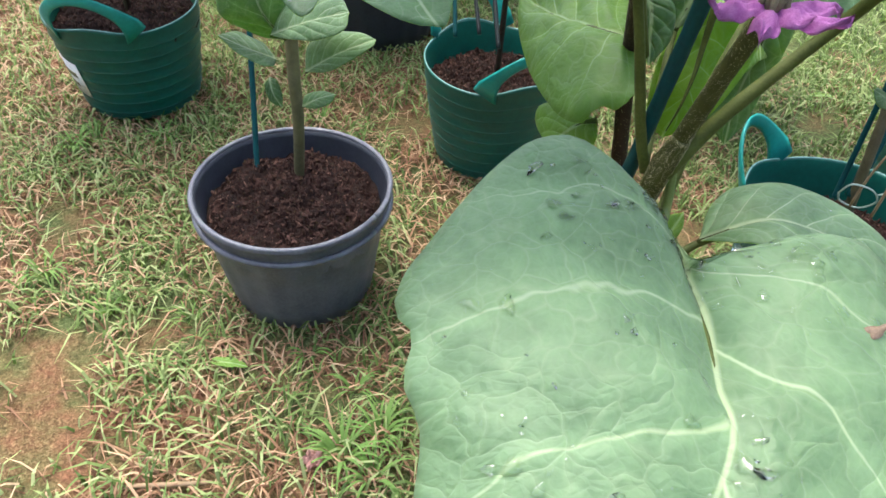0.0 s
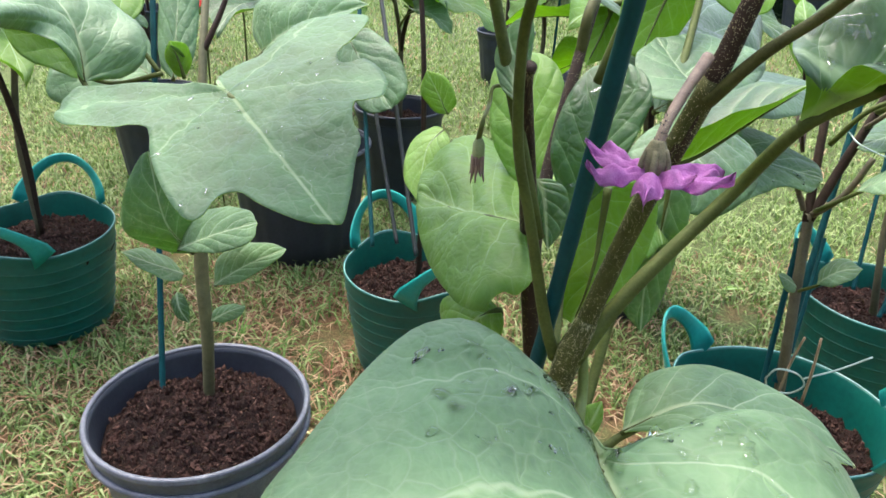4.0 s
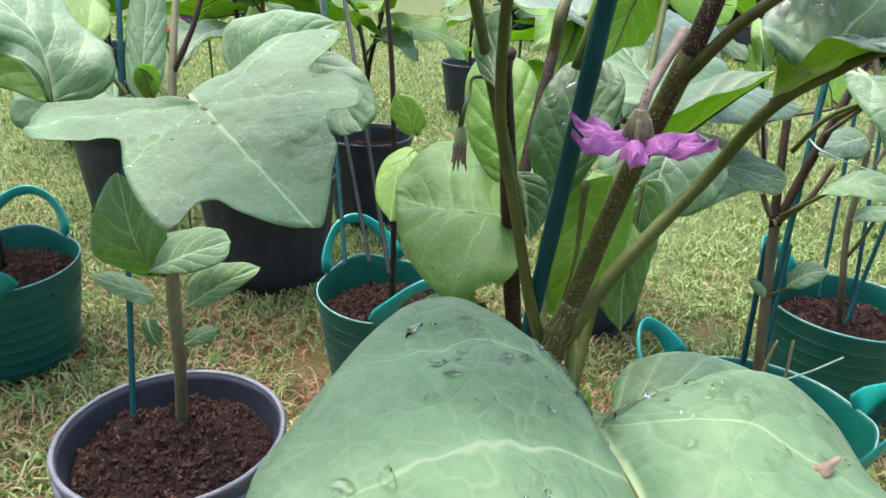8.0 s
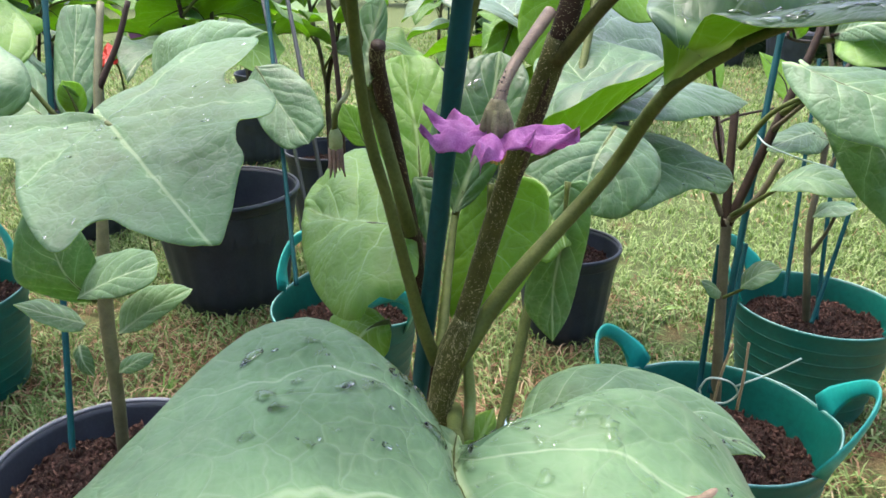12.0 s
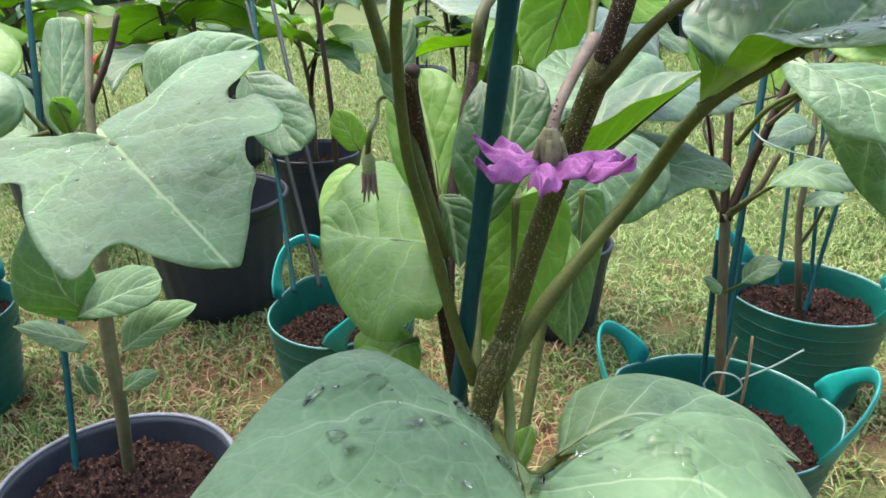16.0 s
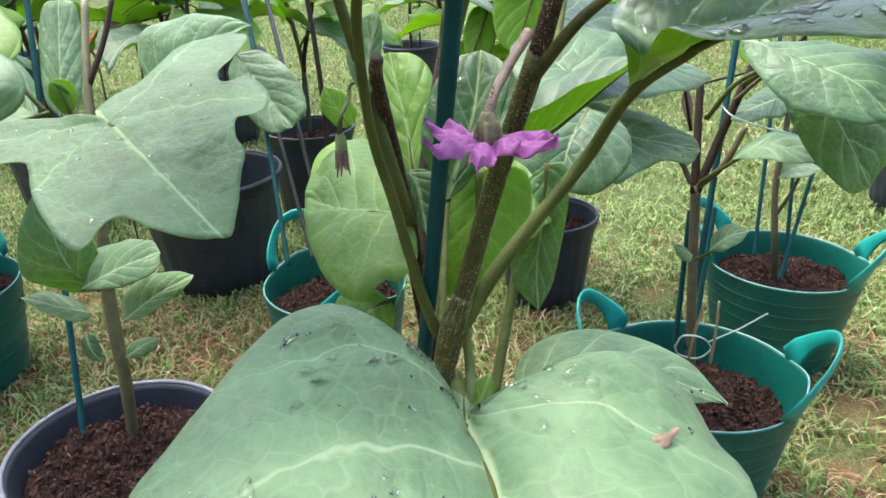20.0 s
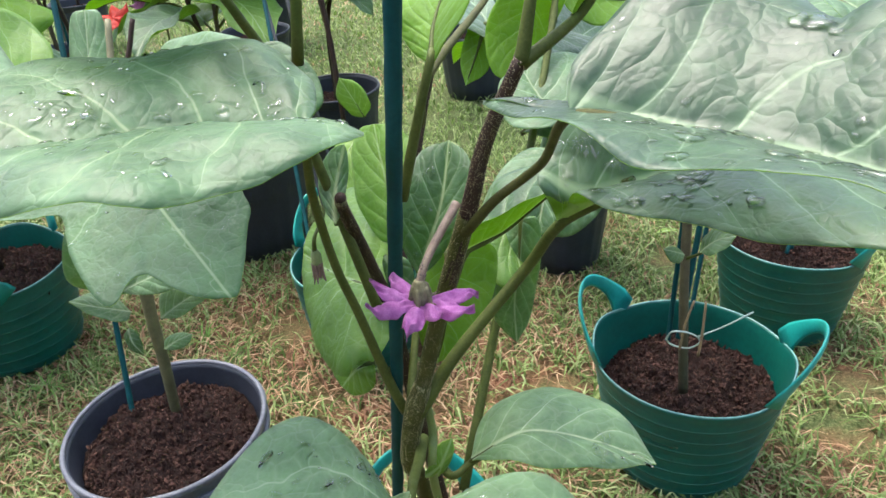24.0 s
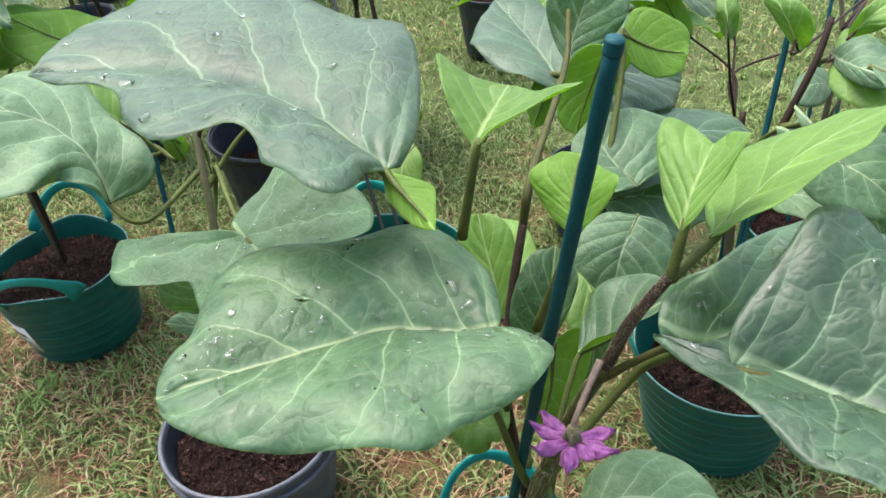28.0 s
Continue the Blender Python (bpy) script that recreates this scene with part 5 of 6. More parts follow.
shaped_leaf(pa, [(-0.626, 0.542, 0.718), (-0.561, 0.538, 0.761), (-0.427, 0.514, 0.807)], [(-0.667, 0.574, 0.744), (-0.652, 0.588, 0.786), (-0.574, 0.579, 0.809), (-0.487, 0.543, 0.815)], [(-0.594, 0.511, 0.726), (-0.534, 0.494, 0.743), (-0.467, 0.491, 0.786)], face=(0.266, -0.755, 0.600), stalk=[(-0.681, 0.461, 0.634), (-0.653, 0.518, 0.685)], seed=49, bulge=0.06)
shaped_leaf(pa, [(-0.735, 0.486, 0.679), (-0.734, 0.474, 0.702), (-0.736, 0.463, 0.730)], [(-0.734, 0.468, 0.691), (-0.736, 0.457, 0.717)], [(-0.718, 0.480, 0.703), (-0.718, 0.467, 0.725)], face=(0.318, -0.903, 0.287), seed=50, rows=12, cols=6)
shaped_leaf(pa, [(-0.805, 0.541, 0.652), (-0.830, 0.591, 0.729), (-0.863, 0.656, 0.821)], [(-0.832, 0.545, 0.681), (-0.863, 0.590, 0.754), (-0.878, 0.635, 0.813)], [(-0.794, 0.580, 0.679), (-0.813, 0.631, 0.753), (-0.836, 0.662, 0.813)], face=(0.318, -0.903, 0.287), seed=51)
shaped_leaf(pa, [(-0.871, 0.435, 0.672), (-0.895, 0.422, 0.713), (-0.909, 0.391, 0.756), (-0.909, 0.338, 0.792)], [(-0.886, 0.479, 0.704), (-0.927, 0.515, 0.740), (-0.966, 0.520, 0.780), (-0.971, 0.438, 0.807)], [(-0.859, 0.396, 0.679), (-0.865, 0.358, 0.701), (-0.876, 0.321, 0.730)], face=(-0.297, 0.844, 0.447), stalk=[(-0.786, 0.500, 0.674), (-0.843, 0.462, 0.659)], seed=52, young=True, stalk_radius=0.003, bulge=-0.05)
shaped_leaf(pa, [(-0.833, 0.479, 0.739), (-0.862, 0.462, 0.776), (-0.878, 0.422, 0.801), (-0.901, 0.357, 0.828)], [(-0.825, 0.516, 0.765), (-0.850, 0.544, 0.794), (-0.907, 0.565, 0.832), (-0.935, 0.498, 0.858)], [(-0.833, 0.437, 0.748), (-0.850, 0.410, 0.778), (-0.852, 0.359, 0.794)], face=(-0.297, 0.844, 0.447), stalk=[(-0.792, 0.499, 0.675), (-0.820, 0.494, 0.712)], seed=53, young=True, stalk_radius=0.003, bulge=-0.05)
shaped_leaf(pa, [(-0.909, 0.607, 0.624), (-0.969, 0.606, 0.668), (-1.024, 0.581, 0.706)], [(-0.960, 0.661, 0.680), (-1.013, 0.665, 0.730), (-1.027, 0.614, 0.730)], [(-0.920, 0.561, 0.632), (-0.961, 0.508, 0.599), (-1.017, 0.473, 0.615), (-1.037, 0.527, 0.674)], face=(0.171, -0.485, 0.857), seed=54, bulge=0.05, stalk=[(-0.827, 0.572, 0.610)])
shaped_leaf(pa, [(-0.717, 0.470, 0.681), (-0.721, 0.468, 0.704), (-0.733, 0.466, 0.735)], [(-0.710, 0.482, 0.703), (-0.716, 0.481, 0.729)], [(-0.731, 0.467, 0.685), (-0.736, 0.455, 0.713)], face=(-0.318, 0.903, 0.287), seed=55, rows=14, cols=6, young=True)
stake((-0.71, 0.325, 0.18), (-0.894, 0.627, 0.856))

# ---- aubergine plant in the tub beside, tied to stakes ----
pf = thing("aubergine_plant", (0.207, 0.64, 0.2), "tall aubergine plant tied to teal stakes, in a tub", "plant", "aubergine plants")
stem(pf, [(0.207, 0.64, 0.19), (0.191, 0.623, 0.367), (0.183, 0.643, 0.465), (0.177, 0.675, 0.563)], (0.0085, 0.0075, 0.0075, 0.0075), STEM_BARK)
stem(pf, [(0.176, 0.670, 0.552), (0.172, 0.707, 0.635), (0.169, 0.742, 0.714)], (0.0065, 0.006, 0.0055), STEM_PURPLE, "branch", label="purple-brown cut branch")
stem(pf, [(0.179, 0.672, 0.555), (0.203, 0.702, 0.629), (0.228, 0.721, 0.704), (0.257, 0.749, 0.797), (0.270, 0.781, 0.858)], (0.0065, 0.0065, 0.006, 0.0055, 0.005), STEM_PURPLE, "branch")
stem(pf, [(0.180, 0.666, 0.565), (0.210, 0.658, 0.603), (0.232, 0.666, 0.656)], (0.005, 0.0045, 0.004), STEM_BARK, "branch")
stem(pf, [(0.182, 0.708, 0.655), (0.213, 0.686, 0.711), (0.254, 0.666, 0.743)], (0.004, 0.0035, 0.003), STEM_GREEN, "branch")
stem(pf, [(0.219, 0.709, 0.684), (0.240, 0.684, 0.716), (0.254, 0.664, 0.738)], (0.0035, 0.003, 0.0028), STEM_BARK, "branch")
stem(pf, [(0.170, 0.675, 0.566), (0.159, 0.681, 0.586), (0.153, 0.674, 0.599)], (0.0045, 0.004, 0.004), STEM_BARK, "branch")
shaped_leaf(pf, [(0.252, 0.599, 0.770), (0.284, 0.583, 0.741), (0.326, 0.573, 0.692), (0.377, 0.573, 0.612)], [(0.225, 0.623, 0.790), (0.231, 0.606, 0.775), (0.247, 0.589, 0.752), (0.272, 0.568, 0.691), (0.307, 0.557, 0.645), (0.352, 0.563, 0.606)], [(0.264, 0.606, 0.778), (0.318, 0.632, 0.778), (0.389, 0.643, 0.731), (0.408, 0.617, 0.663)], face=(0.141, -0.495, 0.857), stalk=[(0.228, 0.721, 0.704), (0.252, 0.655, 0.743)], drops=25, pale=True, seed=61, rows=40, bulge=0.06, label="broad drooping pale green leaf")
shaped_leaf(pf, [(0.218, 0.624, 0.622), (0.260, 0.613, 0.648), (0.316, 0.601, 0.636)], [(0.234, 0.655, 0.633), (0.278, 0.685, 0.645), (0.313, 0.648, 0.642)], [(0.231, 0.577, 0.638), (0.265, 0.556, 0.645), (0.297, 0.563, 0.640)], pale=True, seed=62, bulge=0.1, stalk=[(0.180, 0.648, 0.577)], stalk_radius=0.0025)
shaped_leaf(pf, [(0.203, 0.614, 0.488), (0.224, 0.609, 0.514), (0.249, 0.610, 0.524)], [(0.206, 0.634, 0.505), (0.229, 0.638, 0.523)], [(0.216, 0.580, 0.504), (0.239, 0.592, 0.515)], seed=63, rows=18, cols=7, bulge=0.08, stalk=[(0.183, 0.640, 0.457)], stalk_radius=0.002)
shaped_leaf(pf, [(0.182, 0.634, 0.469), (0.166, 0.604, 0.490), (0.151, 0.584, 0.504)], [(0.171, 0.626, 0.484), (0.158, 0.606, 0.498)], [(0.177, 0.600, 0.474), (0.161, 0.580, 0.488)], seed=64, rows=12, cols=5, stalk_radius=0.0015)
shaped_leaf(pf, [(0.280, 0.777, 0.670), (0.245, 0.731, 0.667), (0.214, 0.696, 0.659)], [(0.269, 0.810, 0.674), (0.231, 0.772, 0.665)], [(0.265, 0.712, 0.661), (0.226, 0.677, 0.659)], seed=65, rows=18, cols=7, stalk_radius=0.002)
shaped_leaf(pf, [(0.283, 0.780, 0.800), (0.307, 0.736, 0.812), (0.370, 0.669, 0.799)], [(0.299, 0.820, 0.826), (0.347, 0.756, 0.831)], [(0.278, 0.691, 0.783), (0.320, 0.645, 0.780), (0.352, 0.634, 0.785)], face=(0.054, -0.189, 0.981), seed=66, young=True, stalk=[(0.257, 0.749, 0.797)], bulge=0.05)
shaped_leaf(pf, [(0.215, 0.533, 0.791), (0.265, 0.502, 0.777), (0.313, 0.480, 0.761), (0.357, 0.468, 0.724)], [(0.198, 0.542, 0.794), (0.215, 0.497, 0.765), (0.253, 0.461, 0.736), (0.314, 0.449, 0.724)], [(0.244, 0.559, 0.790), (0.312, 0.572, 0.786), (0.364, 0.559, 0.776), (0.364, 0.501, 0.757)], face=(0.151, -0.339, 0.928), seed=67, bulge=0.07, label="broad drooping pale green leaf")
shaped_leaf(pf, [(0.293, 0.570, 0.874), (0.330, 0.538, 0.866), (0.379, 0.497, 0.826), (0.435, 0.461, 0.756)], [(0.309, 0.515, 0.866), (0.351, 0.491, 0.834), (0.395, 0.470, 0.786)], [(0.325, 0.593, 0.884), (0.391, 0.582, 0.870), (0.458, 0.548, 0.813)], face=(0.151, -0.339, 0.928), seed=68, bulge=0.07)
shaped_leaf(pf, [(0.036, 0.413, 0.760), (-0.005, 0.441, 0.781), (-0.044, 0.488, 0.808)], [(0.066, 0.460, 0.770), (0.074, 0.519, 0.790), (0.018, 0.539, 0.809)], [(0.011, 0.383, 0.768), (-0.033, 0.391, 0.765), (-0.058, 0.443, 0.792)], seed=69, bulge=0.06)
shaped_leaf(pf, [(0.042, 0.366, 0.749), (0.029, 0.314, 0.724), (0.026, 0.282, 0.686)], [(-0.005, 0.351, 0.752), (-0.030, 0.295, 0.728), (-0.011, 0.275, 0.694)], [(0.077, 0.369, 0.735), (0.090, 0.325, 0.708), (0.062, 0.294, 0.683)], seed=70, bulge=0.06)
stake((0.172, 0.624, 0.306), (0.174, 0.687, 0.515), 0.0042)
stake((0.188, 0.622, 0.315), (0.224, 0.850, 0.840), 0.005)
stake((0.204, 0.681, 0.335), (0.214, 0.757, 0.495), 0.004)
stick = thing("dry_stick", (0.219, 0.558, 0.355), "thin dry brown stick pushed into soil", "stick")
part("twig", tube([(0, 0, -0.02), (0.001, 0, 0.03), (0.0, 0.001, 0.082)], (0.0022, 0.002, 0.0018), 7, 4, 0.2), WOOD, stick)
stick2 = thing("dry_stick", (0.195, 0.581, 0.346), "thin dry brown stick leaning on the stem", "stick")
part("twig", tube([(-0.004, 0, -0.02), (0.0, 0, 0.03), (0.008, 0.0, 0.075)], (0.002, 0.002, 0.0017), 7, 4, 0.2), WOOD, stick2)


def tie(points, radius, label):
    """A length of garden twine."""
    at = Vector(points[0])
    ob = thing("garden_twine", at, label, "twine", "ties")
    part("strand", tube([Vector(p) - at for p in points], (radius, radius), 6, 5), TWINE, ob)


tie([(0.169, 0.574, 0.347), (0.178, 0.556, 0.377), (0.205, 0.562, 0.373), (0.220, 0.586, 0.342), (0.205, 0.603, 0.313), (0.178, 0.598, 0.319), (0.169, 0.574, 0.347)], 0.0014, "pale twine looped round the plant's foot")
tie([(0.213, 0.562, 0.368), (0.251, 0.571, 0.389), (0.288, 0.582, 0.414)], 0.0013, "loose end of pale twine")
tie([(0.200, 0.700, 0.677), (0.213, 0.667, 0.671), (0.254, 0.672, 0.656), (0.304, 0.711, 0.636), (0.341, 0.744, 0.609)], 0.0011, "teal twine tied round stem and stake")

# ---- plant at the back in its tub ----
pe = thing("aubergine_plant", (0.395, 1.16, 0.2), "slender aubergine plant with few leaves, in a tub", "plant", "aubergine plants")
stem(pe, [(0.395, 1.16, 0.19), (0.377, 1.141, 0.288), (0.365, 1.166, 0.400), (0.372, 1.205, 0.529), (0.371, 1.265, 0.662), (0.336, 1.306, 0.797)], (0.008, 0.007, 0.0065, 0.006, 0.005, 0.004), STEM_BARK)
stem(pe, [(0.374, 1.154, 0.344), (0.392, 1.139, 0.400), (0.405, 1.142, 0.446)], (0.004, 0.0035, 0.003), STEM_BARK, "branch")
stem(pe, [(0.367, 1.180, 0.455), (0.391, 1.200, 0.531), (0.422, 1.224, 0.616)], (0.004, 0.0035, 0.003), STEM_BARK, "branch")
shaped_leaf(pe, [(0.363, 1.143, 0.426), (0.388, 1.110, 0.462), (0.425, 1.079, 0.471)], [(0.377, 1.159, 0.451), (0.412, 1.141, 0.464)], [(0.365, 1.075, 0.449), (0.401, 1.066, 0.458)], seed=71, rows=18, cols=7, stalk_radius=0.002)
shaped_leaf(pe, [(0.378, 1.210, 0.562), (0.325, 1.149, 0.586), (0.283, 1.108, 0.573)], [(0.345, 1.225, 0.591), (0.298, 1.177, 0.590)], [(0.345, 1.118, 0.556), (0.301, 1.087, 0.566)], seed=72, rows=18, cols=7)
# crown of the slender plant
shaped_leaf(pe, [(0.238, 0.811, 0.790), (0.220, 0.805, 0.830), (0.199, 0.818, 0.860), (0.180, 0.862, 0.880)], [(0.225, 0.824, 0.800), (0.200, 0.827, 0.830), (0.176, 0.841, 0.860)], [(0.253, 0.820, 0.800), (0.248, 0.793, 0.840), (0.228, 0.805, 0.870)], seed=261, rows=18, cols=7, young=True, bulge=0.05, stalk=[(0.371, 1.265, 0.662), (0.405, 1.262, 0.735)], stalk_radius=0.0025, stalk_mat=STEM_PURPLE)
shaped_leaf(pe, [(0.280, 0.785, 0.800), (0.293, 0.704, 0.820), (0.317, 0.653, 0.830), (0.351, 0.659, 0.820)], [(0.287, 0.750, 0.830), (0.311, 0.737, 0.850), (0.338, 0.717, 0.840)], [(0.284, 0.729, 0.800), (0.305, 0.655, 0.810), (0.331, 0.641, 0.810)], seed=262, rows=18, cols=7, pale=True, bulge=0.08, stalk=[(0.371, 1.265, 0.662), (0.405, 1.262, 0.735)], stalk_radius=0.0025, stalk_mat=STEM_PURPLE)
shaped_leaf(pe, [(0.297, 0.773, 0.830), (0.311, 0.759, 0.860), (0.332, 0.770, 0.880), (0.359, 0.796, 0.890)], [(0.295, 0.766, 0.850), (0.306, 0.760, 0.880), (0.333, 0.793, 0.890)], [(0.316, 0.763, 0.840), (0.336, 0.744, 0.860), (0.352, 0.754, 0.880)], seed=263, rows=18, cols=7, young=True, bulge=0.05, stalk=[(0.371, 1.265, 0.662), (0.38, 1.1, 0.75)], stalk_radius=0.0025, stalk_mat=STEM_PURPLE)
shaped_leaf(pe, [(0.142, 1.014, 0.720), (0.136, 1.020, 0.750), (0.127, 1.040, 0.780), (0.119, 1.091, 0.800)], [(0.126, 1.043, 0.730), (0.112, 1.037, 0.770), (0.111, 1.072, 0.790)], [(0.155, 1.047, 0.730), (0.152, 1.041, 0.770), (0.139, 1.081, 0.790)], seed=264, rows=18, cols=7, young=True, bulge=0.04, stalk=[(0.181, 1.089, 0.532), (0.158, 1.045, 0.63)], stalk_radius=0.0025, stalk_mat=STEM_PURPLE)
for a, b in (((0.341, 1.136, 0.251), (0.351, 1.343, 0.695)), ((0.391, 1.092, 0.224), (0.435, 1.184, 0.446)), ((0.403, 1.118, 0.222), (0.398, 1.334, 0.696))):
    stake(a, b, 0.0042)


def bush(place, height, leaves, size, seed, label, spread=0.12, stems=2, low=0.35, group="aubergine plants", young=0.3):
    """A whole aubergine plant: forked stems with stalked, drooping leaves all round."""
    rnd = random.Random(seed)
    ob = thing("aubergine_plant", place, label, "plant", group)
    o = Vector(place)
    lines = []
    for k in range(stems):
        a = rnd.uniform(0, math.tau)
        tip = Vector((spread * math.cos(a) * rnd.uniform(0.5, 1), spread * math.sin(a) * rnd.uniform(0.5, 1), height * rnd.uniform(0.85, 1)))
        pts = [o, o + Vector((0.004 * k, 0, height * 0.3)), o + tip * 0.6 + Vector((0, 0, 0.02)), o + tip]
        stem(ob, pts, (0.008, 0.0075, 0.006, 0.004), STEM_BARK if k == 0 else STEM_PURPLE, "stem" if k == 0 else "branch", seed=k)
        lines.append(smooth_line(pts, 10))
    a = rnd.uniform(0, 6)
    for i in range(leaves):
        line = lines[i % stems]
        f = low + (1 - low) * (i + 0.5) / leaves
        p = line[min(len(line) - 1, int(f * (len(line) - 1)))]
        a += 2.4 + rnd.uniform(-0.4, 0.4)
        d = Vector((math.cos(a), math.sin(a), 0))
        s = size * rnd.uniform(0.65, 1.1) * (1.0 if f < 0.9 else 0.6)
        base = p + d * rnd.uniform(0.06, 0.11) + Vector((0, 0, rnd.uniform(0.03, 0.08)))
        dip = rnd.uniform(-0.55, 0.1) if f < 0.9 else 0.4
        tip = base + (d + Vector((0, 0, dip))).normalized() * s
        up = Vector((0, 0, 1)) + d * rnd.uniform(-0.1, 0.5) + Vector((rnd.uniform(-0.3, 0.3), rnd.uniform(-0.3, 0.3), 0))
        leaf(ob, base, tip, s * rnd.uniform(0.55, 0.75), up, stalk=[p, p.lerp(base, 0.5) + Vector((0, 0, 0.012))], droop=rnd.uniform(0.1, 0.35), cup=rnd.uniform(0.05, 0.3),
             lobes=rnd.uniform(0.06, 0.14), count=rnd.choice((2, 2.5, 3)), wave=rnd.uniform(0.04, 0.1), heart=0.2, young=rnd.random() < young, seed=seed * 31 + i, stalk_radius=0.003, rows=20)
    return ob


# ---- plants further off ----
OTHER = "bushy aubergine plant with broad green leaves, in a pot"
pd = bush((-1.36, 0.66, 0.2), 0.85, 17, 0.28, 3, "aubergine plant with broad leaves, in a labelled tub", low=0.55)
bush((-0.13, 1.33, 0.2), 0.75, 15, 0.27, 5, OTHER, low=0.45, young=0.7)
bush((-1.04, 1.24, 0.2), 0.85, 18, 0.28, 7, OTHER, low=0.55)
bush((-0.98, 1.75, 0.26), 0.8, 15, 0.27, 9, OTHER, low=0.4, young=0.6)
bush((-1.78, 1.5, 0.26), 0.85, 17, 0.28, 11, OTHER, low=0.5)
pc = thing("aubergine_plant", (-0.5, 0.86, 0.2), "spindly aubergine plant tied to dark stakes, in a tub", "plant", "aubergine plants")
stem(pc, [(-0.5, 0.86, 0.19), (-0.5, 0.87, 0.45), (-0.52, 0.9, 0.7), (-0.56, 0.93, 0.95)], (0.006, 0.0055, 0.005, 0.004), STEM_PURPLE)
shaped_leaf(pc, [(-0.429, 0.803, 0.557), (-0.445, 0.762, 0.529), (-0.432, 0.697, 0.453)], [(-0.453, 0.807, 0.558), (-0.483, 0.773, 0.531), (-0.471, 0.721, 0.484)], [(-0.408, 0.780, 0.539), (-0.406, 0.749, 0.496), (-0.414, 0.717, 0.457)], face=(0.309, -0.876, 0.371), seed=81, young=True)
shaped_leaf(pc, [(-0.447, 0.860, 0.568), (-0.474, 0.868, 0.607), (-0.500, 0.875, 0.641)], [(-0.429, 0.857, 0.598), (-0.456, 0.865, 0.636)], [(-0.480, 0.871, 0.567), (-0.512, 0.875, 0.601)], face=(0.309, -0.876, 0.371), seed=82, young=True, rows=18, cols=7, label="curled pale yellow-green wilting leaf")
shaped_leaf(pc, [(-0.687, 0.892, 0.697), (-0.626, 0.863, 0.636), (-0.549, 0.826, 0.573)], [(-0.698, 0.871, 0.661), (-0.645, 0.827, 0.597), (-0.588, 0.808, 0.564)], [(-0.637, 0.910, 0.698), (-0.563, 0.884, 0.660), (-0.526, 0.849, 0.605)], face=(0.318, -0.903, 0.287), seed=83)
DARK_STAKE = "thin dark stake tied to a plant, standing in a tub"
stake((-0.526, 0.705, 0.341), (-0.715, 0.997, 0.821), 0.0042)
stake((-0.453, 0.744, 0.320), (-0.704, 1.058, 0.819), 0.0045, DARK_STAKE, BLACK_STAKE)
stake((-0.500, 0.756, 0.331), (-0.780, 1.086, 0.814), 0.004, DARK_STAKE, BLACK_STAKE)
for mid, one, two, sd in (([(-1.170, 0.807, 0.739), (-1.229, 0.748, 0.777), (-1.326, 0.651, 0.786)], [(-1.210, 0.846, 0.773), (-1.290, 0.815, 0.806), (-1.336, 0.740, 0.818)], [(-1.166, 0.735, 0.731), (-1.201, 0.666, 0.745), (-1.275, 0.631, 0.737)], 94), ([(-1.115, 0.764, 0.734), (-1.156, 0.713, 0.778), (-1.217, 0.668, 0.840)], [(-1.104, 0.820, 0.767), (-1.173, 0.794, 0.807)], [(-1.091, 0.698, 0.720), (-1.137, 0.635, 0.751), (-1.209, 0.636, 0.793)], 95)):
    shaped_leaf(pd, mid, one, two, face=(-0.319, 0.835, 0.447), seed=sd, young=True, bulge=-0.04)
for mid, one, two, sd in (([(0.076, 1.208, 0.646), (0.035, 1.222, 0.683), (-0.009, 1.251, 0.739)], [(0.071, 1.230, 0.675), (0.041, 1.251, 0.716)], [(0.039, 1.204, 0.658), (-0.012, 1.211, 0.691)], 96), ([(0.164, 1.232, 0.634), (0.146, 1.258, 0.674), (0.119, 1.292, 0.729)], [(0.170, 1.261, 0.668), (0.158, 1.289, 0.707)], [(0.142, 1.245, 0.660), (0.116, 1.267, 0.701)], 97), ([(0.299, 1.268, 0.615), (0.286, 1.299, 0.659), (0.232, 1.320, 0.711)], [(0.329, 1.305, 0.646), (0.299, 1.326, 0.687)], [(0.272, 1.279, 0.641), (0.250, 1.295, 0.671)], 98)):
    shaped_leaf(pe, mid, one, two, face=(-0.332, 0.867, 0.371), seed=sd, young=True, rows=18, cols=7, bulge=-0.03, stalk=[(0.181, 1.089, 0.532), (0.169, 1.171, 0.590)], stalk_radius=0.0025, stalk_mat=STEM_PURPLE)
FAR_POTS = ((-2.5, 2.1), (-1.75, 2.5), (-0.75, 2.6), (0.95, 2.2), (1.35, 1.55), (-2.1, 3.2), (-1.2, 3.5), (-0.3, 3.7), (1.6, 2.9), (-3.2, 3.0))
for i, (x, y) in enumerate(FAR_POTS):
    round_pot((x, y, 0), 0.16, 0.27, DARK_POT, BLACK, "round pots", seed=20 + i)
    bush((x, y, 0.23), 0.65 + 0.05 * (i % 4), 12, 0.25, 40 + i, OTHER, low=0.45, young=0.4)
    if i % 2 == 0:
        stake((x + 0.04, y + 0.03, 0.22), (x + 0.05, y + 0.05, 0.95), 0.005)

for i, (x, y) in enumerate(((0.35, 6.3), (0.8, 6.0), (1.5, 6.4))):
    round_pot((x, y, 0), 0.19, 0.3, DARK_POT, "empty-looking black pot far across the lawn", "round pots", seed=60 + i)

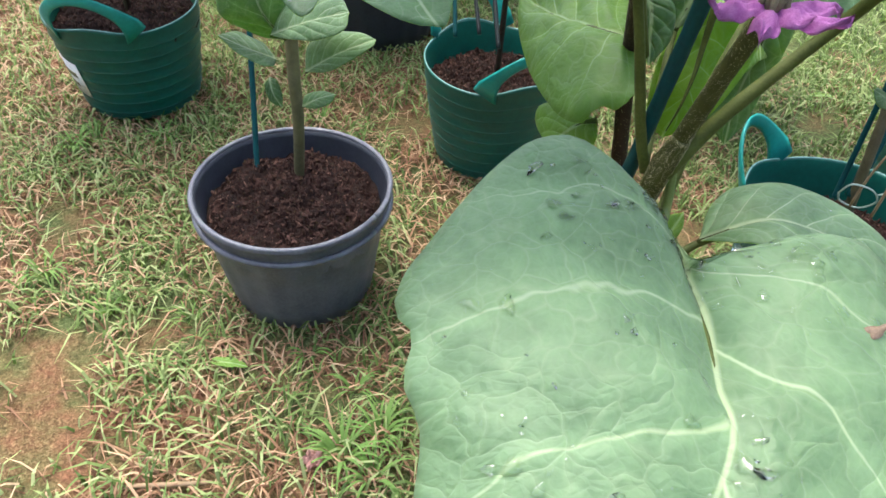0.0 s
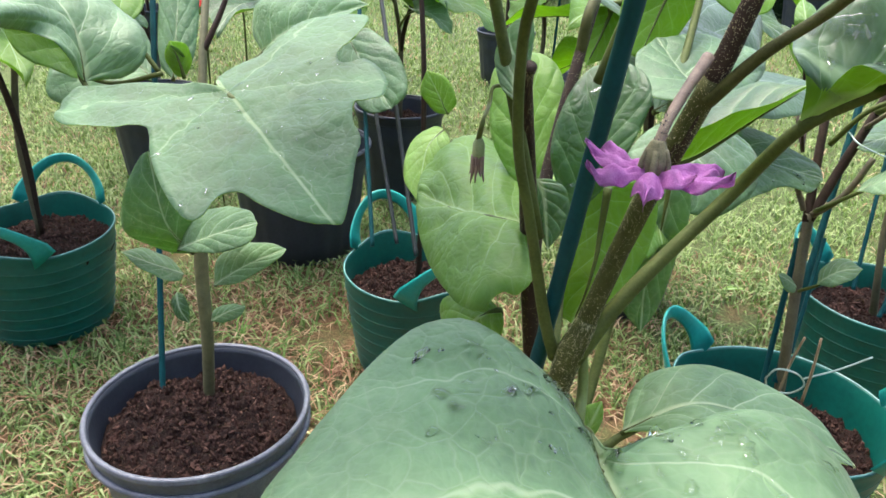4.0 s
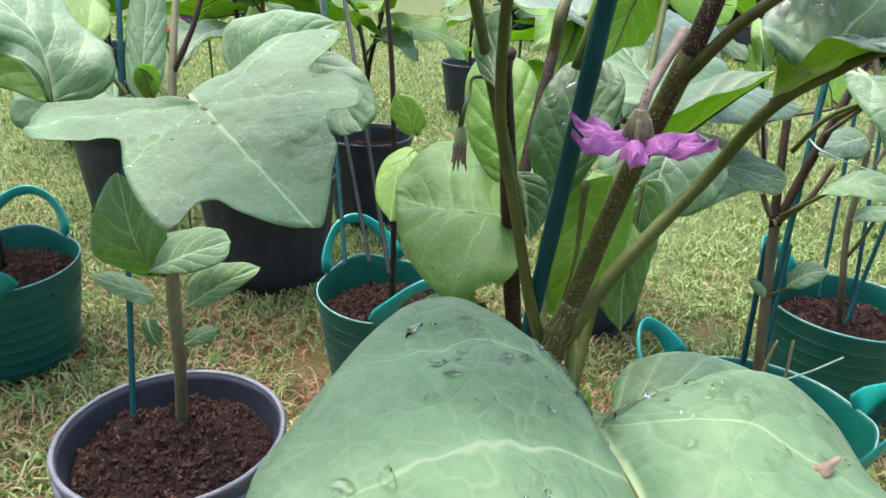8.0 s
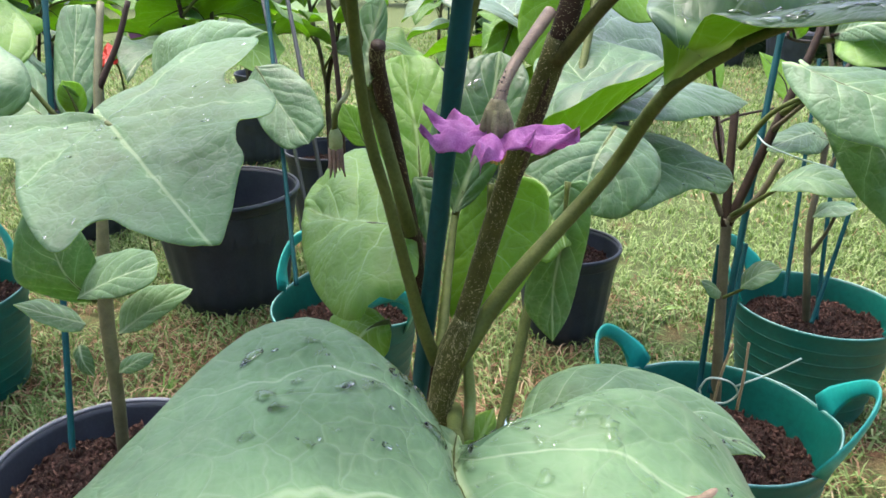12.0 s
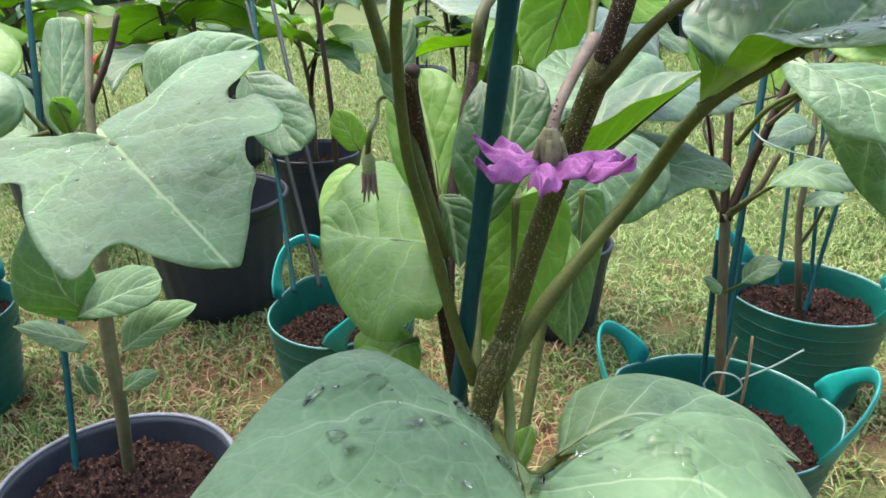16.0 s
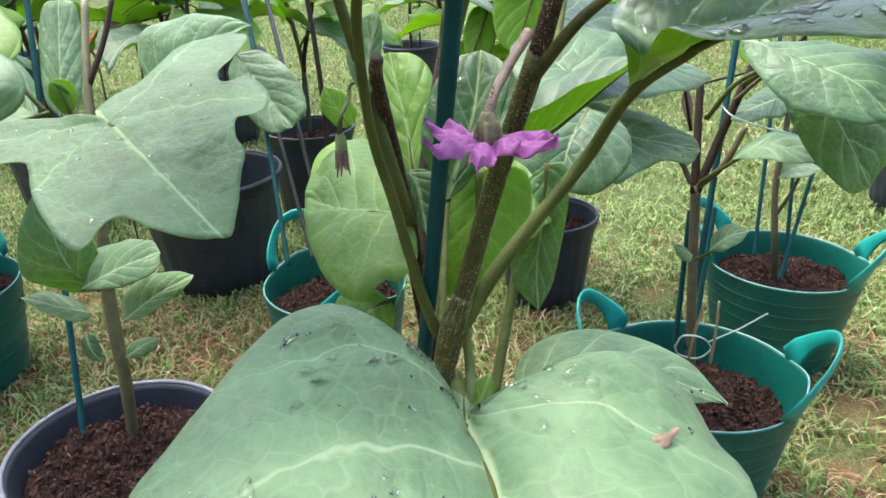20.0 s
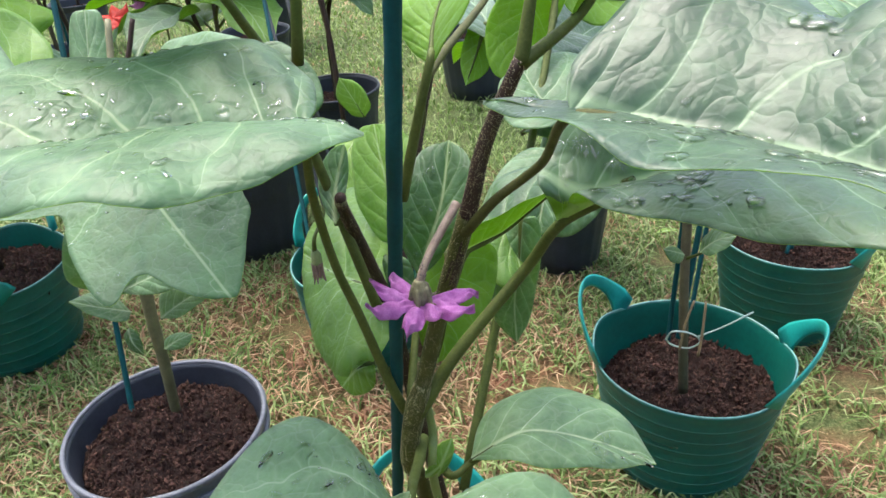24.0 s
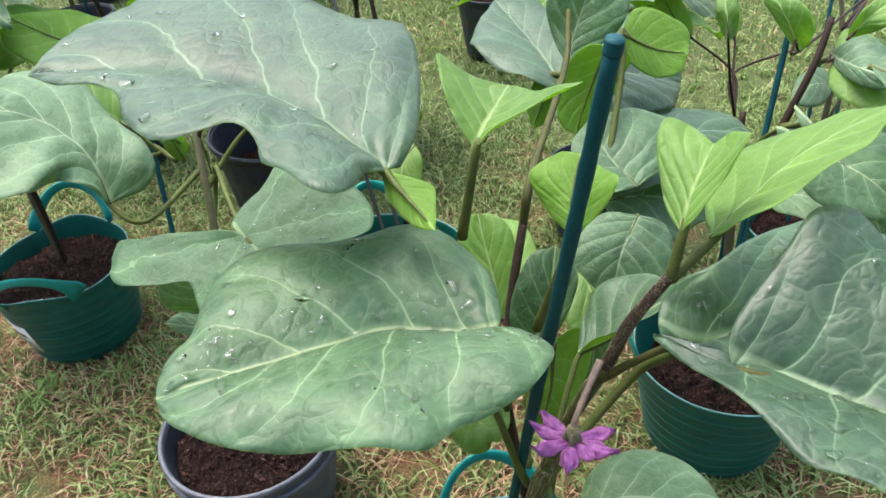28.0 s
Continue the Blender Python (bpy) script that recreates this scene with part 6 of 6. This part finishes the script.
FLOWERS = (((-1.274, 1.308, 0.691), PETAL, "small magenta flower among the leaves"), ((-1.406, 1.301, 0.633), plain("red_petal", (0.45, 0.02, 0.015), (0.7, 0.05, 0.03), 60, 0.5), "bright red flower among the leaves"))
for at, skin, text in FLOWERS:
    fl = thing("blossom", at, text, "flower", "flowers")
    for i in range(6):
        bm = petal_mesh(0.058, 0.05, -0.006, 40 + i)
        bm.transform(Matrix.Rotation(0.5, 4, "X") @ Matrix.Rotation(math.tau * i / 6, 4, "Z"))
        part("petal", bm, skin, fl)
    part("flower_stalk", tube([(0, 0, 0), (0.01, 0.03, -0.06), (0.0, 0.04, -at[2] * 0.5), (0.0, 0.05, -at[2] - 0.005)], (0.003, 0.0028, 0.003), 6), STEM_GREEN, fl)


def side_label(centre, radius, height, turn, width, low, tall):
    """A paper label that follows a tub's side, with two grey bars of print."""
    ob = thing("paper_label", (*centre, 0), "white paper label stuck on a teal tub", "label")
    lo = radius * 0.76
    for name, a0, a1, z0, z1, mat, lift in (("paper", -width, width, low, low + tall, PAPER, 0.0022), ("print_bar", -width * 0.7, width * 0.6, low + tall * 0.55, low + tall * 0.7, CALYX, 0.003), ("print_bar", -width * 0.7, width * 0.3, low + tall * 0.25, low + tall * 0.36, CALYX, 0.003)):
        verts, faces = [], []
        for i in range(9):
            w = radians(turn + a0 + (a1 - a0) * i / 8)
            for z in (z0, z1):
                for out in (lift - 0.0016, lift):
                    f = z / height
                    q = (lo + (radius - lo) * f ** 0.9) * (1 + 0.03 * f * f * math.cos(2 * (w - radians(115)))) + out
                    verts.append((q * math.cos(w), q * math.sin(w), z))
        for i in range(8):
            k = i * 4
            faces += [(k + 1, k + 5, k + 7, k + 3), (k, k + 1, k + 3, k + 2), (k + 2, k + 3, k + 7, k + 6), (k, k + 4, k + 5, k + 1)]
        data_part(name, verts, faces, mat, ob)


side_label((-1.34, 0.63), 0.172, 0.235, 256, 14, 0.06, 0.09)

# ---- ground and lawn ----


def lawn_sheet():
    m, nodes, links, bsdf = material("lawn_soil")
    big = noise_tex(nodes, links, 1.3, 4, 0.6)
    mid = noise_tex(nodes, links, 9.0, 5, 0.65)
    fine = noise_tex(nodes, links, 160.0, 4, 0.7, distort=1.0)
    soil_c = ramp(nodes, links, fine, [(0.25, (0.045, 0.017, 0.01)), (0.5, (0.19, 0.08, 0.048)), (0.75, (0.38, 0.2, 0.13))])
    grass_c = ramp(nodes, links, fine, [(0.25, (0.018, 0.028, 0.01)), (0.5, (0.075, 0.1, 0.035)), (0.75, (0.2, 0.23, 0.1))])
    sep = nodes.new("ShaderNodeSeparateXYZ")
    place = nodes.new("ShaderNodeTexCoord")
    links.new(place.outputs["Object"], sep.inputs[0])
    thick = calc(nodes, links, "MULTIPLY", calc(nodes, links, "MINIMUM", calc(nodes, links, "MAXIMUM", calc(nodes, links, "SUBTRACT", sep.outputs[1], 0.9), 0.0), 2.0), 0.16)
    big = calc(nodes, links, "ADD", big, thick)
    k = calc(nodes, links, "ADD", calc(nodes, links, "MULTIPLY", big, 0.6), calc(nodes, links, "MULTIPLY", mid, 0.5))
    links.new(mix(nodes, links, ramp(nodes, links, k, [(0.42, (0, 0, 0)), (0.62, (1, 1, 1))]), soil_c, grass_c), bsdf.inputs["Base Color"])
    bsdf.inputs["Roughness"].default_value = 0.95
    bsdf.inputs["Specular IOR Level"].default_value = 0.15
    bump(nodes, links, bsdf, fine, 0.8, 0.006)
    verts, faces = [], []
    xs = [-400, -60, -15, *[-6 + 0.12 * i for i in range(84)], 15, 60, 400]
    ys = [-400, -60, -12, *[-2 + 0.12 * i for i in range(84)], 20, 60, 400]
    for y in ys:
        for x in xs:
            near = abs(x + 1) < 5 and -2 < y < 8
            verts.append((x, y, 0.01 * noise.noise((x * 2.2, y * 2.2, 0)) + 0.005 * noise.noise((x * 7, y * 7, 3)) - 0.006 if near else -0.006))
    w = len(xs)
    for j in range(len(ys) - 1):
        for i in range(w - 1):
            faces.append((j * w + i, j * w + i + 1, (j + 1) * w + i + 1, (j + 1) * w + i))
    tagged(data_part("ground", verts, faces, m), "patchy lawn of thin grass, straw and bare reddish soil", "ground", kind="structure")


def blade_material(name, shades, glow):
    m, nodes, links, bsdf = material(name)
    geo = nodes.new("ShaderNodeNewGeometry")
    links.new(ramp(nodes, links, geo.outputs["Random Per Island"], [(k / (len(shades) - 1), c) for k, c in enumerate(shades)]), bsdf.inputs["Base Color"])
    bsdf.inputs["Roughness"].default_value = 0.65
    bsdf.inputs["Specular IOR Level"].default_value = 0.3
    trans = nodes.new("ShaderNodeBsdfTranslucent")
    trans.inputs["Color"].default_value = (*glow, 1)
    blend = nodes.new("ShaderNodeMixShader")
    blend.inputs[0].default_value = 0.25
    links.new(bsdf.outputs[0], blend.inputs[1])
    links.new(trans.outputs[0], blend.inputs[2])
    links.new(blend.outputs[0], nodes["Material Output"].inputs["Surface"])
    return m


def blades(name, label, count, area, mat, height, width, lean, seed, patch, clump=0.0, fade=0.0):
    """Many thin bent blades over the lawn, thicker where the patches say so."""
    rng = np.random.default_rng(seed)
    x0, x1, y0, y1 = area
    got = []
    while len(got) < count:
        x, y = rng.uniform(x0, x1), rng.uniform(y0, y1)
        f = 0.5 + 0.5 * noise.noise((x * 1.1 + 3, y * 1.1, 1)) + 0.45 * noise.noise((x * 5, y * 5, 7))
        if any(math.hypot(x - bx, y - by) < br * (0.35 + 0.6 * rng.random() + 0.5 * noise.noise((x * 9, y * 9, 2))) for bx, by, br in BARE):
            continue
        if fade and rng.random() < (y - fade) * 0.75:
            continue
        if (f if patch > 0 else 1 - f) + clump < rng.random() * abs(patch):
            continue
        got.append((x, y))
    xy = np.array(got)
    n = len(xy)
    a = rng.uniform(0, 2 * np.pi, n)
    h = height * rng.uniform(0.35, 1.0, n)
    w = width * rng.uniform(0.6, 1.3, n)
    ln = lean * rng.uniform(0.3, 1.2, n)
    d = np.stack([np.cos(a), np.sin(a), np.zeros(n)], 1)
    s = np.stack([-np.sin(a), np.cos(a), np.zeros(n)], 1)
    root = np.concatenate([xy, np.full((n, 1), -0.004)], 1)
    up = np.array([0, 0, 1.0])
    p1 = root + up * (h * 0.6)[:, None] + d * (h * ln * 0.35)[:, None]
    p2 = root + up * (h * np.clip(1.0 - ln * 0.35, 0.15, 1))[:, None] + d * (h * ln)[:, None]
    v = np.stack([root - s * w[:, None], root + s * w[:, None], p1 - s * (w * 0.8)[:, None], p1 + s * (w * 0.8)[:, None], p2], 1).reshape(-1, 3)
    k = np.arange(n)[:, None] * 5
    faces = [tuple(q) for q in (k + np.array([[0, 1, 3, 2]])).tolist()] + [tuple(q) for q in (k + np.array([[2, 3, 4]])).tolist()]
    tagged(data_part(name, v.tolist(), faces, mat, smooth=False), label, "grass", kind="stuff")


# worn spots where the reddish soil shows
BARE = ((-0.757, -0.179, 0.17), (-0.75, 0.07, 0.08), (-0.86, -0.06, 0.13), (0.5, 0.82, 0.1), (0.04, 1.77, 0.1), (-0.5, 0.62, 0.07), (-0.05, 0.8, 0.1), (-0.42, 0.1, 0.05), (0.45, 0.55, 0.08), (0.2, 1.05, 0.12), (0.15, 1.35, 0.1), (0.55, 0.98, 0.1), (-0.35, 0.45, 0.06), (-1.1, 0.2, 0.1), (-1.0, -0.2, 0.12), (-0.7, 0.85, 0.1), (-1.3, 1.0, 0.12))
lawn_sheet()
GRASS = blade_material("grass_blade", ((0.04, 0.08, 0.018), (0.12, 0.19, 0.052), (0.23, 0.31, 0.11), (0.36, 0.42, 0.2)), (0.22, 0.36, 0.07))
STRAW = blade_material("straw_blade", ((0.09, 0.038, 0.022), (0.22, 0.115, 0.066), (0.4, 0.25, 0.145), (0.58, 0.44, 0.28)), (0.34, 0.22, 0.12))
NEAR = (-3.3, 1.4, -0.5, 2.4)
FAR = (-5.5, 3.5, 2.3, 8.0)
blades("grass", "short patchy green grass blades on the lawn", 67000, NEAR, GRASS, 0.05, 0.0024, 1.6, 3, 1.75)
blades("dry_grass", "dry straw-coloured grass clippings lying on soil", 41000, NEAR, STRAW, 0.036, 0.0018, 2.9, 4, -1.25, 0.25, fade=0.7)
blades("grass", "short green grass further across the lawn", 80000, FAR, GRASS, 0.05, 0.004, 1.3, 5, 0.9, 0.2)
blades("dry_grass", "dry straw-coloured grass further across the lawn", 12000, FAR, STRAW, 0.04, 0.003, 2.2, 6, -1.2, 0.3)


# ---- small things on the lawn ----


def grass_tuft(place, size, count, seed):
    rnd = random.Random(seed)
    ob = thing("grass_tuft", place, "bright green tuft of broad grass blades on the lawn", "grass tuft", "grass tufts")
    for i in range(count):
        a, l = rnd.uniform(0, math.tau), size * rnd.uniform(0.6, 1.1)
        d, s = Vector((math.cos(a), math.sin(a), 0)), Vector((-math.sin(a), math.cos(a), 0))
        w = size * 0.03
        o = d * size * 0.08 + s * rnd.uniform(-0.1, 0.1) * size
        pts = [o + Vector((0, 0, -0.004)), o + d * l * 0.3 + Vector((0, 0, l * 0.38)), o + d * l * 0.65 + Vector((0, 0, l * 0.5)), o + d * l + Vector((0, 0, l * 0.3))]
        verts, faces = [], []
        for k, p in enumerate(smooth_line(pts, 3)):
            q = w * (1 - (k / 9) ** 2) + 0.0004
            verts += [p - s * q, p + Vector((0, 0, -q * 0.4)), p + s * q]
        for k in range(9):
            faces += [(k * 3, k * 3 + 1, k * 3 + 4, k * 3 + 3), (k * 3 + 1, k * 3 + 2, k * 3 + 5, k * 3 + 4)]
        data_part("blade", verts, faces, TUFT, ob)


TUFT = blade_material("tuft_blade", ((0.07, 0.16, 0.03), (0.19, 0.32, 0.09)), (0.3, 0.52, 0.08))
for i, (x, y, s, n) in enumerate(((-0.34, 0.03, 0.07, 26), (-0.31, 0.09, 0.06, 22), (-0.28, 0.02, 0.06, 18), (-1.03, 0.07, 0.06, 14), (-1.3, 0.38, 0.07, 16), (-0.39, 0.14, 0.05, 12), (0.42, 0.64, 0.04, 10), (-1.28, 0.42, 0.07, 14), (-0.23, 1.28, 0.06, 14),
                                  (-0.5, 0.16, 0.05, 10), (-0.72, 0.12, 0.045, 8), (-1.15, 0.5, 0.06, 12), (-0.9, 0.75, 0.06, 12), (-0.75, 0.6, 0.05, 10), (0.0, 0.5, 0.05, 8), (0.6, 0.7, 0.05, 8), (-0.86, 0.06, 0.05, 9))):
    grass_tuft((x, y, 0), s, n, 300 + i)

fallen = thing("fallen_flower", (-0.368, -0.005, 0.02), "faded pink fallen flower lying in the grass", "flower")
FADED = plain("faded_petal", (0.4, 0.2, 0.18), (0.6, 0.36, 0.32), 90, 0.7)
for i in range(5):
    bm = petal_mesh(0.02, 0.016, 0.004, 20 + i)
    bm.transform(Matrix.Rotation(math.tau * i / 5, 4, "Z") @ Matrix.Rotation(-0.3, 4, "Y"))
    part("petal", bm, FADED, fallen)
twig = thing("dry_twig", (-0.526, -0.137, 0.008), "pale dry twig lying on bare soil", "twig")
part("wood", tube([(-0.05, -0.03, 0), (0.0, 0.0, 0.002), (0.05, 0.035, 0.0)], (0.0035, 0.004, 0.003), 8, 5, 0.25), WOOD, twig)
for i, (x, y, a, s) in enumerate(((-0.61, 0.067, 0.3, 0.05), (-0.9, -0.18, 1.4, 0.035), (-0.3, 0.9, 2.2, 0.05), (0.12, 1.5, 0.4, 0.05))):
    fl = thing("fallen_leaf", (x, y, 0.012), "small pale fallen leaf lying on the grass", "leaf", "fallen leaves")
    leaf(fl, (x, y, 0.014), (x + s * math.cos(a), y + s * math.sin(a), 0.016), s * 0.45, (0, 0.1, 1), seed=500 + i, rows=10, stalk_radius=0.001, young=True, name="blade")


def hedge(x0, x1, y, tall, count, seed):
    """A dark hedge of many small leaves far behind the lawn."""
    rnd = random.Random(seed)
    verts, faces = [], []
    for _ in range(count):
        x, h = rnd.uniform(x0, x1), rnd.random() ** 0.8
        c = Vector((x, y + rnd.uniform(-0.4, 0.4) + 0.3 * noise.noise((x, h * 3, 0)), h * tall * (0.85 + 0.3 * noise.noise((x * 1.3, 0, 5)))))
        a, e = rnd.uniform(0, math.tau), rnd.uniform(0.05, 0.1)
        d = Vector((math.cos(a), math.sin(a), rnd.uniform(-0.6, 0.4))) * e
        s = d.cross(Vector((0.2, 0.1, 1))).normalized() * e * 0.4
        n0 = len(verts)
        verts += [c, c + d * 0.5 + s, c + d, c + d * 0.5 - s + Vector((0, 0, 0.01))]
        faces += [(n0, n0 + 1, n0 + 2), (n0, n0 + 2, n0 + 3)]
    tagged(data_part("hedge", verts, faces, HEDGE, smooth=False), "dark green dense hedge along the far lawn", "hedge", kind="stuff")


def light_block_bank(points, thick, tall, seed):
    """A clipped dark bank; the ring behind the camera is added to block light."""
    verts, faces, line = [], [], []
    for (x0, y0), (x1, y1) in zip(points, points[1:]):
        n = max(2, int(math.hypot(x1 - x0, y1 - y0) / 0.35))
        line += [(x0 + (x1 - x0) * i / n, y0 + (y1 - y0) * i / n) for i in range(n)]
    line.append(points[-1])
    rows = 9
    for i, (x, y) in enumerate(line):
        ax, ay = line[max(0, i - 1)]
        bx, by = line[min(len(line) - 1, i + 1)]
        k = math.hypot(bx - ax, by - ay)
        nx, ny = (ay - by) / k, (bx - ax) / k
        top = tall * (1 + 0.06 * noise.noise((x, y, seed)))
        for side in (1, -1):
            for j in range(rows + 1) if side == 1 else range(rows, -1, -1):
                z = top * j / rows
                w = 0.5 * thick * side * (1 - 0.15 * (j / rows) ** 4) + 0.12 * noise.noise((x * 2.3 + side * 9, y * 2.3, z * 2.3))
                verts.append((x + nx * w, y + ny * w, z - 0.01))
    m = 2 * (rows + 1)
    for i in range(len(line) - 1):
        faces += [(i * m + j, i * m + j + 1, (i + 1) * m + j + 1, (i + 1) * m + j) for j in range(m - 1)]
    faces += [tuple(range(m)), tuple((len(line) - 1) * m + j for j in range(m - 1, -1, -1))]
    tagged(data_part("hedge", verts, faces, BANK), "dark clipped hedge bank; the ring round the garden is unseen, added to block light", "hedge", kind="structure")


HEDGE = blade_material("hedge_leaf", ((0.012, 0.03, 0.01), (0.04, 0.08, 0.025)), (0.08, 0.16, 0.03))
BANK = plain("light_block_bank", (0.008, 0.02, 0.006), (0.035, 0.07, 0.02), 9, 0.8, relief=1.0, depth=0.05, spec=0.2)
# Unseen ring behind and beside the camera, added to cut low-angle fill light.
light_block_bank([(-9.6, 11.4), (-8.6, 3.0), (-6.5, -4.2), (0.0, -5.2), (6.0, -4.0), (7.4, 2.5), (6.6, 6.8)], 0.9, 2.8, 5)
hedge(-2.2, 6.8, 7.0, 1.7, 14000, 77)
light_block_bank([(-2.0, 7.4), (2.0, 7.3), (6.8, 7.3)], 0.7, 1.6, 8)
hedge(-9.0, 1.2, 11.5, 1.4, 9000, 78)
